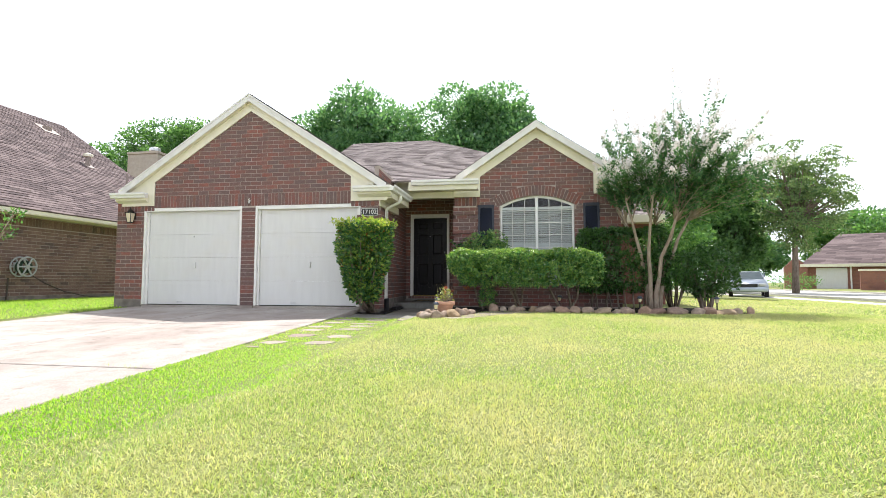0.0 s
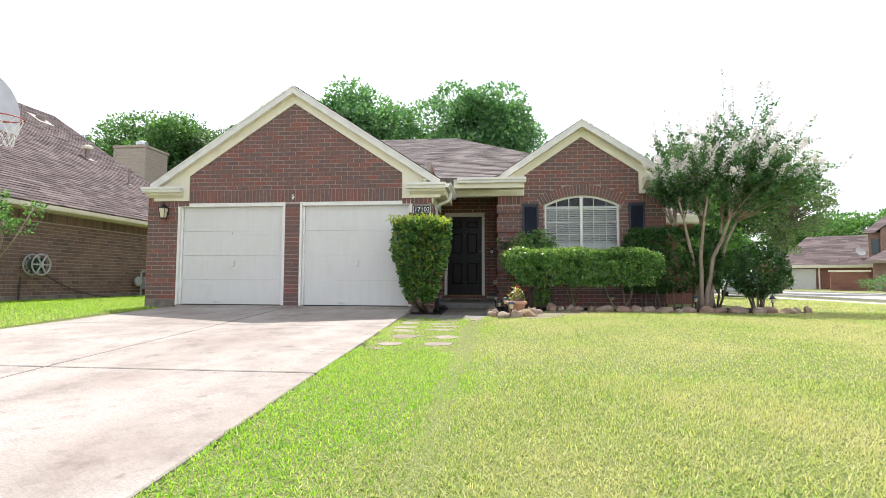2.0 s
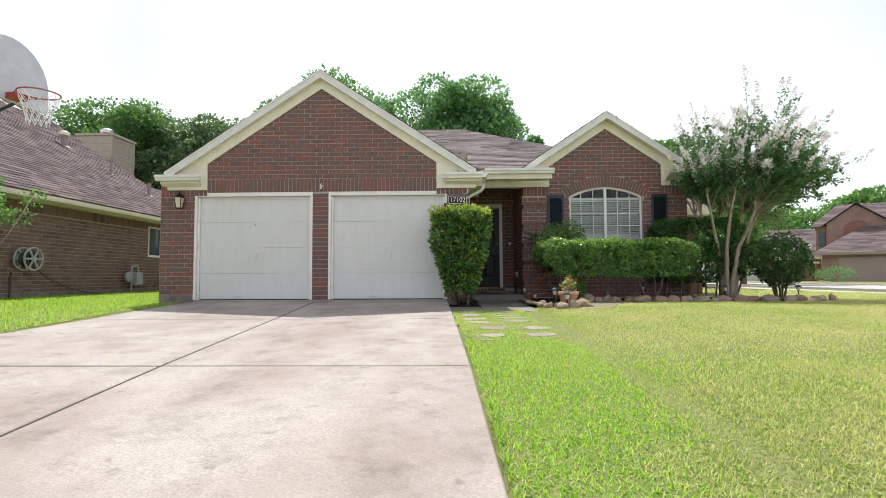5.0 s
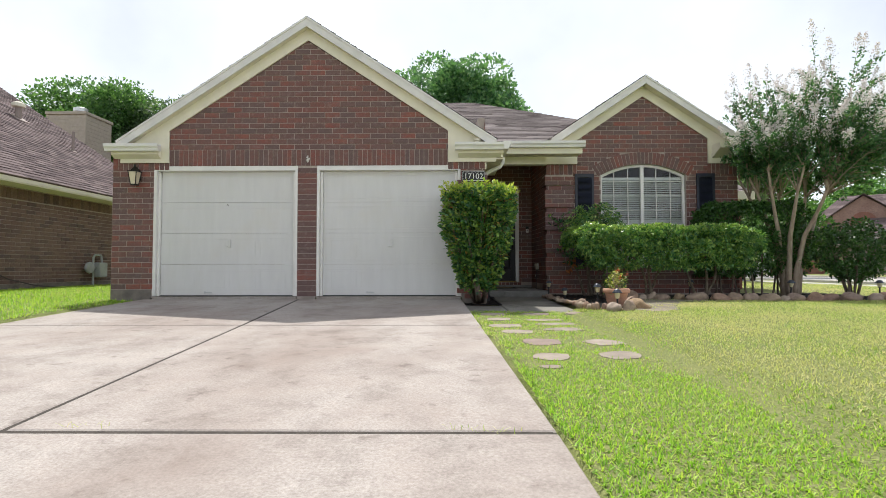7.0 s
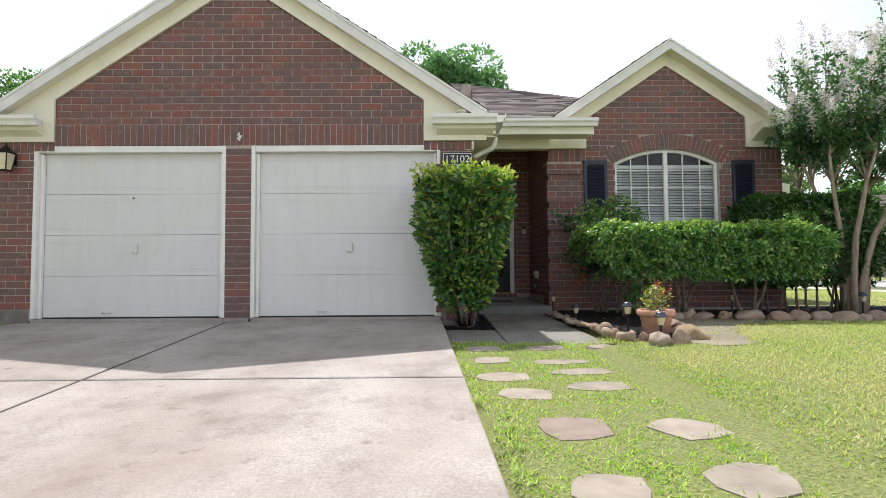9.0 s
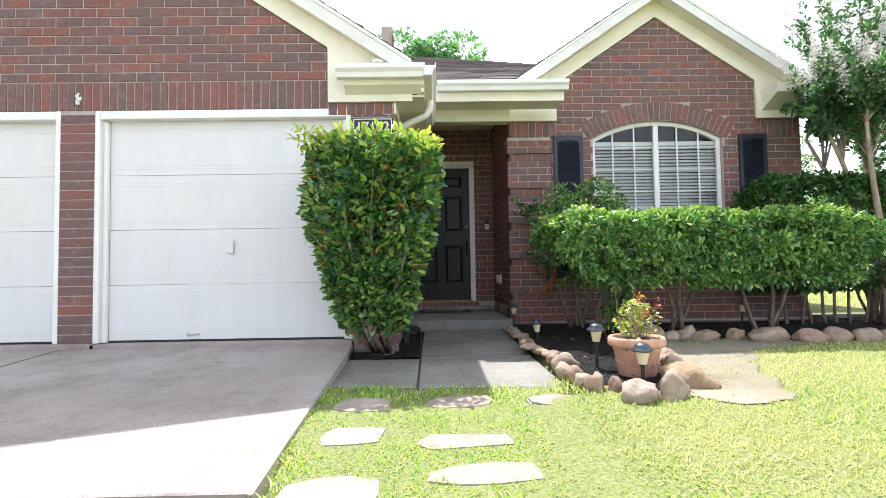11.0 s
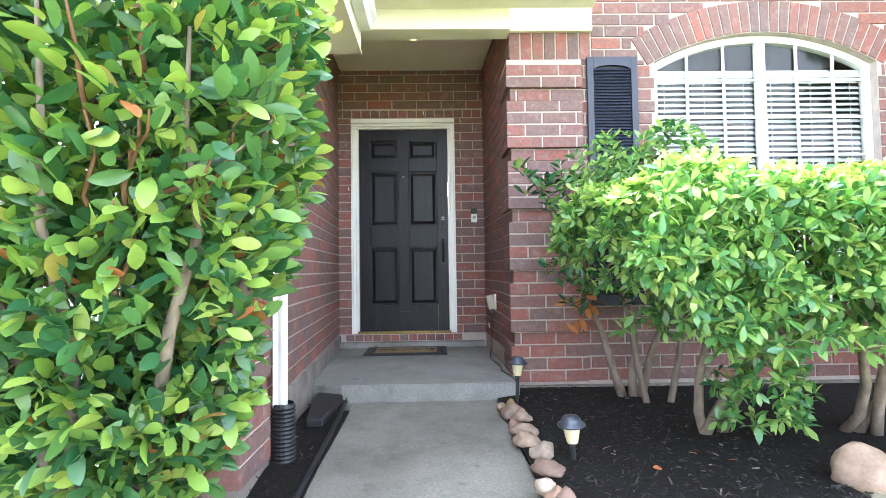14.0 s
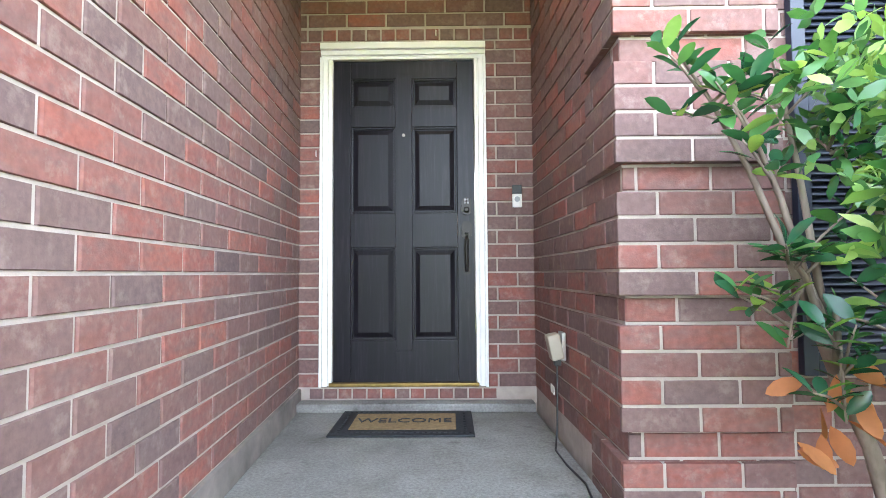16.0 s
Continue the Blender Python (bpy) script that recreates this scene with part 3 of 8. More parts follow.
# lower roof behind the tree
shingle_plane("roof_side", (2.6, 15.2, 2.72), (4.3, 15.2, 2.72), (4.3, 18.2, 3.9), (2.6, 18.2, 3.9), "weathered shingle roof of the side wing")
tagged(part("fascia_side", boxes((2.6, 4.3, 15.12, 15.2, 2.5, 2.72), (2.6, 4.3, 15.2, 15.6, 2.5, 2.54), bevel=0.006), M_CREAM), "cream painted eave of the side wing", "trim", kind="structure")
tagged(part("wall_side_wing", boxes((2.6, 4.2, 15.6, 15.75, 0.0, 2.5)), M_BRICKS), "brick wall of the side wing", "wall", kind="structure")

# ---- trim: rakes, friezes, eave boxes, gutters ----


def sloped(bm, x0, z0, x1, z1, drop0, drop1, y0, y1):
    """A sloping board between two roof points, from drop0 to drop1 below them."""
    prism(bm, [(x0, z0 - drop0), (x1, z1 - drop0), (x1, z1 - drop1), (x0, z0 - drop1)], "y", y0, y1)


def gable_trim(tag, apex, left, right, y, yb, zt, brick_apex, boardl, boardr, boardb):
    rake = thing(f"rake_trim_{tag}", "weathered white rake boards along the gable edge", "trim", kind="structure")
    for ex, ez in (left, right):
        bm = bmesh.new()
        sloped(bm, apex[0], apex[1], ex, ez, 0.012, 0.185, y - 0.022, y + 0.006)
        part("rake_board", bm, M_RAKE, rake)
        bm = bmesh.new()
        sloped(bm, apex[0], apex[1], ex, ez, 0.012, 0.05, y - 0.034, y - 0.0225)
        part("rake_moulding", bm, M_RAKE, rake)
        bm = bmesh.new()
        sloped(bm, apex[0], apex[1], ex, ez, 0.15, 0.17, y + 0.007, yb - 0.016)
        part("rake_soffit", bm, M_CREAM, rake, "cream painted soffit")
        s = 1 if ex > apex[0] else -1
        k = (apex[1] - ez) / abs(ex - apex[0])
        be = boardr if s > 0 else boardl
        bm = bmesh.new()
        prism(bm, [(apex[0], apex[1] - 0.172), (ex, ez - 0.172), (ex - 0.0 * s, boardb), (be, boardb), (be, brick_apex - abs(be - apex[0]) * k), (apex[0], brick_apex)] if s > 0 else
              [(apex[0], brick_apex), (be, brick_apex - abs(be - apex[0]) * k), (be, boardb), (ex, boardb), (ex, ez - 0.172), (apex[0], apex[1] - 0.172)], "y", yb - 0.032, yb - 0.003)
        part("frieze_board", bm, M_CREAM, rake, "cream frieze board")
    return rake


gable_trim("garage", (RX, RZ), (ELX + 0.02, EZ + 0.01), (ERX - 0.02, EZ + 0.01), RY, GY, 0, 4.80, -8.48, -3.56, 2.62)
gable_trim("front", (R2X, R2Z), (-1.60, 3.33), (2.72, 3.33), R2Y, FY, 0, 4.38, -0.835, 1.91, 2.95)


def gutter_profile(bm, pts_axis, a, b, y, z, sx=1, axis="x"):
    """An ogee gutter seen end-on, run from a to b."""
    pr = [(0, 0), (0.0, -0.12), (-0.075 * sx, -0.12), (-0.09 * sx, -0.075), (-0.118 * sx, -0.045), (-0.12 * sx, 0.0), (-0.108 * sx, 0.0), (-0.105 * sx, -0.03), (-0.012 * sx, -0.03), (-0.012 * sx, 0.0)]
    prism(bm, [(y + p, z + q) for p, q in pr], axis, a, b)


# eave returns of the garage
for x0, x1, tag in ((-9.50, -8.56, "west"), (-3.44, -2.54, "east")):
    ret = thing(f"eave_return_{tag}", "cream boxed eave return with a white gutter", "trim", kind="structure")
    bm = bmesh.new()
    prism(bm, [(10.82, 2.89), (10.82, 2.75), (10.925, 2.69), (10.925, 2.89)], "x", x0 + 0.06, x1 - 0.06)
    part("return_box", bm, M_CREAM, ret)
    bm = bmesh.new()
    gutter_profile(bm, None, x0, x1 if tag == "west" else -2.602, 10.815, 2.915)
    part("gutter", bm, M_WHITE, ret, "white metal gutter with a faint chalky bloom")
    bm = bmesh.new()
    box(bm, x0 + 0.05, x1 - 0.14, 10.825, 10.93, 2.895, 2.915)
    part("return_shingle", bm, M_ROOF, ret, "strip of shingles on the return")
bm = bmesh.new()
lathe(bm, [(0, 0), (0.055, 0), (0.055, 0.05), (0.075, 0.055), (0.075, 0.085), (0, 0.095)], 14, (-3.05, 10.875, 2.915))
tagged(part("vent_cap", bm, M_CREAM, None, smooth=False), "small cream round cap on the eave return", "vent cap")
# eave along the garage's porch side
side = thing("eave_porch_side", "cream soffit and fascia with a white gutter along the porch side", "trim", kind="structure")
part("soffit", boxes((-3.0, -2.60, 10.93, 12.5, 2.66, 2.68), bevel=0.002), M_CREAM, side)
part("fascia", boxes((-2.635, -2.605, 10.86, 12.5, 2.685, 2.91), bevel=0.003), M_CREAM, side)
part("frieze_board", boxes((-3.0, -2.885, 10.962, 12.6, 2.50, 2.658), bevel=0.002), M_CREAM, side)
bm = bmesh.new()
gutter_profile(bm, None, 10.695, 12.42, -2.60, 2.915, -1, "y")
part("gutter", bm, M_WHITE, side, "white metal gutter")
# porch eave
porch_eave = thing("eave_porch", "cream porch beam and soffit behind a white gutter", "trim", kind="structure")
part("beam", boxes((-2.99, -1.49, 12.66, 12.84, 2.92, 3.38), bevel=0.006), M_CREAM, porch_eave)
part("soffit", boxes((-2.60, -0.86, 12.26, 12.655, 3.075, 3.095), bevel=0.002), M_CREAM, porch_eave)
part("fascia", boxes((-2.55, -0.86, 12.235, 12.258, 3.05, 3.27), bevel=0.002), M_CREAM, porch_eave)
part("frieze_box", boxes((-1.492, -0.84, 12.735, 12.775, 2.94, 3.30), bevel=0.004), M_CREAM, porch_eave)
bm = bmesh.new()
gutter_profile(bm, None, -2.46, -0.82, 12.232, 3.285)
part("gutter", bm, M_WHITE, porch_eave, "white metal gutter, slightly dented")
ret2 = thing("eave_return_front", "cream boxed eave return at the gable corner", "trim", kind="structure")
bm = bmesh.new()
prism(bm, [(12.40, 3.32), (12.40, 3.20), (12.745, 3.05), (12.745, 3.32)], "x", 1.98, 2.72)
part("return_box", bm, M_CREAM, ret2)
part("return_board", boxes((1.91, 2.56, 12.735, 12.775, 2.95, 3.30), bevel=0.004), M_CREAM, ret2)

# ---- porch ceiling with its can light ----
tagged(part("ceiling_porch", boxes((-3.08, -1.5, 12.85, 14.31, 3.26, 3.36)), M_CREAM), "cream painted porch ceiling", "ceiling", kind="structure")
M_GLOW = Mat("warm lamp lens", 0.4)
M_GLOW.color((0.9, 0.75, 0.4))
M_GLOW.b.inputs["Emission Color"].default_value = (1, 0.72, 0.28, 1)
M_GLOW.b.inputs["Emission Strength"].default_value = 12.0
M_GLOW = M_GLOW.m
can = thing("can_light", "round recessed ceiling light with a white rim, lit", "ceiling light", at=(-2.26, 13.5, 3.26))
bm = bmesh.new()
lathe(bm, [(0.062, -0.001), (0.062, -0.008), (0.095, -0.012), (0.10, -0.004), (0.10, 0.0), (0.062, -0.001)], 24)
part("rim", bm, M_WHITE, can)
bm = bmesh.new()
lathe(bm, [(0.061, -0.003), (0.03, -0.006), (0, -0.007)], 20)
part("lens", bm, M_GLOW, can, "warm glowing lens")

# ---- garage doors ----


def garage_door(x0, x1, label, tall_emblem):
    d = thing("garage_door", label, "garage door", "garage doors", at=((x0 + x1) / 2, GY + 0.11, 0.28))
    hw = (x1 - x0) / 2 - 0.09
    top = 2.485 - 0.28
    n = 4
    h = top / n
    for i in range(n):
        z0, z1 = i * h + 0.0015, (i + 1) * h - 0.0015
        bm = bmesh.new()
        box(bm, -hw, hw, 0.0, 0.045, z0, z1, 0.0035)
        part("door_section", bm, M_GARAGE, d)
        bm = bmesh.new()
        for zz in (z0 + 0.07, z0 + 0.10, z1 - 0.10, z1 - 0.07):
            box(bm, -hw + 0.02, hw - 0.02, -0.0022, 0.004, zz - 0.008, zz + 0.008, 0.0015)
        if i < 2:
            for k in range(4):
                xa = -hw + 0.10 + k * (2 * hw - 0.2) / 4 + 0.04
                xb = xa + (2 * hw - 0.2) / 4 - 0.08
                for (a, b, c, e) in ((xa, xb, z0 + 0.13, z0 + 0.14), (xa, xb, z1 - 0.14, z1 - 0.13), (xa, xa + 0.01, z0 + 0.14, z1 - 0.14), (xb - 0.01, xb, z0 + 0.14, z1 - 0.14)):
                    box(bm, a, b, -0.0016, 0.003, c, e, 0.001)
        part("embossing", bm, M_GARAGE, d)
    bm = bmesh.new()
    box(bm, 0.02, 0.07, -0.035, 0.0, 0.85, 0.99, 0.012)
    box(bm, -0.005, 0.025, -0.05, -0.012, 0.855, 0.88, 0.008)
    part("handle", bm, M_GARAGE, d, "white painted pull handle")
    bm = bmesh.new()
    box(bm, -0.40, -0.27, -0.02, 0.0, 0.045, 0.065, 0.004)
    box(bm, -0.39, -0.375, -0.028, -0.012, 0.035, 0.075, 0.003)
    part("bottom_handle", bm, M_CHROME, d, "small metal lift handle")
    if tall_emblem:
        bm = bmesh.new()
        for dx, dz in ((0, 0.02), (-0.012, 0), (0.012, 0)):
            lathe(bm, [(0.008, 0), (0.008, 0.006), (0, 0.007)], 8, (0, 0, 0))
            vs = [v for v in bm.verts if not v.tag]
            bmesh.ops.transform(bm, matrix=pose(dx, -0.002, 3 * h - 0.06 + dz, 90), verts=vs)
            for v in bm.verts:
                v.tag = True
        part("bolt", bm, M_BLACK, d, "three dark bolt heads")
    part("rubber_seal", boxes((-hw, hw, -0.004, 0.04, -0.012, 0.004), bevel=0.003), M_BLACK, d)
    fr = thing("garage_door_frame", "white painted wooden garage door frame, scuffed at the foot", "door frame", "garage door frames", at=((x0 + x1) / 2, GY, 0.27))
    w = (x1 - x0) / 2
    for s in (-1, 1):
        bm = bmesh.new()
        box(bm, min(s * w, s * (w - 0.05)), max(s * w, s * (w - 0.05)), 0.005, 0.15, 0, 2.30, 0.006)
        part("jamb", bm, M_WHITE, fr)
        bm = bmesh.new()
        box(bm, min(s * (w - 0.052), s * (w - 0.092)), max(s * (w - 0.052), s * (w - 0.092)), 0.06, 0.108, 0, 2.2, 0.006)
        part("stop_moulding", bm, M_WHITE, fr)
    bm = bmesh.new()
    box(bm, -w + 0.052, w - 0.052, 0.007, 0.15, 2.215, 2.298, 0.006)
    part("head", bm, M_WHITE, fr)
    return d


garage_door(-8.76, -6.21, "white steel garage door with four ribbed sections, closed", True)
garage_door(-5.87, -3.34, "white steel garage door with four ribbed sections, closed", False)

# ---- front door ----
door = thing("door_1", "black stained six-panel wooden front door, closed", "door", at=(-2.417, BY, 0.42), kind="structure")
DW, DH = 0.48, 2.21
LF = 0.055
rails = [(-DW, -DW + 0.115, 0.02, DH), (DW - 0.115, DW, 0.02, DH), (-0.055, 0.055, 0.23, DH - 0.10)]
cross = [(0.02, 0.297), (0.923, 1.154), (1.75, 1.885), (2.088, DH)]
bm = bmesh.new()
for a, b, c, e in rails:
    box(bm, a, b, LF, LF + 0.044, c, e, 0.003)
for c, e in cross:
    box(bm, -DW + 0.116, -0.056, LF + 0.0005, LF + 0.0435, c, e, 0.003)
    box(bm, 0.056, DW - 0.116, LF + 0.0005, LF + 0.0435, c, e, 0.003)
    if c < 0.1 or e > 2.1:
        box(bm, -0.06, 0.06, LF + 0.001, LF + 0.043, c, e if c > 0.1 else 0.229, 0.003)
part("stiles_and_rails", bm, M_DOOR, door)
for sx in (-1, 1):
    for c, e in ((0.297, 0.923), (1.154, 1.75), (1.885, 2.088)):
        a, b = (0.055, DW - 0.115) if sx > 0 else (-DW + 0.115, -0.055)
        bm = bmesh.new()
        box(bm, a, b, LF + 0.024, LF + 0.036, c, e)
        # raised field with a sloped border
        m0, m1 = 0.022, 0.052
        ring0 = [(a + m0, c + m0), (b - m0, c + m0), (b - m0, e - m0), (a + m0, e - m0)]
        ring1 = [(a + m1, c + m1), (b - m1, c + m1), (b - m1, e - m1), (a + m1, e - m1)]
        v0 = [bm.verts.new((x, LF + 0.0235, z)) for x, z in ring0]
        v1 = [bm.verts.new((x, LF + 0.009, z)) for x, z in ring1]
        for i in range(4):
            bm.faces.new((v0[i], v0[(i + 1) % 4], v1[(i + 1) % 4], v1[i]))
        bm.faces.new(v1)
        part("door_panel", bm, M_DOOR, door, "raised panel with brushed highlights")
        bm = bmesh.new()
        for (p, q, r, s) in ((a, a + 0.014, c, e), (b - 0.014, b, c, e), (a + 0.0145, b - 0.0145, c, c + 0.014), (a + 0.0145, b - 0.0145, e - 0.014, e)):
            box(bm, p, q, LF + 0.008, LF + 0.026, r, s, 0.004)
        part("panel_moulding", bm, M_DOOR, door)
bm = bmesh.new()
lathe(bm, [(0.011, 0), (0.011, 0.01), (0.006, 0.012), (0, 0.011)], 12)
bmesh.ops.transform(bm, matrix=pose(0, LF, 1.69, 90), verts=bm.verts)
part("peephole", bm, M_CHROME, door)
lockx = DW - 0.055
bm = bmesh.new()
prof = [(0.034 * math.cos(2 * math.pi * i / 24), 0.034 * math.sin(2 * math.pi * i / 24) + (0.026 if i < 12 else -0.026)) for i in range(24)]
prism(bm, [(lockx + x, 1.200 + z) for x, z in prof], "y", LF - 0.018, LF - 0.001)
deadbolt = part("deadbolt", bm, M_DARKMETAL, door, "black oval keypad deadbolt")
bm = bmesh.new()
for i in range(2):
    for j in range(2):
        box(bm, lockx - 0.017 + i * 0.019, lockx - 0.002 + i * 0.019, LF - 0.022, LF - 0.017, 1.215 + j * 0.02, 1.229 + j * 0.02, 0.003)
part("keypad_button", bm, M_GREYPAINT, deadbolt)
bm = bmesh.new()
lathe(bm, [(0.02, 0), (0.02, 0.012), (0.012, 0.016), (0, 0.016)], 16)
bmesh.ops.transform(bm, matrix=pose(lockx, LF - 0.018, 1.173, 90), verts=bm.verts)
part("key_cylinder", bm, M_DARKMETAL, deadbolt)
bm = bmesh.new()
prism(bm, [(lockx + x, 1.037 + z) for x, z in ((-0.034, -0.035), (-0.02, -0.058), (0.02, -0.058), (0.034, -0.035), (0.034, 0.035), (0.02, 0.058), (-0.02, 0.058), (-0.034, 0.035))], "y", LF - 0.016, LF - 0.001)
tube(bm, [(lockx, LF - 0.01, 0.990), (lockx, LF - 0.05, 0.965), (lockx - 0.004, LF - 0.055, 0.905), (lockx, LF - 0.05, 0.805), (lockx, LF - 0.02, 0.765), (lockx, LF - 0.002, 0.765)], [0.013, 0.013, 0.015, 0.013, 0.014, 0.016], 10)
prism(bm, [(lockx + 0.027 * math.cos(a * math.pi / 8), 0.765 + 0.03 * math.sin(a * math.pi / 8)) for a in range(16)], "y", LF - 0.012, LF - 0.001)
box(bm, lockx - 0.012, lockx + 0.012, LF - 0.05, LF - 0.01, 1.010, 1.022, 0.004)
part("handle_set", bm, M_DARKMETAL, door, "black thumb-latch handle")
part("threshold", boxes((-DW - 0.02, DW + 0.02, 0.012, LF + 0.05, -0.004, 0.021), bevel=0.006), M_BRASS, door, "worn brass threshold")
bm = bmesh.new()
for s in (-1, 1):
    for x0, x1, y0, y1 in ((DW + 0.004, DW + 0.03, 0.03, 0.12), (DW + 0.0302, DW + 0.062, 0.012, 0.12), (DW + 0.0622, 0.561, -0.012, 0.12)):
        box(bm, min(s * x0, s * x1), max(s * x0, s * x1), y0, y1, 0.0, DH + 0.004, 0.004)
for z0, z1, y0, y1 in ((DH + 0.005, DH + 0.03, 0.03, 0.12), (DH + 0.0302, DH + 0.062, 0.012, 0.12), (DH + 0.0622, DH + 0.106, -0.012, 0.12)):
    box(bm, -0.561, 0.561, y0, y1, z0, z1, 0.004)
part("door_frame", bm, M_WHITE, door, "white stepped door casing")

# ---- arched window with blinds ----
def glass_mat():
    k = Mat("window glass", 0.02)
    nt = k.t
    tr, gl2, mx, fr = nt.nodes.new("ShaderNodeBsdfTransparent"), nt.nodes.new("ShaderNodeBsdfGlossy"), nt.nodes.new("ShaderNodeMixShader"), nt.nodes.new("ShaderNodeFresnel")
    gl2.inputs["Roughness"].default_value = 0.02
    fr.inputs["IOR"].default_value = 1.5
    tr.inputs["Color"].default_value = (0.9, 0.93, 0.92, 1)
    nt.links.new(fr.outputs[0], mx.inputs[0])
    nt.links.new(tr.outputs[0], mx.inputs[1])
    nt.links.new(gl2.outputs[0], mx.inputs[2])
    nt.links.new(mx.outputs[0], nt.nodes["Material Output"].inputs[0])
    return k.m


M_GLASS = glass_mat()
M_BLIND = plain("white vinyl blind", (0.80, 0.80, 0.79), 0.5, 0.05)
M_INTERIOR = plain("dim room paint", (0.25, 0.23, 0.21), 0.9, 0.1)
wx0, wx1, wcx = WL + FX0, WR + FX0, WCX + FX0
def arch_z(x, r=ARCR):
    return ARCZ + math.sqrt(max(0, r * r - (x - wcx) ** 2))
win = thing("window_1", "white arched window with a grid of muntins, closed", "window", at=(wcx, FY + 0.07, WB), kind="structure")
def W(pts):
    return [(x - wcx, z - WB) for x, z in pts]
bm = bmesh.new()
N = 18
xs = [wx0 + (wx1 - wx0) * i / N for i in range(N + 1)]
for a, b in zip(xs, xs[1:]):
    prism(bm, W([(a, arch_z(a, ARCR - 0.055)), (b, arch_z(b, ARCR - 0.055)), (b, arch_z(b) - 0.002), (a, arch_z(a) - 0.002)]), "y", 0, 0.06)
for a, b in ((wx0 + 0.002, wx0 + 0.05), (wx1 - 0.05, wx1 - 0.002)):
    prism(bm, W([(a, WB + 0.04), (b, WB + 0.04), (b, arch_z(b, ARCR - 0.05)), (a, arch_z(a, ARCR - 0.05))]), "y", 0.001, 0.059)
box(bm, -(wx1 - wx0) / 2 + 0.002, (wx1 - wx0) / 2 - 0.002, -0.02, 0.06, 0.002, 0.05, 0.004)
part("window_frame", bm, M_WHITE, win)
bm = bmesh.new()
box(bm, -0.035, 0.035, -0.008, 0.05, 0.05, arch_z(wcx) - WB - 0.05, 0.006)
part("mullion", bm, M_WHITE, win)
for i in (1, 2, 4, 5):
    x = wx0 + (wx1 - wx0) * i / 6
    bm = bmesh.new()
    box(bm, x - wcx - 0.009, x - wcx + 0.009, 0.008, 0.026, 0.05, arch_z(x) - WB - 0.05, 0.003)
    part("muntin", bm, M_WHITE, win)
for i in range(6):
    z = 0.30 + 0.305 * i
    bm = bmesh.new()
    box(bm, -(wx1 - wx0) / 2 + 0.05, (wx1 - wx0) / 2 - 0.05, 0.0095, 0.0245, z - 0.008, z + 0.008, 0.003)
    part("muntin", bm, M_WHITE, win)
for s in (-1, 1):
    bm = bmesh.new()
    xa, xb = (wx0 + 0.04, wcx - 0.03) if s < 0 else (wcx + 0.03, wx1 - 0.04)
    xs2 = [xa + (xb - xa) * i / 8 for i in range(9)]
    top = [(x, arch_z(x) - 0.04) for x in xs2]
    bm.faces.new([bm.verts.new((x, 0.034, z)) for x, z in W([(xa, WB + 0.04), (xb, WB + 0.04)] + top[::-1])])
    pane = part("pane", bm, M_GLASS, win, "glass pane reflecting the bright street")
    pane.visible_shadow = False
blinds = thing("window_blinds", "white horizontal slat blinds, lowered with slats part open", "blinds", at=(wcx, FY + 0.155, WB))
for s in (-1, 1):
    a, b = (-(wx1 - wx0) / 2 + 0.03, -0.012) if s < 0 else (0.012, (wx1 - wx0) / 2 - 0.03)
    part("headrail", boxes((a, b, -0.03, 0.03, 1.86, 1.92), bevel=0.005), M_BLIND, blinds)
    for i in range(40):
        z = 0.03 + i * 0.0462
        bm = bmesh.new()
        box(bm, a, b, -0.026, 0.026, -0.0016, 0.0016, 0.0)
        bmesh.ops.transform(bm, matrix=pose(0, 0, z, 62 if i < 22 else 40), verts=bm.verts)
        part("slat", bm, M_BLIND, blinds)
    bm = bmesh.new()
    for x in (a + 0.1, (a + b) / 2, b - 0.1):
        box(bm, x - 0.002, x + 0.002, -0.03, -0.027, 0.0, 1.88)
    part("ladder_cord", bm, M_BLIND, blinds)
room = boxes((wx0 - 0.5, wx1 + 0.5, 15.9, 16.0, 0.3, 3.2), (wx0 - 0.6, wx0 - 0.5, FY + 0.17, 16.0, 0.3, 3.2), (wx1 + 0.5, wx1 + 0.6, FY + 0.17, 16.0, 0.3, 3.2), (wx0 - 0.5, wx1 + 0.5, FY + 0.17, 15.9, 3.1, 3.2), (wx0 - 0.5, wx1 + 0.5, FY + 0.17, 15.9, 0.3, 0.4))
tagged(part("wall_front_room", room, M_INTERIOR), "dim plain walls of the front room", "wall", kind="structure")

# ---- driveway, walk, porch slab ----


def slab(name, pts, z_of, mat, parent=None, thick=0.12, seam=0.011, cells=1):
    """A concrete slab with eased edges that follows the ground's fall."""
    bm = bmesh.new()
    def inset(k):
        cx, cy = sum(p[0] for p in pts) / len(pts), sum(p[1] for p in pts) / len(pts)
        return [(x + (cx - x) / max(abs(cx - x), abs(cy - y), 1e-3) * k, y + (cy - y) / max(abs(cx - x), abs(cy - y), 1e-3) * k) for x, y in pts]
    rings = [[bm.verts.new((x, y, z_of(x, y) - thick)) for x, y in inset(seam)], [bm.verts.new((x, y, z_of(x, y) - 0.008)) for x, y in inset(seam)], [bm.verts.new((x, y, z_of(x, y))) for x, y in inset(seam + 0.012)]]
    n = len(pts)
    for a, b in zip(rings, rings[1:]):
        for i in range(n):
            bm.faces.new((a[i], a[(i + 1) % n], b[(i + 1) % n], b[i]))
    bm.faces.new(rings[2])
    return part(name, bm, mat, parent)


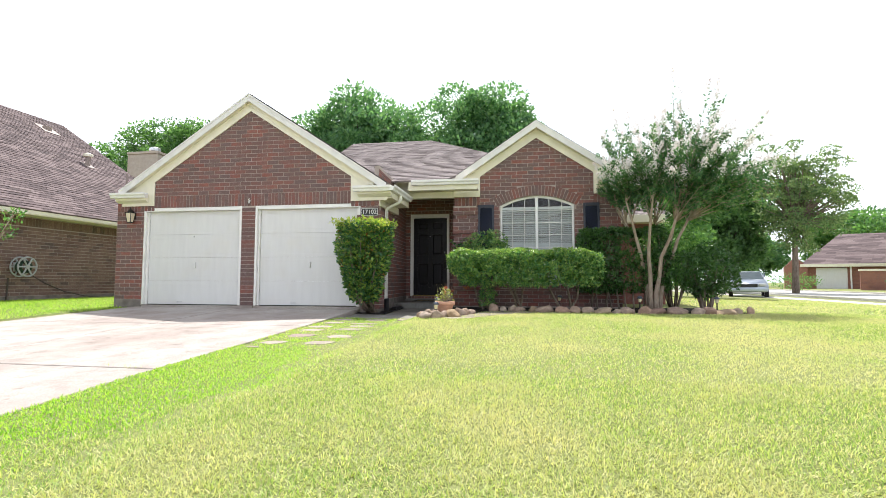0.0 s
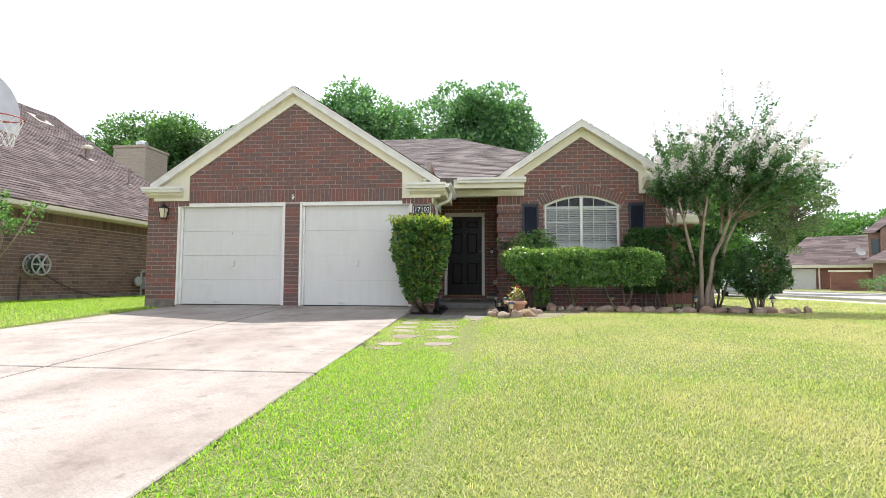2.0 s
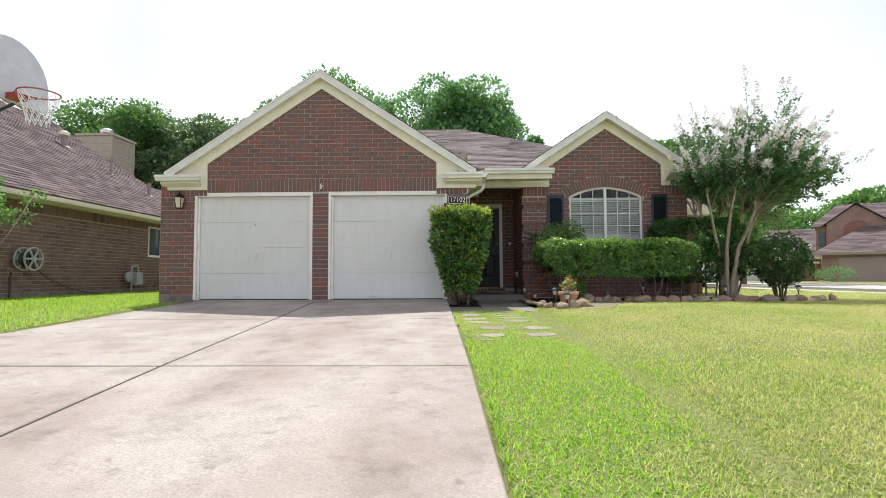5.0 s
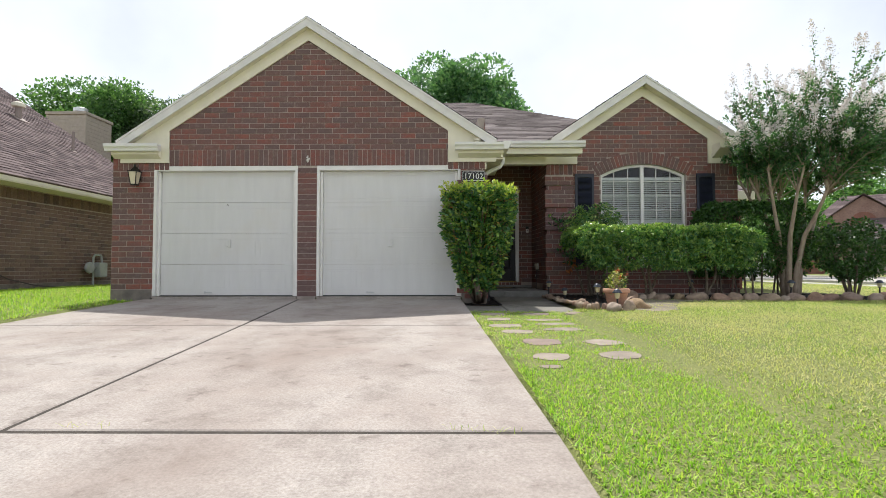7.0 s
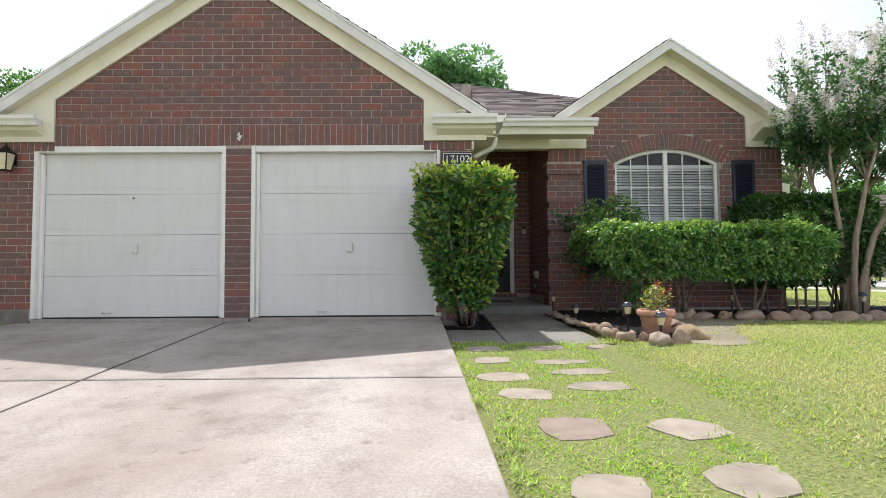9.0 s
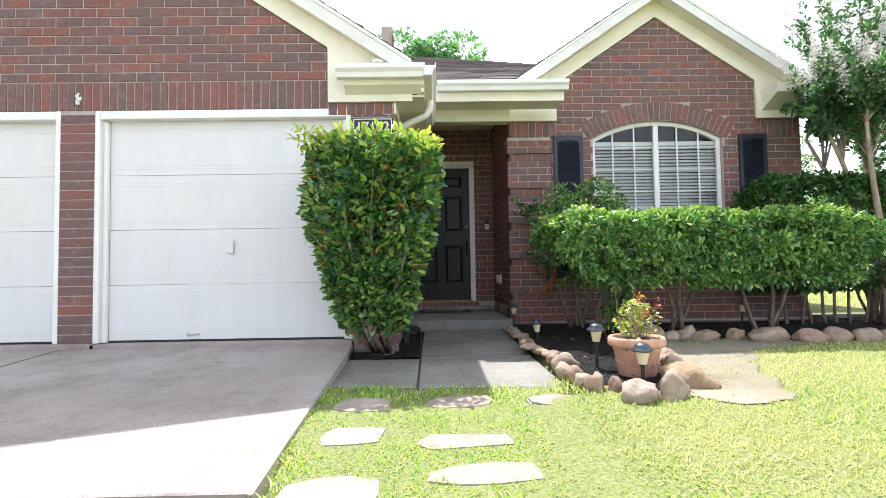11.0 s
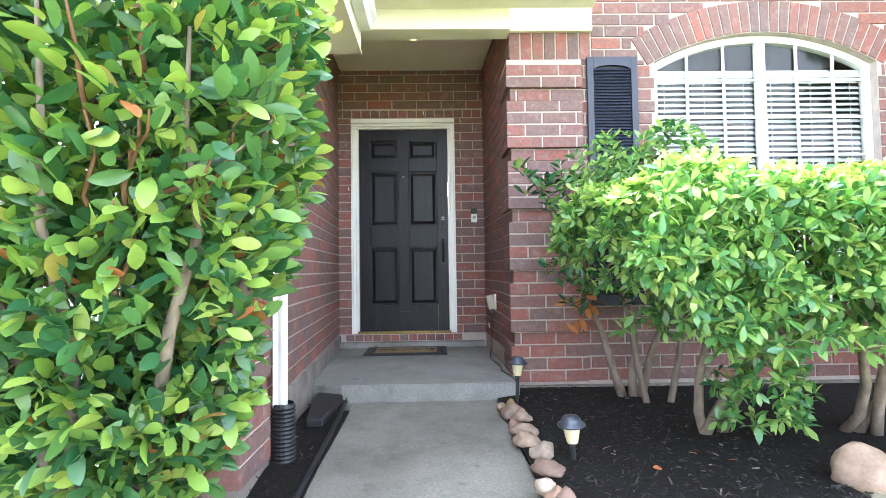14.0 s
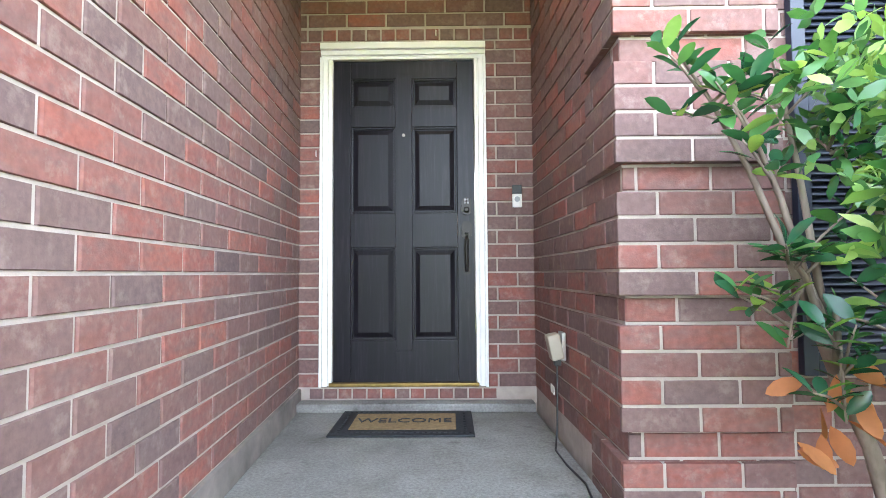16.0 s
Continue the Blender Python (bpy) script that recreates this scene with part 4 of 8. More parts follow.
driveway = thing("driveway", "pale broom-finished concrete driveway with dark joints and stains", "driveway", kind="structure")
jx = lambda y: -5.48 - 0.085 * (y - 2.9)
rx = lambda y: -2.98 - 0.030 * (y - 2.0) - 0.07 * max(0, min(1, (y - 7) / 2))
lx = lambda y: -8.70 - 0.045 * (y - 6.0)
ys = [-9.0, 1.1, 4.43, 7.84, 10.955]
for a, b in zip(ys, ys[1:]):
    # slabs are cut finer than their joints where the fall bends
    for l, r in ((lx, jx), (jx, rx)):
        slab("slab", [(l(a), a), (r(a), a), (r(b), b), (l(b), b)], lambda x, y: drive_z(y), M_DRIVE, driveway, seam=0.017)
part("joint_filler", boxes((-9.0, -2.9, -9.0, 11.06, -0.55, -0.5)), M_JOINT, driveway)
mesh_ob("joint_bed", [(lx(y) + 0.03, y, drive_z(y) - 0.006) for y in ys] + [(rx(y) - 0.03, y, drive_z(y) - 0.006) for y in ys], [(i, i + 5, i + 6, i + 1) for i in range(4)], M_JOINT, driveway)
part("apron", boxes((-8.75, -6.215, 10.96, 11.1, 0.10, 0.262), (-5.865, -3.345, 10.96, 11.1, 0.10, 0.262), (-6.2, -5.88, 10.93, 10.95, 0.10, 0.272), bevel=0.006), M_DRIVE, driveway)

walk_z = lambda x, y: 0.112 + (y - 9.55) * 0.018
walkway = thing("walkway", "grey concrete walkway of three slabs leading to the porch", "walkway", kind="structure")
slab("slab", [(-2.655, 9.55), (-1.60, 9.48), (-1.63, 10.63), (-2.665, 10.63)], walk_z, M_WALK, walkway)
slab("slab", [(-2.665, 10.63), (-1.63, 10.63), (-1.66, 12.54), (-2.70, 12.54)], walk_z, M_WALK, walkway)
slab("slab", [(-3.30, 9.63), (-2.655, 9.55), (-2.665, 10.60), (-3.36, 10.62)], walk_z, M_WALK, walkway)
porch = thing("porch_floor", "weathered grey concrete porch slab one low step above the walk", "porch", kind="structure")
bm = bmesh.new()
prism(bm, [(-2.76, 12.50), (-1.50, 12.50), (-1.50, 12.76), (-1.56, 14.325), (-3.10, 14.325), (-3.0, 12.60)], "z", 0.05, 0.285)
bmesh.ops.bevel(bm, geom=[e for e in bm.edges if all(v.co.z > 0.2 for v in e.verts)], offset=0.012, segments=2, affect="EDGES")
part("slab", bm, M_PORCH, porch)
part("ledge", boxes((-3.09, -1.57, 14.20, 14.315, 0.286, 0.342), bevel=0.012), M_PORCH, porch)

# ---- ground ----


def lawn_mat():
    k = Mat("lawn soil and thatch", 0.95, 0, 0.2)
    fine, wide = k.noise(60, 6), k.noise(1.2, 5)
    c = k.ramp(fine, [(0.3, (0.12, 0.145, 0.045)), (0.7, (0.29, 0.305, 0.12))])
    c = k.mix(k.ramp(wide, [(0.5, (0, 0, 0)), (0.75, (0.4, 0.4, 0.4))]), c, (0.30, 0.29, 0.10))
    return k.color(c).bump(fine, 0.8, 0.02).m


M_LAWN = lawn_mat()
gx = sorted(set([-400, -200, -100, -60, -40, -30, -24, -20, -17, -15, 12, 14, 17, 20, 24, 30, 40, 60, 100, 200, 400] + [round(-13 + i * 0.5, 2) for i in range(50)]))
gy = sorted(set([-400, -200, -100, -50, -30, -20, -14, -11, 25, 28, 32, 38, 46, 60, 80, 120, 200, 400] + [round(-9 + i * 0.5, 2) for i in range(68)]))


def ground_z(x, y):
    z = lawn_z(x, y)
    if lx(y) - 0.02 < x < rx(y) + 0.02 and -9.5 < y < 11.2:
        z = drive_z(y) - 0.08
    if -3.37 < x < -1.58 and 9.5 < y < 15:
        z = min(z, 0.085)
    elif -3.2 < x < -1.5 and 9.2 < y <= 9.5:
        z = min(z, 0.105)
    return z


# the edges of the drive and walk get lines of their own in the sheet
gy = sorted(set(gy + [9.3, 9.48, 9.56]))
gx = sorted(set(gx + [-9.05, -8.95, -8.6, -8.45, -3.35, -3.2, -3.1, -2.95, -2.7, -1.72, -1.6]))
gv = [(x, y, ground_z(x, y)) for y in gy for x in gx]
nx = len(gx)
gf = [(j * nx + i, j * nx + i + 1, (j + 1) * nx + i + 1, (j + 1) * nx + i) for j in range(len(gy) - 1) for i in range(nx - 1)]
tagged(mesh_ob("ground", gv, gf, M_LAWN, None, True), "mown lawn over level ground", "lawn", kind="structure")

# ---- things on the house ----
def text_part(name, body, size, m, mat, parent):
    cu = bpy.data.curves.new(name, "FONT")
    cu.body, cu.size, cu.align_x, cu.align_y, cu.extrude = body, size, "CENTER", "CENTER", 0.002
    tmp = bpy.data.objects.new(name, cu)
    me = bpy.data.meshes.new_from_object(tmp)
    bpy.data.objects.remove(tmp)
    me.transform(m)
    me.materials.clear()
    me.materials.append(mat)
    ob = new(name, me)
    ob.parent = parent
    return ob


sign = thing("house_number_sign", "black house number plaque reading 17102 with a white border", "sign", at=(-3.115, GY - 0.036, 2.36))
part("plate", boxes((-0.2, 0.2, -0.016, 0.0, -0.09, 0.09), bevel=0.004), M_BLACK, sign)
part("border", boxes((-0.19, 0.19, -0.019, -0.0165, 0.072, 0.08), (-0.19, 0.19, -0.019, -0.0165, -0.08, -0.072), (-0.19, -0.182, -0.019, -0.0165, -0.0715, 0.0715), (0.182, 0.19, -0.019, -0.0165, -0.0715, 0.0715)), M_WHITE, sign, "thin white border line")
text_part("number", "17102", 0.135, pose(0, -0.018, -0.003, 90), M_WHITE, sign)

M_FROST = plain("frosted lamp glass", (0.72, 0.64, 0.46), 0.35, 0.1)
lantern = thing("wall_lantern", "dark bronze wall lantern with frosted glass panes", "wall lamp", at=(-9.02, GY, 2.21))
bm = bmesh.new()
prism(bm, [(-0.085, -0.21), (0.085, -0.21), (0.085, -0.05), (-0.085, -0.05)], "z", 0.232, 0.245)
lathe(bm, [(0.11, 0.245), (0.10, 0.26), (0.045, 0.31), (0.02, 0.33), (0.02, 0.36), (0.0, 0.375)], 4, (0, -0.13, 0))
part("cap", bm, M_DARKMETAL, lantern)
bm = bmesh.new()
r0, r1 = 0.045, 0.075
for i in range(4):
    a, b = math.pi / 4 + i * math.pi / 2, math.pi / 4 + (i + 1) * math.pi / 2
    p = [(r0 * 1.3 * math.cos(a), r0 * 1.3 * math.sin(a), 0.02), (r0 * 1.3 * math.cos(b), r0 * 1.3 * math.sin(b), 0.02), (r1 * 1.3 * math.cos(b), r1 * 1.3 * math.sin(b), 0.23), (r1 * 1.3 * math.cos(a), r1 * 1.3 * math.sin(a), 0.23)]
    bm.faces.new([bm.verts.new((x, y - 0.13, z)) for x, y, z in p])
part("glass", bm, M_FROST, lantern, "frosted cream glass")
bm = bmesh.new()
for i in range(4):
    a = math.pi / 4 + i * math.pi / 2
    tube(bm, [(r0 * 1.36 * math.cos(a), -0.13 + r0 * 1.36 * math.sin(a), 0.01), (r1 * 1.36 * math.cos(a), -0.13 + r1 * 1.36 * math.sin(a), 0.235)], 0.007, 6)
box(bm, -0.05, 0.05, -0.18, -0.08, 0.0, 0.02, 0.004)
part("cage", bm, M_DARKMETAL, lantern)
bm = bmesh.new()
box(bm, -0.04, 0.04, -0.018, -0.001, 0.10, 0.26, 0.006)
tube(bm, [(0, -0.01, 0.2), (0, -0.05, 0.235), (0, -0.10, 0.24)], 0.011, 8)
part("bracket", bm, M_DARKMETAL, lantern)

hook = thing("wall_ornament", "small chipped white plaster ornament fixed to the brick", "ornament", at=(-6.03, GY - 0.004, 2.62))
bm = bmesh.new()
for x, z, r in ((0, 0.02, 0.02), (0.012, 0.055, 0.022), (-0.008, 0.09, 0.018), (0.026, 0.075, 0.012), (-0.018, 0.045, 0.012), (0.0, 0.115, 0.011)):
    res = bmesh.ops.create_icosphere(bm, subdivisions=2, radius=r)
    bmesh.ops.translate(bm, vec=(x, -r * 0.5, z), verts=res["verts"])
part("body", bm, M_WHITE, hook, smooth=True)

# shutters
def shutter(x0, x1):
    s = thing("shutter", "dark navy louvred window shutter with an arched top rail", "shutter", "window shutters", at=((x0 + x1) / 2, FY - 0.002, 0.80))
    w, h = (x1 - x0) / 2, 2.735 - 0.80
    part("stile", boxes((-w, -w + 0.05, -0.035, -0.002, 0, h), bevel=0.004), M_NAVY, s)
    part("stile", boxes((w - 0.05, w, -0.035, -0.002, 0, h), bevel=0.004), M_NAVY, s)
    for z0, z1 in ((0, 0.08), (0.93, 1.0)):
        part("rail", boxes((-w + 0.051, w - 0.051, -0.034, -0.003, z0, z1), bevel=0.004), M_NAVY, s)
    bm = bmesh.new()
    iw = w - 0.051
    arc = [(-iw + 2 * iw * i / 12, h - 0.10 + 0.035 * math.sin(math.pi * i / 12) ** 0.5) for i in range(13)]
    prism(bm, [(iw, h), (-iw, h)] + arc, "y", -0.034, -0.003)
    part("top_rail", bm, M_NAVY, s)
    part("backing", boxes((-w + 0.04, w - 0.04, -0.008, -0.001, 0.05, h - 0.05)), M_BLACK, s)
    me = None
    z = 0.10
    while z < h - 0.09:
        if not 0.90 < z < 1.0:
            if me is None:
                bm = bmesh.new()
                box(bm, -iw, iw, -0.013, 0.013, -0.003, 0.003, 0.0015)
                bmesh.ops.transform(bm, matrix=pose(0, -0.02, 0, 50), verts=bm.verts)
                o = part("louvre", bm, M_NAVY, s)
                me = o.data
            else:
                o = new("louvre", me)
                o.parent = s
            o.location = (0, 0, z)
        z += 0.0245
    return s


shutter(-0.885, -0.49)
shutter(1.66, 2.04)

# downspout
spout = thing("downspout", "white metal downspout running into a black corrugated drain pipe", "downspout", at=(0, 0, 0))
bm = bmesh.new()
sx, sy = -2.872, 11.45
path = [(-2.545, sy, 2.80), (-2.55, sy, 2.70), (-2.60, sy, 2.63), (-2.76, sy, 2.56), (sx, sy, 2.49)]
tube(bm, path, 0.038, 10)
part("elbow", bm, M_WHITE, spout)
bm = bmesh.new()
pr = []
for (ax, ay, bx, by) in ((-0.026, -0.038, 0.026, -0.038), (0.026, -0.038, 0.026, 0.038), (0.026, 0.038, -0.026, 0.038), (-0.026, 0.038, -0.026, -0.038)):
    for i in range(4):
        t = i / 4
        k = -0.005 if i in (1, 2) else 0.0
        nx_, ny_ = (by - ay), -(bx - ax)
        l = math.hypot(nx_, ny_)
        pr.append((sx + ax + (bx - ax) * t + nx_ / l * k, sy + ay + (by - ay) * t + ny_ / l * k))
prism(bm, pr, "z", 0.40, 2.52)
part("pipe", bm, M_WHITE, spout, "white ribbed rectangular pipe")
part("strap", boxes((sx - 0.03, sx + 0.032, sy - 0.044, sy + 0.044, 1.42, 1.445), bevel=0.003), M_WHITE, spout)
bm = bmesh.new()
prof = []
for i in range(14):
    prof += [(0.062, i * 0.02), (0.054, i * 0.02 + 0.01)]
lathe(bm, prof + [(0.05, 0.28)], 16, (sx + 0.015, sy, 0.16))
part("drain_pipe", bm, M_BLACK, spout, "black corrugated plastic drain")
fab = bmesh.new()
pts = [(-2.86, 11.9), (-2.76, 11.9), (-2.74, 12.45), (-2.80, 12.75), (-2.95, 12.75), (-2.93, 12.4)]
prism(fab, pts, "z", 0.175, 0.225)
bmesh.ops.bevel(fab, geom=list(fab.edges), offset=0.01, segments=1, affect="EDGES")
tagged(part("drain_cover", fab, M_BLACK), "black plastic drain end lying against the porch wall", "drain pipe")
edging = thing("bed_edging", "black plastic lawn edging round the planting strip", "edging")
bm = bmesh.new()
tube(bm, [(-2.675, 10.64, 0.145), (-2.69, 11.4, 0.16), (-2.705, 12.1, 0.172), (-2.73, 12.48, 0.18)], 0.014, 8)
part("strip", bm, M_BLACK, edging)

# porch fittings
M_COIR = plain("coir mat fibre", (0.27, 0.19, 0.095), 0.95, 0.25, 40, 0.8, 300)
M_RUBBER = plain("dark rubber", (0.022, 0.024, 0.028), 0.7, 0.3, 30, 0.4, 90)
mat_ob = thing("door_mat", "black rubber doormat with a tan coir centre reading WELCOME", "doormat", at=(-2.38, 13.965, 0.287))
part("border", boxes((-0.40, 0.40, -0.25, 0.25, 0.0, 0.012), bevel=0.004), M_RUBBER, mat_ob)
part("coir_field", boxes((-0.30, 0.30, -0.155, 0.155, 0.0125, 0.018), bevel=0.003), M_COIR, mat_ob, "tan coir field")
text_part("lettering", "WELCOME", 0.115, pose(0, 0.0, 0.019), M_RUBBER, mat_ob)
bm = bmesh.new()
for i in range(26):
    for s in (-1, 1):
        x = -0.375 + i * 0.03
        box(bm, x - 0.008, x + 0.008, s * 0.205 - 0.008, s * 0.205 + 0.008, 0.0125, 0.0165, 0.002)
for j in range(11):
    for s in (-1, 1):
        y = -0.165 + j * 0.033
        box(bm, s * 0.35 - 0.008, s * 0.35 + 0.008, y - 0.008, y + 0.008, 0.0125, 0.0165, 0.002)
part("studs", bm, M_RUBBER, mat_ob)

bell = thing("doorbell", "video doorbell with a black top and white button", "doorbell", at=(-1.657, BY - 0.001, 1.675))
part("camera_half", boxes((-0.032, 0.032, -0.026, 0.0, 0.015, 0.075), bevel=0.006), M_BLACK, bell)
part("button_half", boxes((-0.032, 0.032, -0.025, 0.0, -0.075, 0.0145), bevel=0.006), M_WHITE, bell)
bm = bmesh.new()
lathe(bm, [(0.018, 0), (0.018, 0.004), (0.013, 0.005), (0, 0.004)], 20)
bmesh.ops.transform(bm, matrix=pose(0, -0.025, -0.022, 90), verts=bm.verts)
part("button", bm, M_GREYPAINT, bell)
for x, z, lbl in ((-2.19, 2.80, "small white cup hook over the door"), (-3.0, 1.98, "small white clip beside the door frame")):
    h = thing("cup_hook", lbl, "hook", at=(x, BY - 0.001, z))
    bm = bmesh.new()
    tube(bm, [(0, 0, 0.01), (0, -0.012, 0.012), (0, -0.016, 0.0), (0, -0.014, -0.02), (0, -0.006, -0.024)], 0.004, 8)
    part("hook", bm, M_WHITE, h)

outlet = thing("outdoor_outlet", "weathered beige outdoor outlet with its cover flipped open", "outlet", at=(-1.527, 13.58, 0.79))
part("back_plate", boxes((-0.022, 0.0, -0.045, 0.045, -0.07, 0.07), bevel=0.004), M_CHROME, outlet)
bm = bmesh.new()
box(bm, -0.085, -0.02, -0.06, 0.03, -0.055, 0.075, 0.012)
bmesh.ops.rotate(bm, cent=(0, 0, 0), matrix=Matrix.Rotation(radians(-12), 3, "Y"), verts=bm.verts)
part("cover", bm, plain("beige plastic", (0.42, 0.37, 0.28), 0.6), outlet, "beige bubble cover")
part("plug", boxes((-0.055, -0.02, -0.02, 0.02, -0.10, -0.06), bevel=0.006), M_BLACK, outlet)
cable = thing("power_cable", "thin black power cable trailing across the porch floor", "cable")
bm = bmesh.new()
tube(bm, [(-1.565, 13.58, 0.70), (-1.57, 13.56, 0.55), (-1.575, 13.55, 0.40), (-1.60, 13.48, 0.30), (-1.585, 13.3, 0.293), (-1.555, 13.1, 0.293), (-1.575, 12.9, 0.293), (-1.535, 12.7, 0.293), (-1.52, 12.55, 0.293), (-1.515, 12.47, 0.26), (-1.52, 12.44, 0.21)], 0.005, 6)
part("cord", bm, M_BLACK, cable)
part("tag", boxes((-1.60, -1.596, 13.50, 13.58, 0.56, 0.60)), M_WHITE, cable, "white paper tag")

# ---- garden lights, pot, stones ----
M_LAMPGLASS = plain("pale yellow lamp glass", (0.66, 0.58, 0.36), 0.25, 0.1)


M_CAP = plain("dark grey metal cap", (0.075, 0.085, 0.105), 0.38, 0.2, 20, 0.1, 60, 0.5)


def path_light():
    p = thing("path_light", "garden path light with pale glass and a domed cap", "garden light", "path lights")
    bm = bmesh.new()
    lathe(bm, [(0.0, -0.10), (0.012, -0.06), (0.012, 0.22), (0.018, 0.225), (0.018, 0.235), (0.0, 0.236)], 12)
    part("stake", bm, M_BLACK, p)
    bm = bmesh.new()
    lathe(bm, [(0.026, 0.236), (0.042, 0.315), (0.040, 0.32), (0.0, 0.32)], 16)
    part("glass", bm, M_LAMPGLASS, p, "pale yellow glass cone", True)
    bm = bmesh.new()
    lathe(bm, [(0.04, 0.321), (0.061, 0.313), (0.066, 0.318), (0.063, 0.325), (0.047, 0.336), (0.046, 0.344), (0.034, 0.358), (0.0, 0.366)], 20)
    part("cap", bm, M_CAP, p, "dark grey metal domed cap", True)
    return p


pl = path_light()
spots = [(-1.36, 9.62, 0.165, 0), (-1.27, 9.02, 0.11, 0), (-1.45, 11.28, 0.04, 3), (-1.555, 12.30, 0.14, -2), (0.98, 11.75, 0.17, 6), (4.05, 11.15, 0.17, 0), (2.62, 11.35, 0.17, -4)]
pl.matrix_basis = pose(spots[0][0], spots[0][1], spots[0][2], 0, spots[0][3])
for x, y, z, tilt in spots[1:]:
    copy_thing(pl, pose(x, y, z, tilt, tilt * 0.5, x * 60))

M_TERRA = plain("terracotta", (0.56, 0.31, 0.21), 0.85, 0.2, 12, 0.4, 70)
M_SOIL = plain("potting soil", (0.03, 0.022, 0.016), 0.95, 0.4, 40, 0.8, 60)
pot = thing("flower_pot", "terracotta pot with a moulded rim and embossed band", "flower pot", at=(-1.17, 9.36, 0.165))
bm = bmesh.new()
lathe(bm, [(0.0, 0.0), (0.115, 0.0), (0.12, 0.01), (0.135, 0.07), (0.138, 0.075), (0.165, 0.235), (0.17, 0.24), (0.172, 0.262), (0.165, 0.268), (0.0, 0.27)], 32)
part("body", bm, M_TERRA, pot, "", True)
bm = bmesh.new()
lathe(bm, [(0.165, 0.262), (0.198, 0.268), (0.207, 0.285), (0.205, 0.32), (0.196, 0.335), (0.178, 0.335), (0.172, 0.30), (0.165, 0.262)], 32)
part("rim", bm, M_TERRA, pot, "", True)
bm = bmesh.new()
for i in range(10):
    a = 2 * math.pi * i / 10
    pts = [(0.152 * math.cos(a + d), 0.152 * math.sin(a + d), 0.15 + h) for d, h in ((-0.25, 0.02), (-0.12, -0.015), (0.0, 0.022), (0.12, -0.015), (0.25, 0.02))]
    tube(bm, pts, [0.002, 0.004, 0.005, 0.004, 0.002], 6)
part("embossing", bm, M_TERRA, pot, "embossed swag band", True)
bm = bmesh.new()
lathe(bm, [(0.172, 0.318), (0.08, 0.325), (0, 0.33)], 20)
part("soil", bm, M_SOIL, pot)
pot.scale = (0.9, 0.9, 0.9)


def stone_mesh(seed, name):
    rnd = random.Random(seed)
    bm = bmesh.new()
    bmesh.ops.create_icosphere(bm, subdivisions=3, radius=1.0)
    off = Vector((seed * 7.3, seed * 3.1, 0))
    for v in bm.verts:
        p = v.co.copy()
        k = 1 + 0.5 * noise.noise(p * 0.9 + off) + 0.18 * noise.noise(p * 2.3 + off) + 0.03 * noise.noise(p * 6 + off)
        v.co = p * k
        if v.co.z < -0.55:
            v.co.z = -0.55
    me = bpy.data.meshes.new(name)
    bm.to_mesh(me)
    bm.free()
    me.shade_smooth()
    return me


def stone_mat(name, stops):
    k = Mat(name, 0.8, 0, 0.3)
    c = k.ramp(k.rand(), stops)
    n = k.noise(11, 7, None, 0.7)
    c = k.mix(0.75, c, k.ramp(n, [(0.3, (0.45, 0.42, 0.4)), (0.7, (1.35, 1.3, 1.25))]), "MULTIPLY")
    return k.color(c).bump(k.noise(38, 6), 0.7, 0.01).m


M_STONE = stone_mat("river stone", [(0, (0.31, 0.185, 0.13)), (0.25, (0.34, 0.265, 0.20)), (0.5, (0.22, 0.14, 0.11)), (0.75, (0.40, 0.335, 0.27)), (1, (0.31, 0.215, 0.115))])
STONES = [stone_mesh(i + 1, "stone") for i in range(8)]
for me in STONES:
    me.materials.append(M_STONE)


def edging_stone(i, x, y, z, sx, sy, sz, rz):
    ob = new("edging_stone", STONES[i % 8])
    ob.matrix_basis = pose(x, y, z + sz * 0.22, random.uniform(-12, 12), random.uniform(-12, 12), rz) @ Matrix.Diagonal((sx, sy, sz, 1))
    return tagged(ob, random.Random(i).choice(("rounded tan river stone edging the flower bed", "rounded reddish river stone edging the flower bed", "rounded grey river stone edging the flower bed")), "stone", "bed edging stones")


def run_stones(pts, gap, big, seed):
    rnd = random.Random(seed)
    i, carry = seed, 0.0
    for (ax, ay), (bx, by) in zip(pts, pts[1:]):
        l = math.hypot(bx - ax, by - ay)
        s = carry
        while s < l:
            t = s / l
            k = rnd.choice((0.55, 0.7, 0.85, 1.0, 1.15, 1.45)) * rnd.uniform(0.9, 1.1)
            sx = gap * 0.52 * k
            edging_stone(i, ax + (bx - ax) * t + rnd.uniform(-0.045, 0.045), ay + (by - ay) * t + rnd.uniform(-0.045, 0.045), max(0.15, lawn_z(ax + (bx - ax) * t, ay + (by - ay) * t)) + 0.01 * rnd.random(), sx, sx * rnd.uniform(0.6, 0.85), big * rnd.uniform(0.8, 1.2), math.degrees(math.atan2(by - ay, bx - ax)) + rnd.uniform(-20, 20))
            i += 1
            s += gap * k * 0.95
        carry = s - l


run_stones([(-1.63, 12.30), (-1.61, 10.6), (-1.57, 9.85)], 0.135, 0.042, 1)
run_stones([(-1.58, 9.72), (-1.59, 9.4), (-1.55, 9.1), (-1.46, 8.88)], 0.15, 0.066, 20)
run_stones([(-1.40, 8.76), (-1.14, 8.82), (-1.02, 9.05), (-0.93, 9.4), (-0.81, 9.75), (-0.66, 10.1)], 0.20, 0.09, 40)
run_stones([(-0.35, 10.95), (0.0, 11.0), (0.9, 10.72), (1.9, 10.68), (3.0, 10.62), (4.1, 10.66), (4.6, 10.95)], 0.26, 0.095, 60)

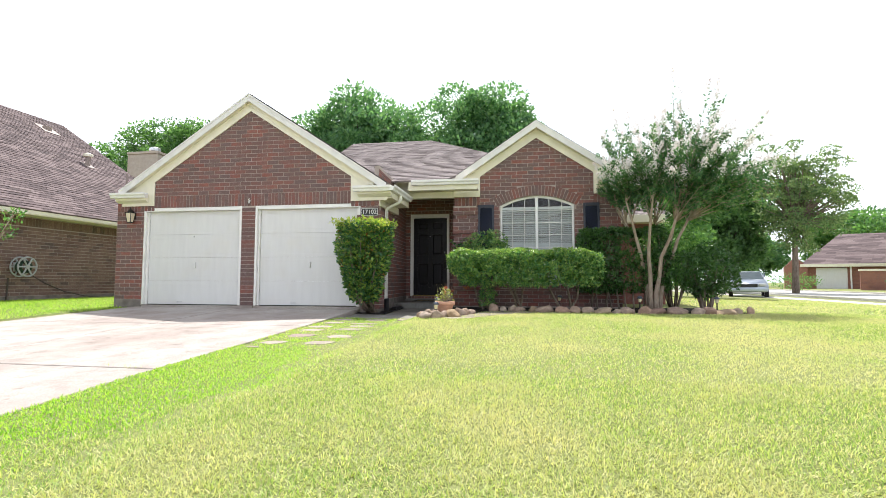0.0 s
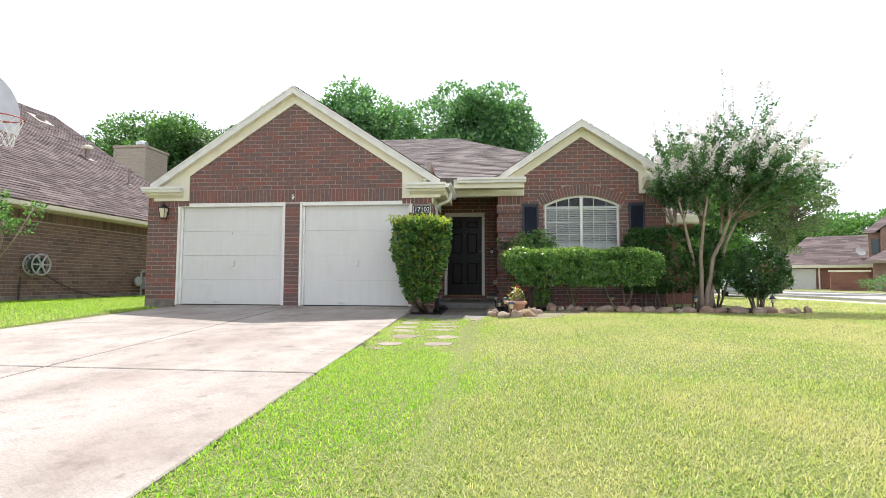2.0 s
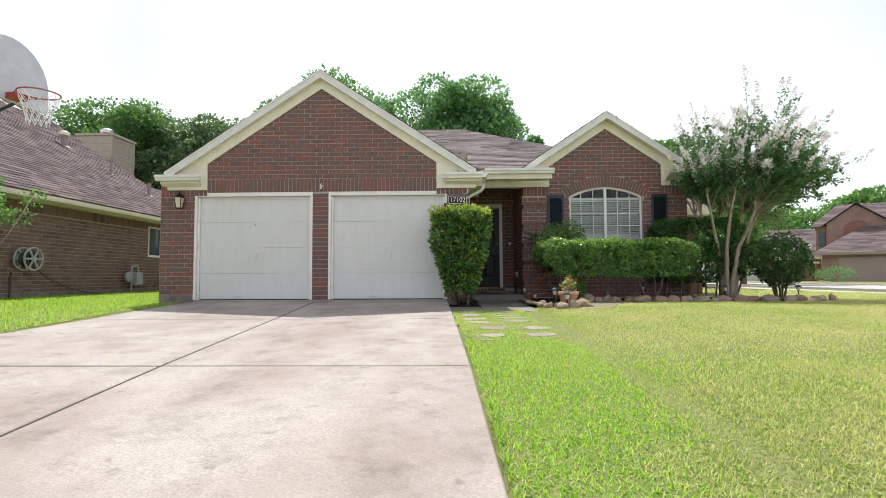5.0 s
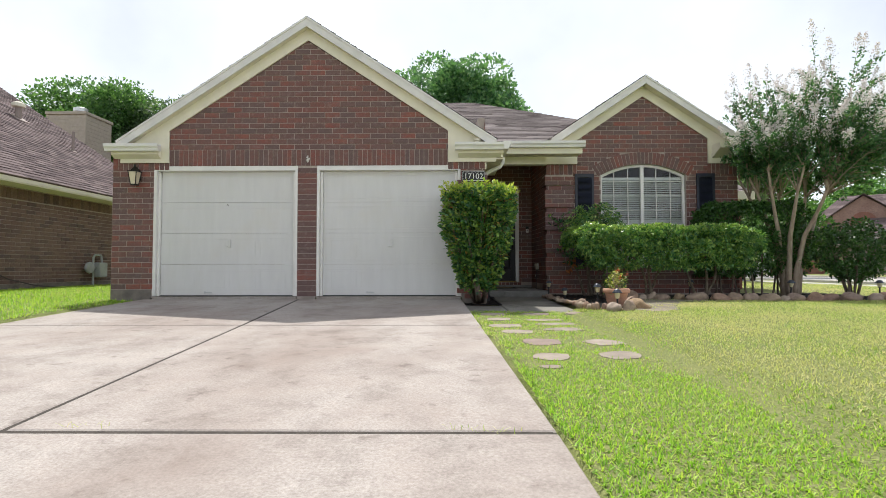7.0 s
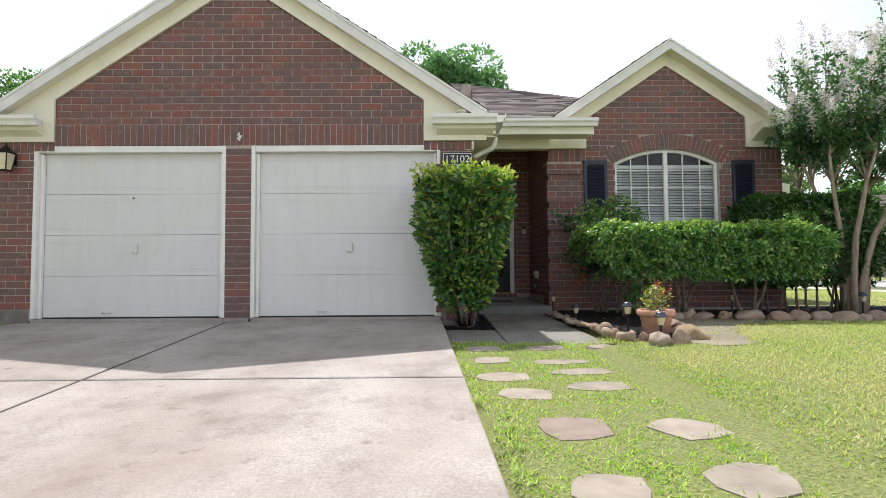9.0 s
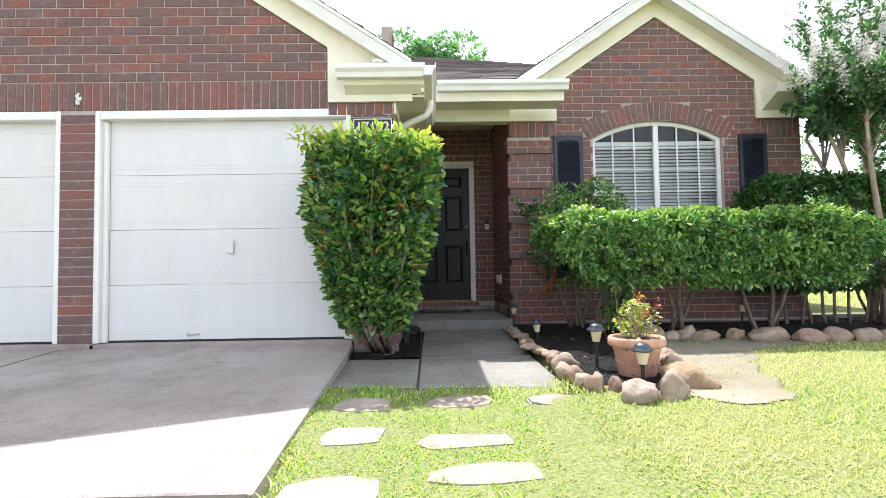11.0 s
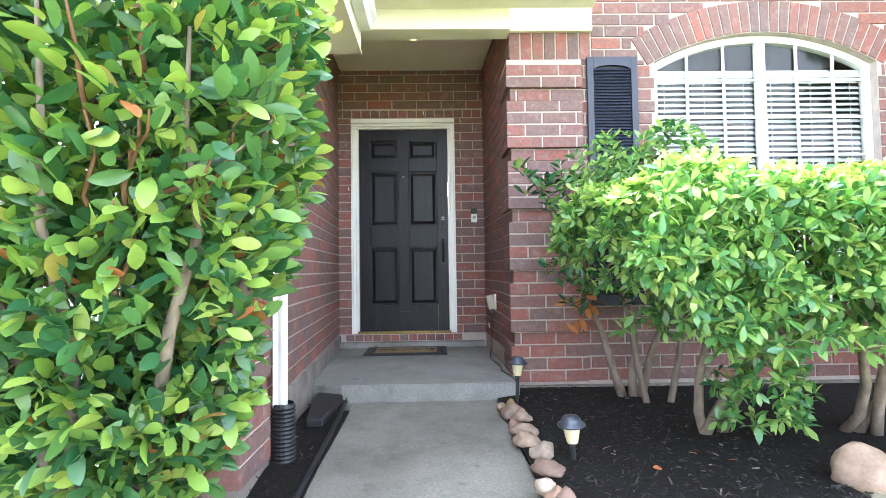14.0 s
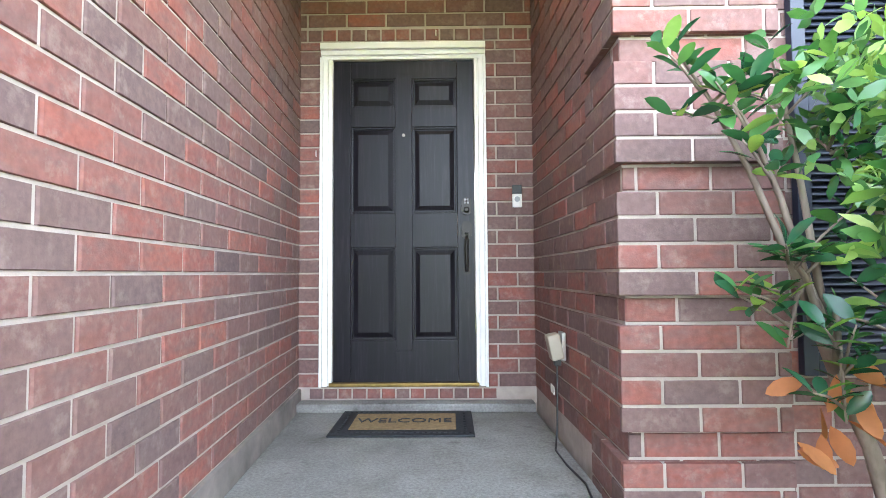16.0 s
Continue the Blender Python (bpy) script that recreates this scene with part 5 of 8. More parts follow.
# stepping stones
def flag_mat():
    k = Mat("flagstone", 0.9, 0, 0.3)
    n = k.noise(8, 6)
    c = k.ramp(k.rand(), [(0, (0.29, 0.25, 0.205)), (0.5, (0.35, 0.30, 0.25)), (1, (0.27, 0.21, 0.18))])
    c = k.mix(0.55, c, k.ramp(n, [(0.3, (0.65, 0.62, 0.6)), (0.7, (1.3, 1.28, 1.25))]), "MULTIPLY")
    return k.color(c).bump(k.noise(45, 5), 0.5, 0.006).m


M_FLAG = flag_mat()
FLAGS = [(-2.96, 9.0, 0.18, 0.16), (-2.40, 9.05, 0.24, 0.14), (-1.82, 9.0, 0.18, 0.15), (-2.95, 8.48, 0.19, 0.14), (-2.39, 8.38, 0.28, 0.11), (-2.91, 7.87, 0.21, 0.17), (-2.33, 8.0, 0.27, 0.12),
         (-2.35, 7.57, 0.26, 0.14), (-2.86, 7.38, 0.21, 0.15), (-2.72, 6.72, 0.22, 0.18), (-2.17, 6.72, 0.19, 0.17), (-2.76, 6.06, 0.18, 0.17), (-2.20, 6.13, 0.19, 0.18), (-2.84, 5.72, 0.10, 0.07)]
for i, (x, y, a, b) in enumerate(FLAGS):
    rnd = random.Random(i + 5)
    n = 9
    pts = []
    for k in range(n):
        t = 2 * math.pi * k / n
        q = 1 / max(abs(math.cos(t)), abs(math.sin(t))) ** 0.8 * rnd.uniform(0.7, 1.05)
        pts.append((a * q * math.cos(t), b * q * math.sin(t)))
    bm = bmesh.new()
    prism(bm, pts, "z", -0.05, 0.0)
    bmesh.ops.bevel(bm, geom=[e for e in bm.edges if all(v.co.z > -0.01 for v in e.verts)], offset=0.012, segments=2, affect="EDGES")
    ob = part("stepping_stone", bm, M_FLAG)
    z = lawn_z(x, y) + 0.006
    slope = math.degrees(math.atan(drive_z(y + 0.5) - drive_z(y - 0.5)))
    ob.matrix_basis = pose(x, y, z, slope, 0, rnd.uniform(-12, 12))
    tagged(ob, "flat irregular tan flagstone set in the grass", "stepping stone", "stepping stones")

# ---- neighbour's house ----
NX = -13.30
nhouse = thing("neighbour_house", "single-storey tan brick house with a steep brown shingle roof", "house")
mn = frame_of(NX, 3.0, 0, 1)
NLEN = 16.3
WN0, WN1 = 16.75 - 3.0, 17.55 - 3.0
nwall = part("wall", boxes((NX - 0.15, NX - 0.009, 3.0, 16.74, 0.05, 2.585), (NX - 0.15, NX - 0.009, 17.56, 19.3, 0.05, 2.585), (NX - 0.15, NX - 0.009, 16.74, 17.56, 0.05, 1.43), (NX - 0.15, NX - 0.009, 16.74, 17.56, 2.46, 2.585)), M_MORTAR, nhouse)
polys = []
for r in courses(0.0, NLEN, 0.42, 2.32, 0.1):
    polys += [rect(q) for q in minus([r], (WN0, WN1, 1.43, 2.46))]
polys += [rect(q) for r in soldiers(0.0, NLEN, 2.33, 2.575) for q in minus([r], (WN0, WN1, 1.43, 2.46))]
BRICKJOBS.append((nwall, mn, polys, lambda u, v: 7 < u < 12.5 and v < 2.2, (M_NBRICK1, M_NBRICKS)))
part("foundation", boxes((NX - 0.1, NX + 0.012, 3.0, 19.3, 0.0, 0.41), bevel=0.006), M_CONCRETE_RAW, nhouse)
part("soffit", boxes((NX - 0.02, NX + 0.55, 2.6, 19.5, 2.59, 2.61)), M_CREAM, nhouse)
part("fascia", boxes((NX + 0.53, NX + 0.56, 2.6, 19.5, 2.612, 2.73), bevel=0.004), M_CREAM, nhouse, "cream painted fascia")
NEX, NEZ, NRX = NX + 0.58, 2.73, -20.4
NRZ = NEZ + 0.665 * (NEX - NRX)
shingle_plane("roof", (NEX, 2.4, NEZ), (NEX, 19.6, NEZ), (NRX, 19.6, NRZ), (NRX, 2.4, NRZ), "", M_NROOF, 0.15, nhouse)
shingle_plane("roof", (2 * NRX - NEX, 19.6, NEZ), (2 * NRX - NEX, 2.4, NEZ), (NRX, 2.4, NRZ), (NRX, 19.6, NRZ), "", M_NROOF, 0.3, nhouse, 0.6)
bm = bmesh.new()
prism(bm, [(NEX - 0.6, 0.0), (NEX - 0.6, NEZ + 0.3), (NRX, NRZ - 0.1), (2 * NRX - NEX + 0.6, NEZ + 0.3), (2 * NRX - NEX + 0.6, 0.0)], "y", 19.32, 19.42)
part("gable_wall", bm, M_NBRICKS, nhouse)
bm = bmesh.new()
prism(bm, [(NEX - 0.6, 0.0), (NEX - 0.6, NEZ + 0.3), (NRX, NRZ - 0.1), (2 * NRX - NEX + 0.6, NEZ + 0.3), (2 * NRX - NEX + 0.6, 0.0)], "y", 2.8, 2.99)
part("gable_wall", bm, M_NBRICKS, nhouse)
hz = lambda x: NEZ + 0.665 * (NEX - x)
nw = part("window", boxes((NX - 0.10, NX + 0.01, 16.76, 16.81, 1.45, 2.45), (NX - 0.10, NX + 0.01, 17.49, 17.54, 1.45, 2.45), (NX - 0.10, NX + 0.03, 16.76, 17.54, 1.43, 1.50), (NX - 0.10, NX + 0.01, 16.811, 17.489, 2.40, 2.45), bevel=0.004), M_WHITE, nhouse, "small white framed window")
M_DARKGLASS = plain("dark reflecting window glass", (0.05, 0.075, 0.085), 0.06, 0.2, 3, 0.02)
part("pane", boxes((NX - 0.06, NX - 0.05, 16.80, 17.50, 1.48, 2.42)), M_DARKGLASS, nw)


def roof_pipe(y, x, h, r, hood, label):
    z = hz(x)
    v = thing("roof_vent", label, "roof vent", "roof vents", at=(x, y, z))
    bm = bmesh.new()
    box(bm, -r * 2.2, r * 2.2, -r * 2.2, r * 2.2, -0.02, 0.03, 0.004, pose(0, 0, 0, 0, 33.6))
    part("flashing", bm, M_NROOFPIPE, v)
    bm = bmesh.new()
    lathe(bm, [(r, -0.1), (r, h), (r * 0.8, h), (0, h - 0.01)], 12)
    part("pipe", bm, M_NROOFPIPE, v)
    if hood:
        bm = bmesh.new()
        lathe(bm, [(r, h - 0.02), (r * 1.9, h), (r * 1.9, h + 0.10), (r * 0.8, h + 0.15), (0, h + 0.16)], 14)
        part("hood", bm, M_CREAM, v, "pale metal hood")


M_NROOFPIPE = plain("painted vent pipe", (0.30, 0.24, 0.21), 0.7)
roof_pipe(17.2, -16.6, 0.35, 0.09, True, "short roof vent with a pale metal hood")
roof_pipe(17.6, -15.2, 0.62, 0.04, False, "thin brown plumbing vent pipe through the roof")
roof_pipe(18.2, -14.2, 0.45, 0.06, False, "brown plumbing vent pipe with metal flashing")
roof_pipe(18.6, -13.6, 0.22, 0.06, False, "short brown plumbing vent with metal flashing")
roof_pipe(14.4, -19.6, 0.5, 0.09, False, "tall brown flue pipe near the ridge")
roof_pipe(15.2, -19.4, 0.4, 0.08, False, "tall brown flue pipe near the ridge")
roof_pipe(17.8, -19.2, 0.14, 0.16, False, "low square roof vent near the ridge")

chim = thing("chimney", "tan lap-sided chimney chase with a metal flue cap", "chimney", at=(-23.4, 29.0, 3.0))
M_SIDING = plain("tan lap siding", (0.42, 0.36, 0.30), 0.75, 0.1)
part("chase", boxes((-1.0, 1.0, -1.0, 1.0, 0, 5.75)), M_SIDING, chim)
for i in range(28):
    z = 0.1 + i * 0.2
    part("siding_board", boxes((-1.012, 1.012, -1.025, -1.001, z, z + 0.19), (1.001, 1.025, -1.0, 1.0, z, z + 0.19)), M_SIDING, chim)
part("corner_board", boxes((0.96, 1.04, -1.045, -1.026, 0, 5.75), (1.026, 1.045, -1.025, -0.95, 0, 5.75), (-1.04, -0.96, -1.045, -1.026, 0, 5.75)), M_SIDING, chim)
part("cap_board", boxes((-1.08, 1.08, -1.08, 1.08, 5.75, 5.9), bevel=0.02), M_SIDING, chim)
bm = bmesh.new()
lathe(bm, [(0.22, 5.9), (0.22, 6.15), (0.34, 6.17), (0.34, 6.35), (0.2, 6.42), (0, 6.43)], 14)
part("flue_cap", bm, M_CHROME, chim, "galvanised flue cap")
# the wing that carries the chimney
wing = thing("rear_wing", "rear wing of the brick house with a brown shingle roof", "house")
bm = bmesh.new()
prism(bm, [(-29.0, 0), (-16.0, 0), (-16.0, 2.6), (-22.5, 6.2), (-29.0, 2.6)], "y", 24.0, 34.0)
part("wall", bm, M_NBRICKS, wing)
shingle_plane("roof", (-15.6, 23.6, 2.6), (-15.6, 34.4, 2.6), (-22.5, 34.4, 6.5), (-22.5, 23.6, 6.5), "", M_NROOF, 0.2, wing, 0.5)

# hose reel, gas meter
reel = thing("hose_reel", "grey hose reel with a spoked wheel hung on the brick wall", "hose reel", at=(NX + 0.02, 11.80, 1.20))
def ring(bm, r, t, x, n=28):
    pts = [(x, r * math.cos(2 * math.pi * i / n), r * math.sin(2 * math.pi * i / n)) for i in range(n + 1)]
    tube(bm, pts, t, 6)
for x in (0.10, 0.34):
    bm = bmesh.new()
    ring(bm, 0.26, 0.022, x)
    wheel = part("wheel", bm, M_GREYPAINT, reel)
    for i in range(6):
        a = math.pi * i / 3
        bm = bmesh.new()
        tube(bm, [(x, 0.05 * math.cos(a), 0.05 * math.sin(a)), (x, 0.26 * math.cos(a), 0.26 * math.sin(a))], 0.022, 6)
        part("spoke", bm, M_GREYPAINT, wheel)
    bm = bmesh.new()
    lathe(bm, [(0, -0.03), (0.06, -0.03), (0.06, 0.03), (0, 0.03)], 12)
    bmesh.ops.transform(bm, matrix=pose(x, 0, 0, 0, 90), verts=bm.verts)
    part("hub", bm, M_GREYPAINT, wheel)
bm = bmesh.new()
for k in range(5):
    ring(bm, 0.15, 0.024, 0.14 + 0.04 * k, 20)
part("hose", bm, plain("dark green hose", (0.03, 0.06, 0.04), 0.5), reel, "coiled dark hose")
part("bracket", boxes((-0.02, 0.05, -0.09, 0.09, -0.12, 0.12), (-0.02, 0.34, -0.02, 0.02, -0.02, 0.02), bevel=0.01), M_GREYPAINT, reel)
hose = thing("garden_hose", "thin dark hose trailing down the wall to the grass", "hose")
bm = bmesh.new()
tube(bm, [(NX + 0.2, 11.9, 1.15), (NX + 0.12, 12.1, 1.0), (NX + 0.07, 12.6, 0.75), (NX + 0.06, 13.2, 0.52), (NX + 0.08, 13.9, 0.36), (NX + 0.2, 14.5, 0.30)], 0.014, 6)
tube(bm, [(NX + 0.06, 11.55, 0.9), (NX + 0.05, 11.55, 0.6), (NX + 0.05, 11.54, 0.25)], 0.02, 6)
part("hose", bm, plain("dark brown hose", (0.05, 0.035, 0.03), 0.5), hose)
gas = thing("gas_meter", "grey gas meter and regulator on pipes against the brick wall", "gas meter", at=(NX + 0.12, 15.75, 0.2))
bm = bmesh.new()
box(bm, -0.08, 0.12, 0.10, 0.42, 0.32, 0.72, 0.04)
part("meter_body", bm, M_GREYPAINT, gas)
bm = bmesh.new()
lathe(bm, [(0.0, -0.05), (0.14, -0.04), (0.16, 0.0), (0.14, 0.04), (0.0, 0.05)], 18)
bmesh.ops.transform(bm, matrix=pose(0.03, -0.18, 0.58, 0, 90), verts=bm.verts)
part("regulator", bm, M_GREYPAINT, gas)
bm = bmesh.new()
tube(bm, [(0, 0.0, -0.1), (0, 0.0, 0.85), (0, 0.05, 0.92), (0, 0.3, 0.92), (0, 0.34, 0.72)], 0.028, 8)
tube(bm, [(0, -0.18, 0.58), (0, 0.12, 0.58)], 0.03, 8)
part("pipework", bm, M_GREYPAINT, gas)

# ---- basketball hoop ----
hoop = thing("basketball_hoop", "fan-shaped grey basketball backboard with red rim and torn white net", "basketball hoop", at=(-8.98, 6.66, 0.09), rz=86)
# local x along the board, local -y out of its face
bm = bmesh.new()
fan = [(-0.56, 2.98), (0.56, 2.98), (0.56, 3.22)] + [(0.56 * math.cos(a * math.pi / 16), 3.24 + 0.58 * math.sin(a * math.pi / 16)) for a in range(1, 16)] + [(-0.56, 3.22)]
prism(bm, fan, "y", 0.0, 0.04)
part("backboard", bm, plain("grey-white composite board", (0.60, 0.61, 0.66), 0.5, 0.12, 5), hoop, "grey-white fan-shaped board")
bm = bmesh.new()
n = 28
tube(bm, [(0.23 * math.cos(2 * math.pi * i / n), -0.40 + 0.23 * math.sin(2 * math.pi * i / n), 3.06) for i in range(n + 1)], 0.010, 8)
box(bm, -0.09, 0.09, -0.16, -0.01, 2.99, 3.07, 0.01)
for s in (-1, 1):
    tube(bm, [(s * 0.08, -0.02, 3.03), (s * 0.17, -0.26, 3.055)], 0.008, 6)
part("rim", bm, M_RED, hoop, "rusty red rim")
bm = bmesh.new()
rows = [(0.225, 3.05), (0.20, 2.96), (0.165, 2.86), (0.135, 2.76), (0.12, 2.66)]
m_ = 12
for k, ((ra, za), (rb, zb)) in enumerate(zip(rows, rows[1:])):
    for i in range(m_):
        for s in (-0.5, 0.5):
            a = 2 * math.pi * (i + 0.5 * (k % 2)) / m_
            b = 2 * math.pi * (i + 0.5 * (k % 2) + s) / m_
            tube(bm, [(ra * math.cos(a), -0.40 + ra * math.sin(a), za), (rb * math.cos(b), -0.40 + rb * math.sin(b), zb + random.uniform(-0.02, 0.02))], 0.004, 4)
part("net", bm, M_NET, hoop, "torn white net")
bm = bmesh.new()
tube(bm, [(0, 0.95, 0.0), (0, 0.95, 2.75), (0, 0.85, 3.0)], 0.05, 12)
part("pole", bm, M_BLACK, hoop)
for z0, z1 in ((2.6, 3.05), (2.95, 3.4)):
    for s in (-1, 1):
        bm = bmesh.new()
        tube(bm, [(s * 0.06, 0.93, z0), (s * 0.18, 0.05, z1)], 0.022, 6)
        part("arm", bm, M_BLACK, hoop)

# ---- far side: street, houses, car ----
street = boxes((15.5, 24.0, -80, 160, -0.25, 0.008))
tagged(part("road", street, M_STREET), "pale concrete side street", "road", kind="structure")
tagged(part("pavement", boxes((12.4, 13.7, -80, 160, -0.2, 0.02), bevel=0.01), M_STREET), "pale concrete pavement along the side street", "pavement", kind="structure")
tagged(part("kerb", boxes((15.2, 15.49, -80, 160, -0.2, 0.10), (24.01, 24.3, -80, 160, -0.2, 0.10), bevel=0.02), M_STREET), "concrete kerb", "kerb", kind="structure")
M_RBRICK = brick_mat("far red brick", [(0, (0.30, 0.12, 0.085)), (0.5, (0.34, 0.15, 0.10)), (1, (0.26, 0.10, 0.08))], True)
M_PBRICK = brick_mat("far pink brick", [(0, (0.36, 0.22, 0.19)), (0.5, (0.40, 0.26, 0.22)), (1, (0.33, 0.20, 0.17))], True)


def far_wall(name, x0, x1, y, z0, z1, mat, parent):
    """A wall facing the camera, laid in courses deep enough to show."""
    verts, faces = [(x0, y, z0), (x1, y, z0), (x1, y, z1), (x0, y, z1), (x0, y + 0.3, z0), (x1, y + 0.3, z0), (x1, y + 0.3, z1), (x0, y + 0.3, z1)], [(0, 1, 2, 3), (5, 4, 7, 6), (4, 0, 3, 7), (1, 5, 6, 2), (3, 2, 6, 7)]
    row, z = 0, z0
    while z < z1 - 0.05:
        x = x0 - (0.6 if row % 2 else 0)
        while x < x1:
            a, b = max(x, x0), min(x + 1.18, x1)
            if b - a > 0.05:
                o = len(verts)
                verts += [(a, y - 0.01, z), (b, y - 0.01, z), (b, y - 0.01, min(z1, z + 0.19)), (a, y - 0.01, min(z1, z + 0.19))]
                faces.append((o, o + 1, o + 2, o + 3))
            x += 1.2
        z += 0.2
        row += 1
    return mesh_ob(name, verts, faces, mat, parent)


fh = thing("red_brick_house", "low red brick house with brown roof and white garage door", "house", at=(40.5, 66.0, 0), rz=-22)
far_wall("wall", -7, 12, 0, 0, 3.0, M_RBRICK, fh)
shingle_plane("roof", (-7.8, -0.7, 2.9), (13, -0.7, 2.9), (10, 7, 7.0), (-3.0, 7, 7.0), "", M_NROOF, 0.4, fh, 1.2)
part("fascia", boxes((-7.8, 13, -0.72, -0.70, 2.6, 2.95)), M_CREAM, fh)
part("garage_door", boxes((-6.2, -3.2, -0.06, -0.012, 0.0, 2.5), bevel=0.02), M_GARAGE, fh, "white garage door")
bm = bmesh.new()
prism(bm, [(-9.4, 0), (-7.05, 0), (-7.05, 2.6), (-8.2, 3.9), (-9.4, 2.6)], "y", -0.6, 2)
part("gable", bm, M_RBRICK, fh)
part("downpipe", boxes((-2.95, -2.8, -0.12, -0.02, 0, 2.8)), M_WHITE, fh)
dish = part("satellite_dish", bmesh.new(), M_WHITE, fh)
bm = bmesh.new()
lathe(bm, [(0.0, 0.0), (0.3, 0.05), (0.55, 0.18), (0.56, 0.2), (0.3, 0.09), (0, 0.04)], 16)
bmesh.ops.transform(bm, matrix=pose(1.4, 1.2, 4.5, 60, 0, 25), verts=bm.verts)
tube(bm, [(1.4, 1.4, 3.9), (1.4, 1.2, 4.5)], 0.05, 6)
bm.to_mesh(dish.data)
bm.free()

th = thing("two_storey_house", "two-storey pinkish brick house with an arched window and a wide garage", "house", at=(35.8, 55.0, 0), rz=-30)
far_wall("garage_wall", 0, 9.5, 0, 0, 3.1, M_PBRICK, th)
part("garage_door", boxes((1.4, 7.6, -0.05, -0.012, 0, 2.5), bevel=0.02), plain("taupe garage door", (0.34, 0.25, 0.225), 0.6), th, "taupe garage door")
shingle_plane("roof", (-0.8, -0.8, 3.0), (10.2, -0.8, 3.0), (10.2, 6.5, 6.3), (4.8, 6.5, 6.3), "", M_NROOF, 0.4, th, 1.2)
part("fascia", boxes((-0.8, 10.2, -0.84, -0.81, 2.75, 3.02)), M_NROOFPIPE, th)
far_wall("upper_wall", 0.2, 14, 7.0, 3.0, 6.4, M_PBRICK, th)
bm = bmesh.new()
prism(bm, [(1.2, 3.0), (6.6, 3.0), (6.6, 6.6), (3.9, 8.6), (1.2, 6.6)], "y", 6.0, 7.0)
part("gable", bm, M_PBRICK, th)
shingle_plane("roof", (3.9, 5.6, 8.8), (0.8, 5.6, 6.4), (0.8, 12, 6.4), (3.9, 12, 8.8), "", M_NROOF, 0.4, th, 1.2)
shingle_plane("roof", (3.9, 5.6, 8.8), (7.0, 5.6, 6.4), (7.0, 12, 6.4), (3.9, 12, 8.8), "", M_NROOF, 0.4, th, 1.2)
shingle_plane("roof", (-0.4, 6.4, 6.3), (14.6, 6.4, 6.3), (13, 13, 9.4), (3.0, 13, 9.4), "", M_NROOF, 0.4, th, 1.2)
bm = bmesh.new()
prism(bm, [(2.7, 4.2), (5.1, 4.2), (5.1, 5.6)] + [(3.9 + 1.2 * math.cos(a * math.pi / 10), 5.6 + 1.2 * math.sin(a * math.pi / 10)) for a in range(1, 10)] + [(2.7, 5.6)], "y", 5.93, 5.99)
part("arched_window", bm, M_RBRICK, th, "recessed arched brick window")
part("window", boxes((0.45, 1.1, 6.9, 6.98, 3.9, 5.6), bevel=0.02), M_DARKGLASS, th)
fence = thing("brick_garden_wall", "red brick boundary wall with a pale cap across the street", "wall", at=(33.0, 57.0, 0), rz=-24)
far_wall("wall", 0, 3.2, 0, 0, 1.9, M_RBRICK, fence)
part("cap", boxes((-0.1, 3.3, -0.1, 0.4, 1.9, 2.1)), M_CREAM, fence)

car = thing("car", "silver saloon car parked at the side street", "car", at=(12.4, 31.0, 0.0), rz=-20)
M_CAR = Mat("silver car paint", 0.28, 0.75)
M_CAR.color((0.42, 0.46, 0.52))
M_CAR = M_CAR.m
# local x across, local -y forward
bm = bmesh.new()
prof = [(-2.3, 0.30), (-2.32, 0.62), (-2.2, 0.74), (-1.1, 0.92), (-0.45, 1.38), (0.9, 1.42), (1.55, 1.02), (2.25, 0.95), (2.35, 0.6), (2.3, 0.3)]
prism(bm, prof, "x", -0.88, 0.88)
for v in bm.verts:
    if v.co.z > 1.1:
        v.co.x *= 0.74
bmesh.ops.bevel(bm, geom=list(bm.edges), offset=0.06, segments=2, affect="EDGES")
part("body", bm, M_CAR, car, "", True)
M_TYRE = plain("tyre rubber", (0.02, 0.02, 0.02), 0.8)
bm = bmesh.new()
bm.faces.new([bm.verts.new(p) for p in ((-0.74, -1.06, 0.965), (0.74, -1.06, 0.965), (0.60, -0.50, 1.355), (-0.60, -0.50, 1.355))])
part("windscreen", bm, M_DARKGLASS, car)
for s in (-1, 1):
    bm = bmesh.new()
    prism(bm, [(-0.9, 0.98), (1.3, 1.02), (0.85, 1.34), (-0.42, 1.32)], "x", s * 0.80 - 0.02, s * 0.80 + 0.02)
    part("side_window", bm, M_DARKGLASS, car)
    bm = bmesh.new()
    box(bm, s * 0.62 - 0.16, s * 0.62 + 0.16, -2.35, -2.25, 0.6, 0.74, 0.03)
    part("headlight", bm, M_CHROME, car, "clear headlight")
    for yy in (-1.4, 1.4):
        bm = bmesh.new()
        lathe(bm, [(0.18, -0.09), (0.30, -0.10), (0.32, -0.06), (0.32, 0.06), (0.30, 0.10), (0.18, 0.09)], 20)
        bmesh.ops.transform(bm, matrix=pose(s * 0.82, yy, 0.32, 0, 90), verts=bm.verts)
        wheel = part("tyre", bm, M_TYRE, car)
        bm = bmesh.new()
        lathe(bm, [(0.0, -0.09), (0.19, -0.095), (0.19, 0.095), (0, 0.09)], 16)
        bmesh.ops.transform(bm, matrix=pose(s * 0.82, yy, 0.32, 0, 90), verts=bm.verts)
        part("rim", bm, M_CHROME, wheel)
part("grille", boxes((-0.4, 0.4, -2.36, -2.3, 0.55, 0.72), bevel=0.02), M_BLACK, car)
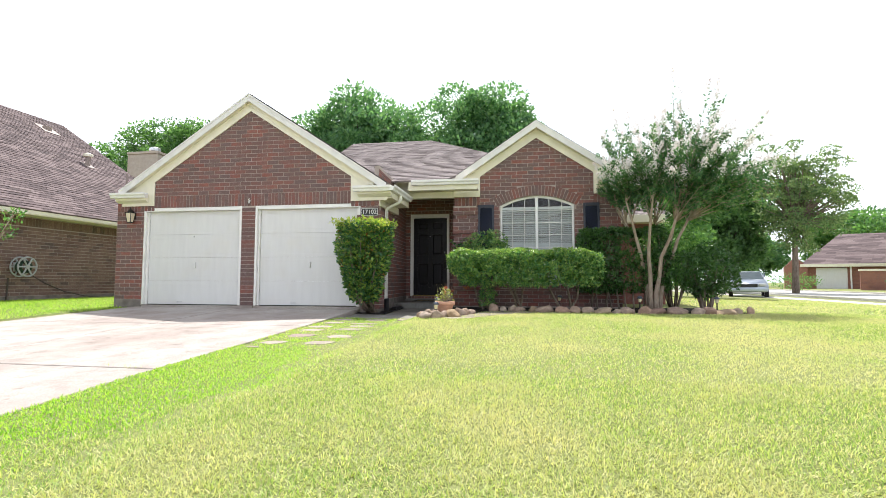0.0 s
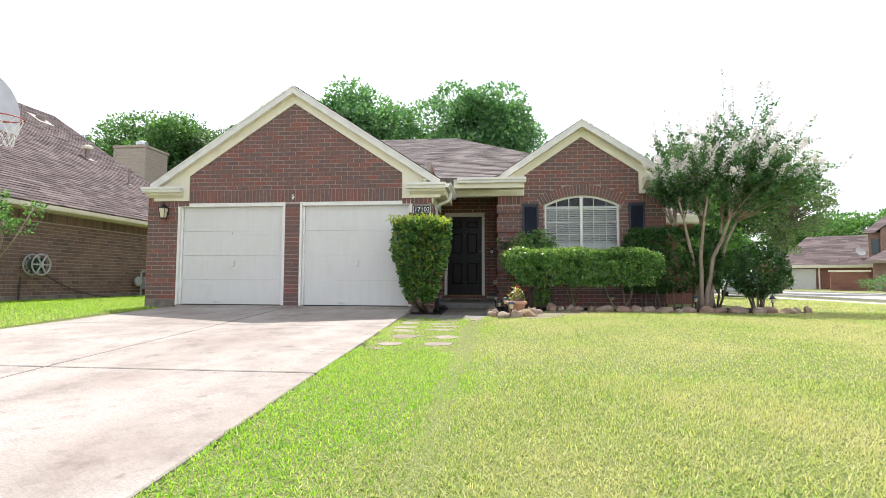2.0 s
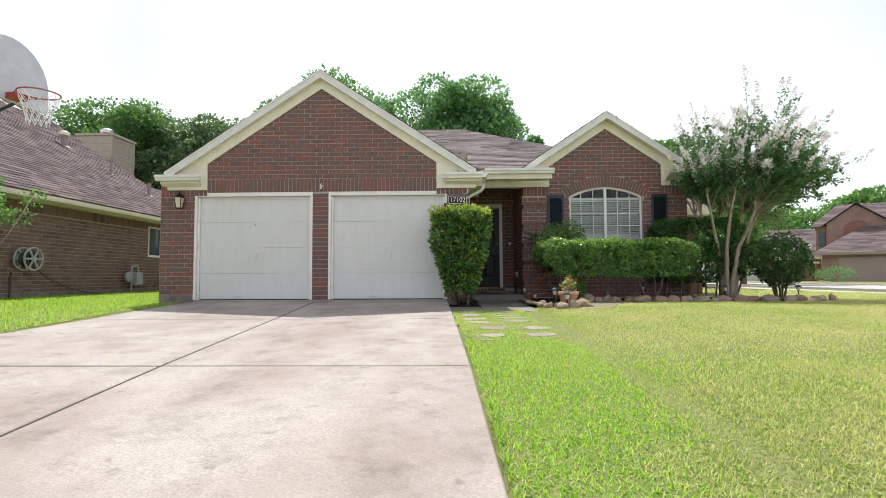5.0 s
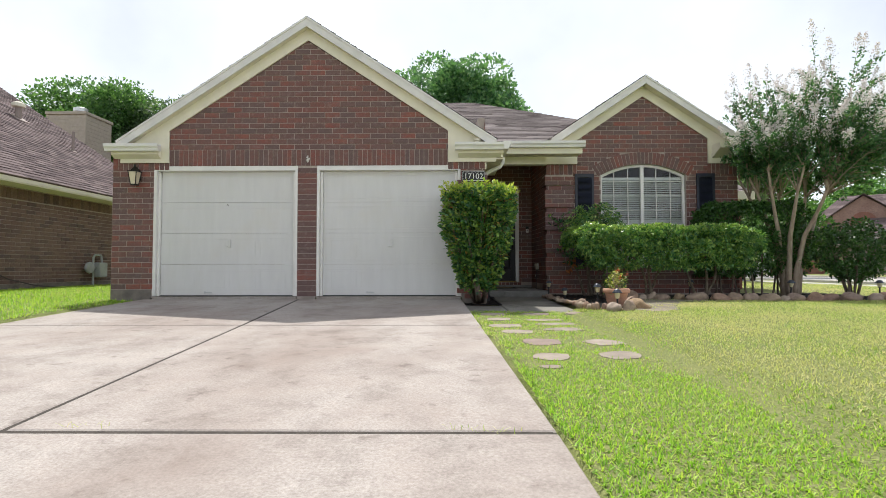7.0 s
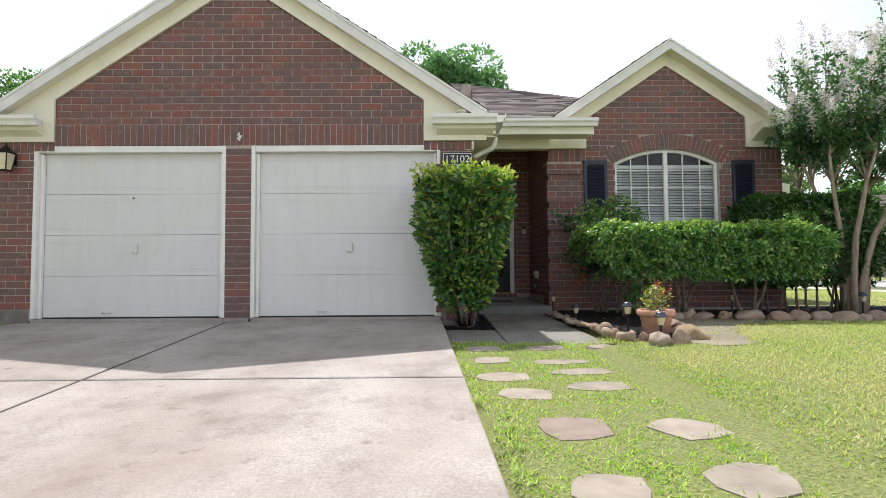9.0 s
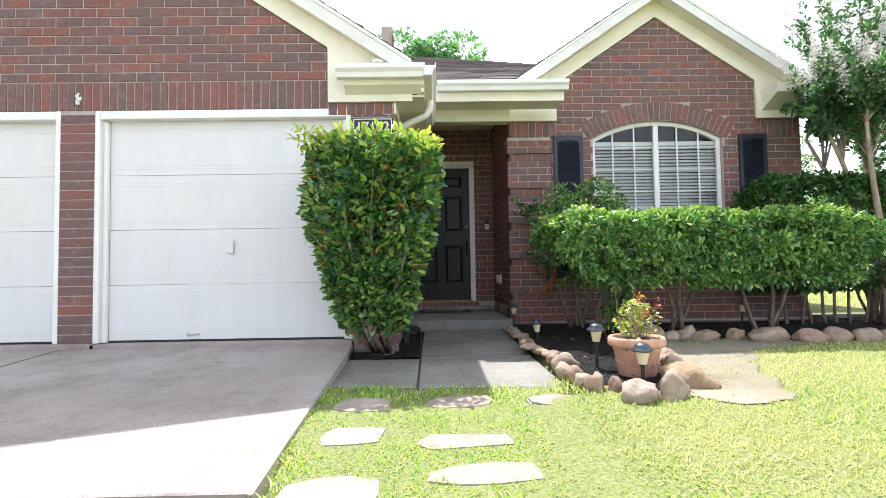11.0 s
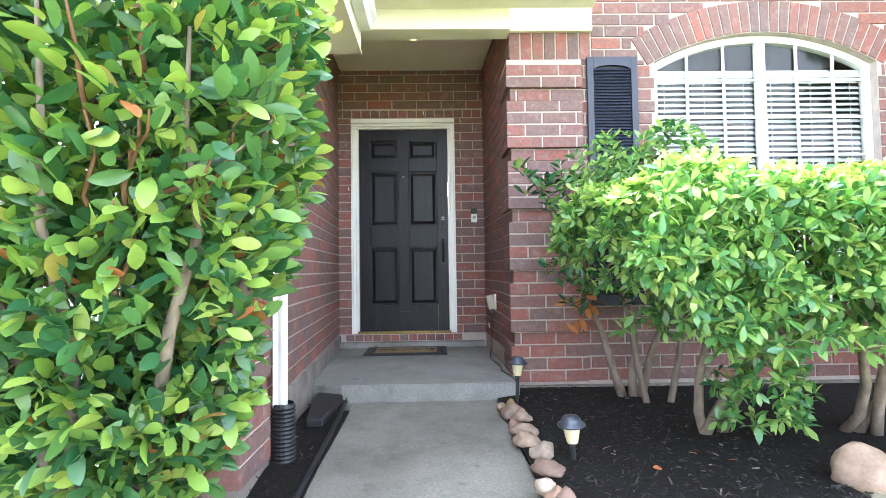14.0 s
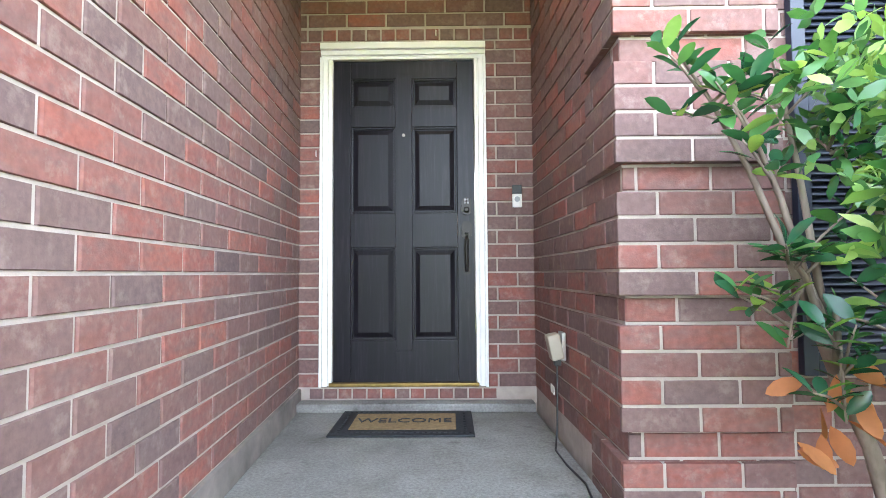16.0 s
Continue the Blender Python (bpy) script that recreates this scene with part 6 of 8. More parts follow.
part("bumper", boxes((-0.86, 0.86, -2.40, -2.25, 0.32, 0.52), bevel=0.05), M_CAR, car)

# ---- planting ----


def leaf_mat(name, stops, island=True, rough=0.32, glow=0.3, through_tint=(1.4, 1.5, 0.8)):
    k = Mat(name, rough, 0, 0.6)
    c = k.ramp(k.rand(island), stops)
    c = k.mix(0.35, c, k.ramp(k.noise(30, 3), [(0.3, (0.7, 0.7, 0.7)), (0.7, (1.25, 1.25, 1.25))]), "MULTIPLY")
    k.color(c)
    nt = k.t
    tr, mx = nt.nodes.new("ShaderNodeBsdfTranslucent"), nt.nodes.new("ShaderNodeMixShader")
    bright = k.mix(1.0, c, through_tint, "MULTIPLY")
    nt.links.new(bright, tr.inputs["Color"])
    mx.inputs[0].default_value = glow
    nt.links.new(k.b.outputs[0], mx.inputs[1])
    nt.links.new(tr.outputs[0], mx.inputs[2])
    nt.links.new(mx.outputs[0], nt.nodes["Material Output"].inputs[0])
    return k.m


PHOT = [(0, (0.03, 0.10, 0.045)), (0.35, (0.07, 0.175, 0.055)), (0.62, (0.135, 0.255, 0.06)), (0.82, (0.25, 0.38, 0.075)), (0.97, (0.33, 0.41, 0.09)), (1, (0.34, 0.12, 0.04))]
PITT = [(0, (0.04, 0.135, 0.05)), (0.4, (0.115, 0.25, 0.07)), (0.75, (0.225, 0.37, 0.095)), (1, (0.40, 0.50, 0.15))]
# hedge leaf again, brightened as if by sun, for the clipped top
PITT_SUNLIT = [(0, (0.16, 0.29, 0.055)), (0.5, (0.26, 0.39, 0.085)), (1, (0.40, 0.50, 0.15))]
M_PHOT, M_PHOT1 = leaf_mat("photinia leaf", PHOT), leaf_mat("photinia leaf single", PHOT, False)
DEEP = [(0, (0.018, 0.07, 0.038)), (0.5, (0.042, 0.135, 0.058)), (0.86, (0.10, 0.23, 0.065)), (1, (0.32, 0.44, 0.09))]
M_DEEP, M_DEEP1 = leaf_mat("deep green glossy leaf", DEEP, True, 0.25), leaf_mat("deep green glossy leaf single", DEEP, False, 0.25)
M_YOUNG = leaf_mat("young yellow-green leaf", [(0, (0.26, 0.40, 0.05)), (0.5, (0.42, 0.50, 0.08)), (1, (0.55, 0.56, 0.13))])
M_PITT_SUNLIT = leaf_mat("sunlit hedge leaf", PITT_SUNLIT)
M_PITT, M_PITT1 = leaf_mat("glossy hedge leaf", PITT), leaf_mat("glossy hedge leaf single", PITT, False)
M_DARKLEAF = leaf_mat("dark shrub leaf", [(0, (0.025, 0.075, 0.018)), (0.5, (0.045, 0.115, 0.025)), (1, (0.08, 0.17, 0.035))])
M_CRAPE = leaf_mat("crape myrtle leaf", [(0, (0.04, 0.11, 0.05)), (0.5, (0.08, 0.185, 0.08)), (1, (0.17, 0.30, 0.12))], True, 0.42, 0.45)
M_BLOOM = leaf_mat("white blossom", [(0, (0.76, 0.72, 0.70)), (0.6, (0.88, 0.86, 0.85)), (1, (0.82, 0.72, 0.68))], True, 0.8, 0.3, (0.95, 0.92, 0.88))
M_OAK = leaf_mat("broad tree leaf", [(0, (0.065, 0.15, 0.08)), (0.5, (0.12, 0.245, 0.12)), (1, (0.20, 0.335, 0.165))], True, 0.5, 0.5)
M_PINE = leaf_mat("pine needles", [(0, (0.09, 0.155, 0.075)), (0.5, (0.16, 0.235, 0.11)), (1, (0.26, 0.33, 0.16))], True, 0.6, 0.5)
M_LIGHTTREE = leaf_mat("light tree leaf", [(0, (0.06, 0.15, 0.05)), (0.5, (0.11, 0.23, 0.075)), (1, (0.19, 0.33, 0.10))], True, 0.5, 0.5)
M_MIDTREE = leaf_mat("mid green tree leaf", [(0, (0.05, 0.115, 0.04)), (0.5, (0.095, 0.195, 0.07)), (1, (0.17, 0.295, 0.11))], True, 0.5, 0.5)
M_GREYTREE = leaf_mat("grey-green tree leaf", [(0, (0.05, 0.09, 0.05)), (0.5, (0.10, 0.16, 0.095)), (1, (0.175, 0.24, 0.15))], True, 0.5, 0.5)
M_DEAD = leaf_mat("dead orange leaf", [(0, (0.35, 0.10, 0.03)), (1, (0.45, 0.18, 0.06))], True, 0.7)


def bark_mat(name, a, b):
    k = Mat(name, 0.9, 0, 0.25)
    n = k.noise(18, 7, (1, 1, 0.35))
    return k.color(k.ramp(n, [(0.3, a), (0.7, b)])).bump(n, 0.6, 0.01).m


M_BARK = bark_mat("grey-brown bark", (0.12, 0.09, 0.07), (0.30, 0.24, 0.19))
M_PALEBARK = bark_mat("smooth pale bark", (0.26, 0.19, 0.14), (0.44, 0.36, 0.28))
M_STEMBARK = bark_mat("tan stem bark", (0.13, 0.10, 0.075), (0.31, 0.25, 0.19))
M_DARKBARK = bark_mat("dark bark", (0.04, 0.03, 0.025), (0.10, 0.08, 0.065))

OVATE = np.array([(0, 0, 0), (0.13, 0.2, 0.03), (0.21, 0.45, 0.05), (0.20, 0.7, 0.035), (0.11, 0.9, -0.03), (0, 1.0, -0.08), (-0.11, 0.9, -0.03), (-0.20, 0.7, 0.035), (-0.21, 0.45, 0.05), (-0.13, 0.2, 0.03), (0, 0.35, -0.005), (0, 0.7, -0.02)])
OVATE_F = [(0, 1, 10), (1, 2, 10), (2, 11, 10), (2, 3, 11), (3, 4, 11), (4, 5, 11), (5, 6, 11), (6, 7, 11), (7, 8, 11), (8, 10, 11), (8, 9, 10), (9, 0, 10)]
LEAF6 = np.array([(0, 0, 0), (0.16, 0.3, 0.03), (0.19, 0.66, 0.03), (0, 1.0, -0.07), (-0.19, 0.66, 0.03), (-0.16, 0.3, 0.03)])
LEAF6_F = [(0, 1, 5), (1, 2, 5), (2, 4, 5), (2, 3, 4)]
OBOVATE = OVATE * np.array((0.80, 1.0, 1.0)) + np.array([(0, 0, 0)] + [(0, 0.08, 0)] * 11)
DIAMOND = np.array([(0, 0, 0), (0.32, 0.5, 0.06), (0, 1.0, 0), (-0.32, 0.5, 0.06)])
DIAMOND_F = [(0, 1, 2), (0, 2, 3)]


def leaf_frames(pos, out, droop, rng, roll=0.9):
    """Axes for leaves at pos that grow along out, with their faces turned to the light."""
    n = len(pos)
    d = out + rng.normal(0, droop, (n, 3))
    d /= np.linalg.norm(d, axis=1)[:, None]
    up = np.tile((0.0, 0.0, 1.0), (n, 1)) + rng.normal(0, roll, (n, 3))
    s = np.cross(d, up)
    s /= np.linalg.norm(s, axis=1)[:, None] + 1e-9
    return s, d, np.cross(s, d)


def leaf_arrays(pos, s, d, u, size, shape):
    v = pos[:, None, :] + size[:, None, None] * (shape[None, :, 0:1] * s[:, None, :] + shape[None, :, 1:2] * d[:, None, :] + shape[None, :, 2:3] * u[:, None, :])
    return v.reshape(-1, 3)


def leaf_mesh(name, pos, out, size, mat, parent, rng, shape=OVATE, tris=OVATE_F, droop=0.5, roll=0.9, kind="stuff", label=""):
    s, d, u = leaf_frames(pos, out, droop, rng, roll)
    v = leaf_arrays(pos, s, d, u, size, shape)
    n, k = len(pos), len(shape)
    f = (np.array(tris)[None, :, :] + (np.arange(n) * k)[:, None, None]).reshape(-1, 3)
    me = bpy.data.meshes.new(name)
    me.vertices.add(len(v))
    me.vertices.foreach_set("co", v.astype(np.float32).ravel())
    me.loops.add(len(f) * 3)
    me.loops.foreach_set("vertex_index", f.astype(np.int32).ravel())
    me.polygons.add(len(f))
    me.polygons.foreach_set("loop_start", np.arange(0, len(f) * 3, 3, dtype=np.int32))
    me.update(calc_edges=True)
    me.validate()
    me.materials.append(mat)
    me.shade_smooth()
    ob = new(name, me)
    ob.parent = parent
    return tagged(ob, label, kind=kind)


def leaf_parts(pos, out, size, mat, parent, rng, shape=OVATE, tris=OVATE_F, droop=0.4, roll=0.8):
    me = bpy.data.meshes.new("leaf")
    me.from_pydata([tuple(p) for p in shape], [], tris)
    me.materials.append(mat)
    me.shade_smooth()
    s, d, u = leaf_frames(pos, out, droop, rng, roll)
    for i in range(len(pos)):
        ob = new("leaf", me)
        ob.parent = parent
        k = float(size[i])
        ob.matrix_basis = Matrix(((s[i][0] * k, d[i][0] * k, u[i][0] * k, pos[i][0]), (s[i][1] * k, d[i][1] * k, u[i][1] * k, pos[i][1]), (s[i][2] * k, d[i][2] * k, u[i][2] * k, pos[i][2]), (0, 0, 0, 1)))


def whorls(pos, out, rng, petals=8):
    """Each point becomes a rosette: leaves that fan out from a stem tip."""
    n = len(pos)
    a = rng.normal(0, 1, (n, 3))
    a = np.cross(out, a)
    a /= np.linalg.norm(a, axis=1)[:, None] + 1e-9
    b = np.cross(out, a)
    ps, os_ = [], []
    for k in range(petals):
        t = 2 * math.pi * k / petals + rng.uniform(-0.25, 0.25, n)
        lift = rng.uniform(0.15, 0.7, n)
        o = np.cos(t)[:, None] * a + np.sin(t)[:, None] * b + lift[:, None] * out
        o /= np.linalg.norm(o, axis=1)[:, None]
        ps.append(pos + o * 0.006)
        os_.append(o)
    return np.concatenate(ps), np.concatenate(os_)


def unit(v):
    return v / (np.linalg.norm(v, axis=1)[:, None] + 1e-9)


def rough(p, scale, amp, seed):
    return np.array([amp * noise.noise(Vector(q) * scale + Vector((seed, seed * 2, 0))) for q in p])


# tall clipped photinia by the garage
rng = np.random.default_rng(4)
phot = thing("photinia_shrub", "tall clipped photinia shrub, wider at the top, with bright young leaves", "shrub", at=(-3.07, 10.47, 0.16))
def photinia_shell(n, depth):
    """Points in the outer skin of a clipped block that widens upwards."""
    z = rng.uniform(0.02, 1, n) ** 0.85
    th = rng.uniform(0, 2 * math.pi, n)
    half = 0.21 + 0.35 * np.clip(z / 0.66, 0, 1) ** 0.85
    q = 1 / np.maximum(np.abs(np.cos(th)), np.abs(np.sin(th))) ** 0.26
    r = half * q * (1 - depth * rng.uniform(0, 1, n) ** 1.6)
    p = np.stack((r * np.cos(th), r * np.sin(th) * 0.80, 0.20 + 1.70 * z), 1)
    out = np.stack((np.cos(th), np.sin(th), np.full(n, 0.35)), 1)
    p[:, :] += unit(out) * rough(p, 3.2, 0.07, 3)[:, None]
    return p, unit(out)
p, o = photinia_shell(8600, 0.45)
gap = rough(p, 6.5, 1.0, 21) > -0.12
p, o = p[gap], o[gap]
leaf_mesh("foliage", p, o, rng.uniform(0.062, 0.105, len(p)), M_PHOT, phot, rng, droop=0.85, roll=1.2)
p, o = photinia_shell(2600, 0.2)
p[:, :2] *= rng.uniform(0.25, 0.72, len(p))[:, None]
leaf_mesh("inner_foliage", p, o, rng.uniform(0.07, 0.11, len(p)), M_PHOT, phot, rng)
tp = np.stack((rng.uniform(-0.58, 0.58, 900), rng.uniform(-0.44, 0.44, 900), np.full(900, 1.91)), 1)
tp[:, 2] += rough(tp, 3.0, 0.09, 8) + rng.uniform(-0.07, 0.06, 900)
leaf_mesh("young_foliage", tp, unit(np.stack((rng.normal(0, 0.9, 900), rng.normal(0, 0.9, 900), np.ones(900)), 1)), rng.uniform(0.05, 0.085, 900), M_YOUNG, phot, rng, label="bright yellow-green young leaves")
p, o = photinia_shell(1500, 0.03)
keep = (o[:, 0] * 0.45 - o[:, 1] > 0.25)
p, o = p[keep][:300], o[keep][:300]
leaf_parts(p, o, rng.uniform(0.07, 0.105, len(p)), M_PHOT1, phot, rng)
p, o = photinia_shell(60, 0.2)
leaf_mesh("dead_leaves", p, o, rng.uniform(0.06, 0.09, 60), M_DEAD, phot, rng, label="a few dead orange leaves")
for i in range(9):
    a = 2 * math.pi * i / 9
    bm = bmesh.new()
    x, y = 0.07 * math.cos(a), 0.06 * math.sin(a)
    pts = [(x + 0.04, y + 0.36, 0)]
    for k in range(1, 7):
        z = k * 0.265
        sp = 0.10 + 0.36 * min(1, z / 1.1)
        pts.append((sp * math.cos(a) * (0.7 + 0.05 * k) + random.uniform(-0.05, 0.05), 0.8 * sp * math.sin(a) + random.uniform(-0.05, 0.05), z))
    tube(bm, pts, [0.028, 0.024, 0.02, 0.017, 0.013, 0.009, 0.005], 7)
    part("stem", bm, M_BARK, phot, "", True)
M_REDTWIG = bark_mat("reddish young twig", (0.14, 0.065, 0.04), (0.30, 0.16, 0.09))
tw = random.Random(44)
for i in range(90):
    a, z = tw.uniform(0, 2 * math.pi), tw.uniform(0.45, 1.7)
    h = 0.21 + 0.35 * min(1, z / 1.25)
    c = Vector((0.55 * h * math.cos(a), 0.45 * h * math.sin(a), z))
    e = Vector((h * math.cos(a) * 1.0, 0.8 * h * math.sin(a), z + tw.uniform(0.12, 0.30)))
    bm = bmesh.new()
    kink = Vector((tw.uniform(-0.03, 0.03), tw.uniform(-0.03, 0.03), 0))
    tube(bm, [c, c.lerp(e, 0.35) + kink, c.lerp(e, 0.7) - kink * 0.5, e], [0.008, 0.007, 0.005, 0.003], 5)
    part("twig", bm, M_REDTWIG if i % 3 else M_BARK, phot, "", True)
bm = bmesh.new()
lathe(bm, [(0.12, -0.05), (0.10, 0.05), (0.05, 0.10), (0, 0.11)], 12, (0.04, 0.38, 0))
part("stump", bm, M_BARK, phot, "", True)
phot.scale = (1.03, 1.03, 0.985)


def block_points(n, cx, cy, hx, hy, z0, z1, seed, depth=0.12, top=0.32):
    """Points in the skin of a clipped rounded block, and the way out of it."""
    pts, outs = [], []
    face = rng.uniform(0, 1, n)
    u, v = rng.uniform(-1, 1, n), rng.uniform(-1, 1, n)
    ft, ff, fs = top, top + 0.42, top + 0.56
    p, o = np.zeros((n, 3)), np.zeros((n, 3))
    m = face < ft
    p[m], o[m] = np.stack((u[m] * hx, v[m] * hy, np.ones(m.sum())), 1), (0, 0, 1)
    m = (face >= ft) & (face < ff)
    p[m], o[m] = np.stack((u[m] * hx, -hy * np.ones(m.sum()), v[m]), 1), (0, -1, 0.1)
    m = (face >= ff) & (face < fs)
    p[m], o[m] = np.stack((-hx * np.ones(m.sum()), u[m] * hy, v[m]), 1), (-1, 0, 0.1)
    m = face >= fs
    sgn = np.where(u[m] > 0, 1.0, 1.0)
    p[m], o[m] = np.stack((np.where(v[m] > 0.2, hx * sgn, u[m] * hx), np.where(v[m] > 0.2, u[m] * hy, hy), np.where(v[m] > 0.2, (v[m] - 0.6) * 2.4, v[m] * 2 - 0.4)), 1), (0.5, 0.5, 0.1)
    p[:, 2] = z0 + (np.clip(p[:, 2], -1, 1) * 0.5 + 0.5) * (z1 - z0)
    # rounded shoulders
    ex, ey, ez = np.abs(p[:, 0]) / hx, np.abs(p[:, 1]) / hy, (p[:, 2] - z0) / (z1 - z0)
    p[:, 2] -= 0.09 * np.clip((ex - 0.85) / 0.15, 0, 1) * (ez > 0.6) + 0.07 * np.clip((ey - 0.75) / 0.25, 0, 1) * (ez > 0.6)
    tuck = np.clip(0.35 - ez, 0, 1)
    p[:, 1] *= 1 - 0.5 * tuck
    p[:, 0] *= 1 - 0.05 * tuck
    p += unit(o) * rough(p, 2.6, 0.09, seed)[:, None] - unit(o) * (depth * rng.uniform(0, 1, n) ** 1.4)[:, None]
    p[:, 0] += cx
    p[:, 1] += cy
    return p, unit(o + rng.normal(0, 0.3, (n, 3)))


def crooked(bm, base, top, r0, r1, bend, seed, n=8):
    rnd = random.Random(seed)
    a, b = Vector(base), Vector(top)
    pts, rad = [], []
    side = Vector((rnd.uniform(-1, 1), rnd.uniform(-1, 1), 0)) * bend
    for i in range(6):
        t = i / 5
        pts.append(a.lerp(b, t) + side * math.sin(math.pi * t) + Vector((rnd.uniform(-1, 1), rnd.uniform(-1, 1), 0)) * bend * 0.25)
        rad.append(r0 + (r1 - r0) * t)
    tube(bm, pts, rad, n)


# clipped hedge under the window
hedge = thing("clipped_hedge", "long clipped glossy green hedge on pale crooked stems", "hedge", at=(0, 0, 0))
p, o = block_points(3600, 0.22, 11.30, 1.59, 0.56, 0.74, 1.48, 5, 0.2)
gap = ((rough(p, 5.0, 1.0, 31) > -0.14) | (p[:, 2] > 1.36)) & (p[:, 2] > 0.74 + 0.5 * np.clip((-0.95 - p[:, 0]) / 0.5, 0, 1))
p, o = p[gap], o[gap]
wp, wo = whorls(p, o, rng, 8)
leaf_mesh("foliage", wp, wo, rng.uniform(0.05, 0.078, len(wp)), M_PITT, hedge, rng, LEAF6, LEAF6_F, 0.22, 0.5)
p, o = block_points(1000, 0.22, 11.30, 1.28, 0.36, 0.80, 1.40, 5, 0.3)
leaf_mesh("inner_foliage", *whorls(p, o, rng, 6), rng.uniform(0.06, 0.09, 6000), M_PITT, hedge, rng, LEAF6, LEAF6_F, 0.3, 0.6)
# hedge top: same leaves in a lighter colour that paints in the sunlight
p, o = block_points(900, 0.20, 11.30, 1.57, 0.54, 0.80, 1.49, 5, 0.02, 1.0)
wp, wo = whorls(p, o, rng, 6)
leaf_mesh("young_foliage", wp, wo, rng.uniform(0.04, 0.065, len(wp)), M_PITT_SUNLIT, hedge, rng, LEAF6, LEAF6_F, 0.25, 0.5, label="leaves on the clipped top with sunlight put into their colour")
p, o = block_points(420, 0.22, 11.30, 1.60, 0.60, 0.72, 1.46, 5, 0.0, 0.0)
sel = (p[:, 0] < 0.2) & (p[:, 1] < 11.4) & (p[:, 2] > 0.78 + 0.5 * np.clip((-0.95 - p[:, 0]) / 0.5, 0, 1))
wp, wo = whorls(p[sel][:37], o[sel][:37], rng, 8)
leaf_parts(wp[:296], wo[:296], rng.uniform(0.055, 0.08, 296), M_PITT1, hedge, rng, OBOVATE, OVATE_F, 0.2, 0.4)
p, o = block_points(80, -0.52, 11.32, 0.15, 0.15, 0.34, 0.78, 6, 0.15, 0.2)
wp, wo = whorls(p, o, rng, 7)
leaf_mesh("low_foliage", wp, wo, rng.uniform(0.05, 0.078, len(wp)), M_PITT, hedge, rng, LEAF6, LEAF6_F, 0.25, 0.5, label="low leafy shoots at the foot of the hedge")
seed = 11
for bx in (-0.62, 0.15, 1.20):
    for k in range(3):
        seed += 1
        bm = bmesh.new()
        crooked(bm, (bx + random.uniform(-0.12, 0.12), 11.62 + random.uniform(-0.08, 0.08), 0.12), (bx + (k - (1.5 if bx > -0.5 else 0.2)) * 0.34, 11.30 + random.uniform(-0.35, 0.2), 0.95 + random.uniform(0, 0.25)), 0.030, 0.013, 0.12, seed)
        part("stem", bm, M_STEMBARK, hedge, "", True)
for i in range(34):
    seed += 1
    bm = bmesh.new()
    x = random.uniform(-1.0, 1.6)
    crooked(bm, (x, 11.35, 0.85), (x + random.uniform(-0.3, 0.3), 11.0 + random.uniform(-0.15, 0.5), 1.38), 0.016, 0.006, 0.06, seed, 5)
    part("twig", bm, M_STEMBARK, hedge, "", True)


def loose_shrub(name, label, at, n, spread, z0, z1, mat, leaf, stems, petals=0, seed=1, bark=None, cat="shrub"):
    sh = thing(name, label, cat, at=at)
    r = np.random.default_rng(seed)
    th = r.uniform(0, 2 * math.pi, n)
    zz = r.uniform(-1, 1, n)
    k = r.uniform(0.25, 1, n) ** 0.45
    rad = np.sqrt(1 - zz ** 2) * k
    pos = np.stack((rad * np.cos(th) * spread[0], rad * np.sin(th) * spread[1], (z0 + z1) / 2 + zz * k * (z1 - z0) / 2), 1)
    out = unit(np.stack((np.cos(th) * rad, np.sin(th) * rad, zz + 0.4), 1))
    pos += out * rough(pos, 2.2, 0.22 * spread[0], seed)[:, None]
    if petals:
        pos, out = whorls(pos, out, r, petals)
    leaf_mesh("foliage", pos, out, r.uniform(leaf * 0.7, leaf * 1.2, len(pos)), mat, sh, r, LEAF6, LEAF6_F, droop=0.35)
    for i in range(stems):
        bm = bmesh.new()
        a = 2 * math.pi * i / stems
        crooked(bm, (0.06 * math.cos(a), 0.06 * math.sin(a), -0.04), (spread[0] * 0.6 * math.cos(a), spread[1] * 0.6 * math.sin(a), z0 + (z1 - z0) * 0.6), 0.024, 0.008, 0.05, seed * 31 + i, 6)
        part("stem", bm, bark or M_BARK, sh, "", True)
    return sh


# photinia at the brick corner: three crooked stems from one foot, leaves in loose sprays
corner = thing("corner_shrub", "loose glossy photinia shrub with dead orange leaves at the brick corner", "shrub", at=(-0.72, 12.44, 0.16))
sp = np.random.default_rng(9)
sr = random.Random(9)
CROWN = [(Vector((-0.16, -0.02, 0.30)), Vector((-0.33, -0.05, 0.72)), ((-0.76, -0.06, 1.66), (-0.62, -0.10, 1.50), (-0.50, -0.08, 1.66), (-0.52, -0.14, 1.04), (-0.50, -0.12, 0.80), (-0.40, -0.18, 0.62))),
         (Vector((0.02, -0.02, 0.34)), Vector((-0.06, -0.06, 0.82)), ((-0.40, -0.12, 1.36), (-0.30, -0.16, 1.12), (-0.06, -0.12, 1.58), (-0.24, -0.18, 0.78), (0.02, -0.18, 0.92), (-0.12, -0.2, 0.66))),
         (Vector((0.12, -0.02, 0.30)), Vector((0.24, -0.06, 0.74)), ((0.18, -0.14, 1.30), (0.30, -0.10, 1.55), (0.36, -0.16, 1.0), (0.22, -0.2, 0.74)))]
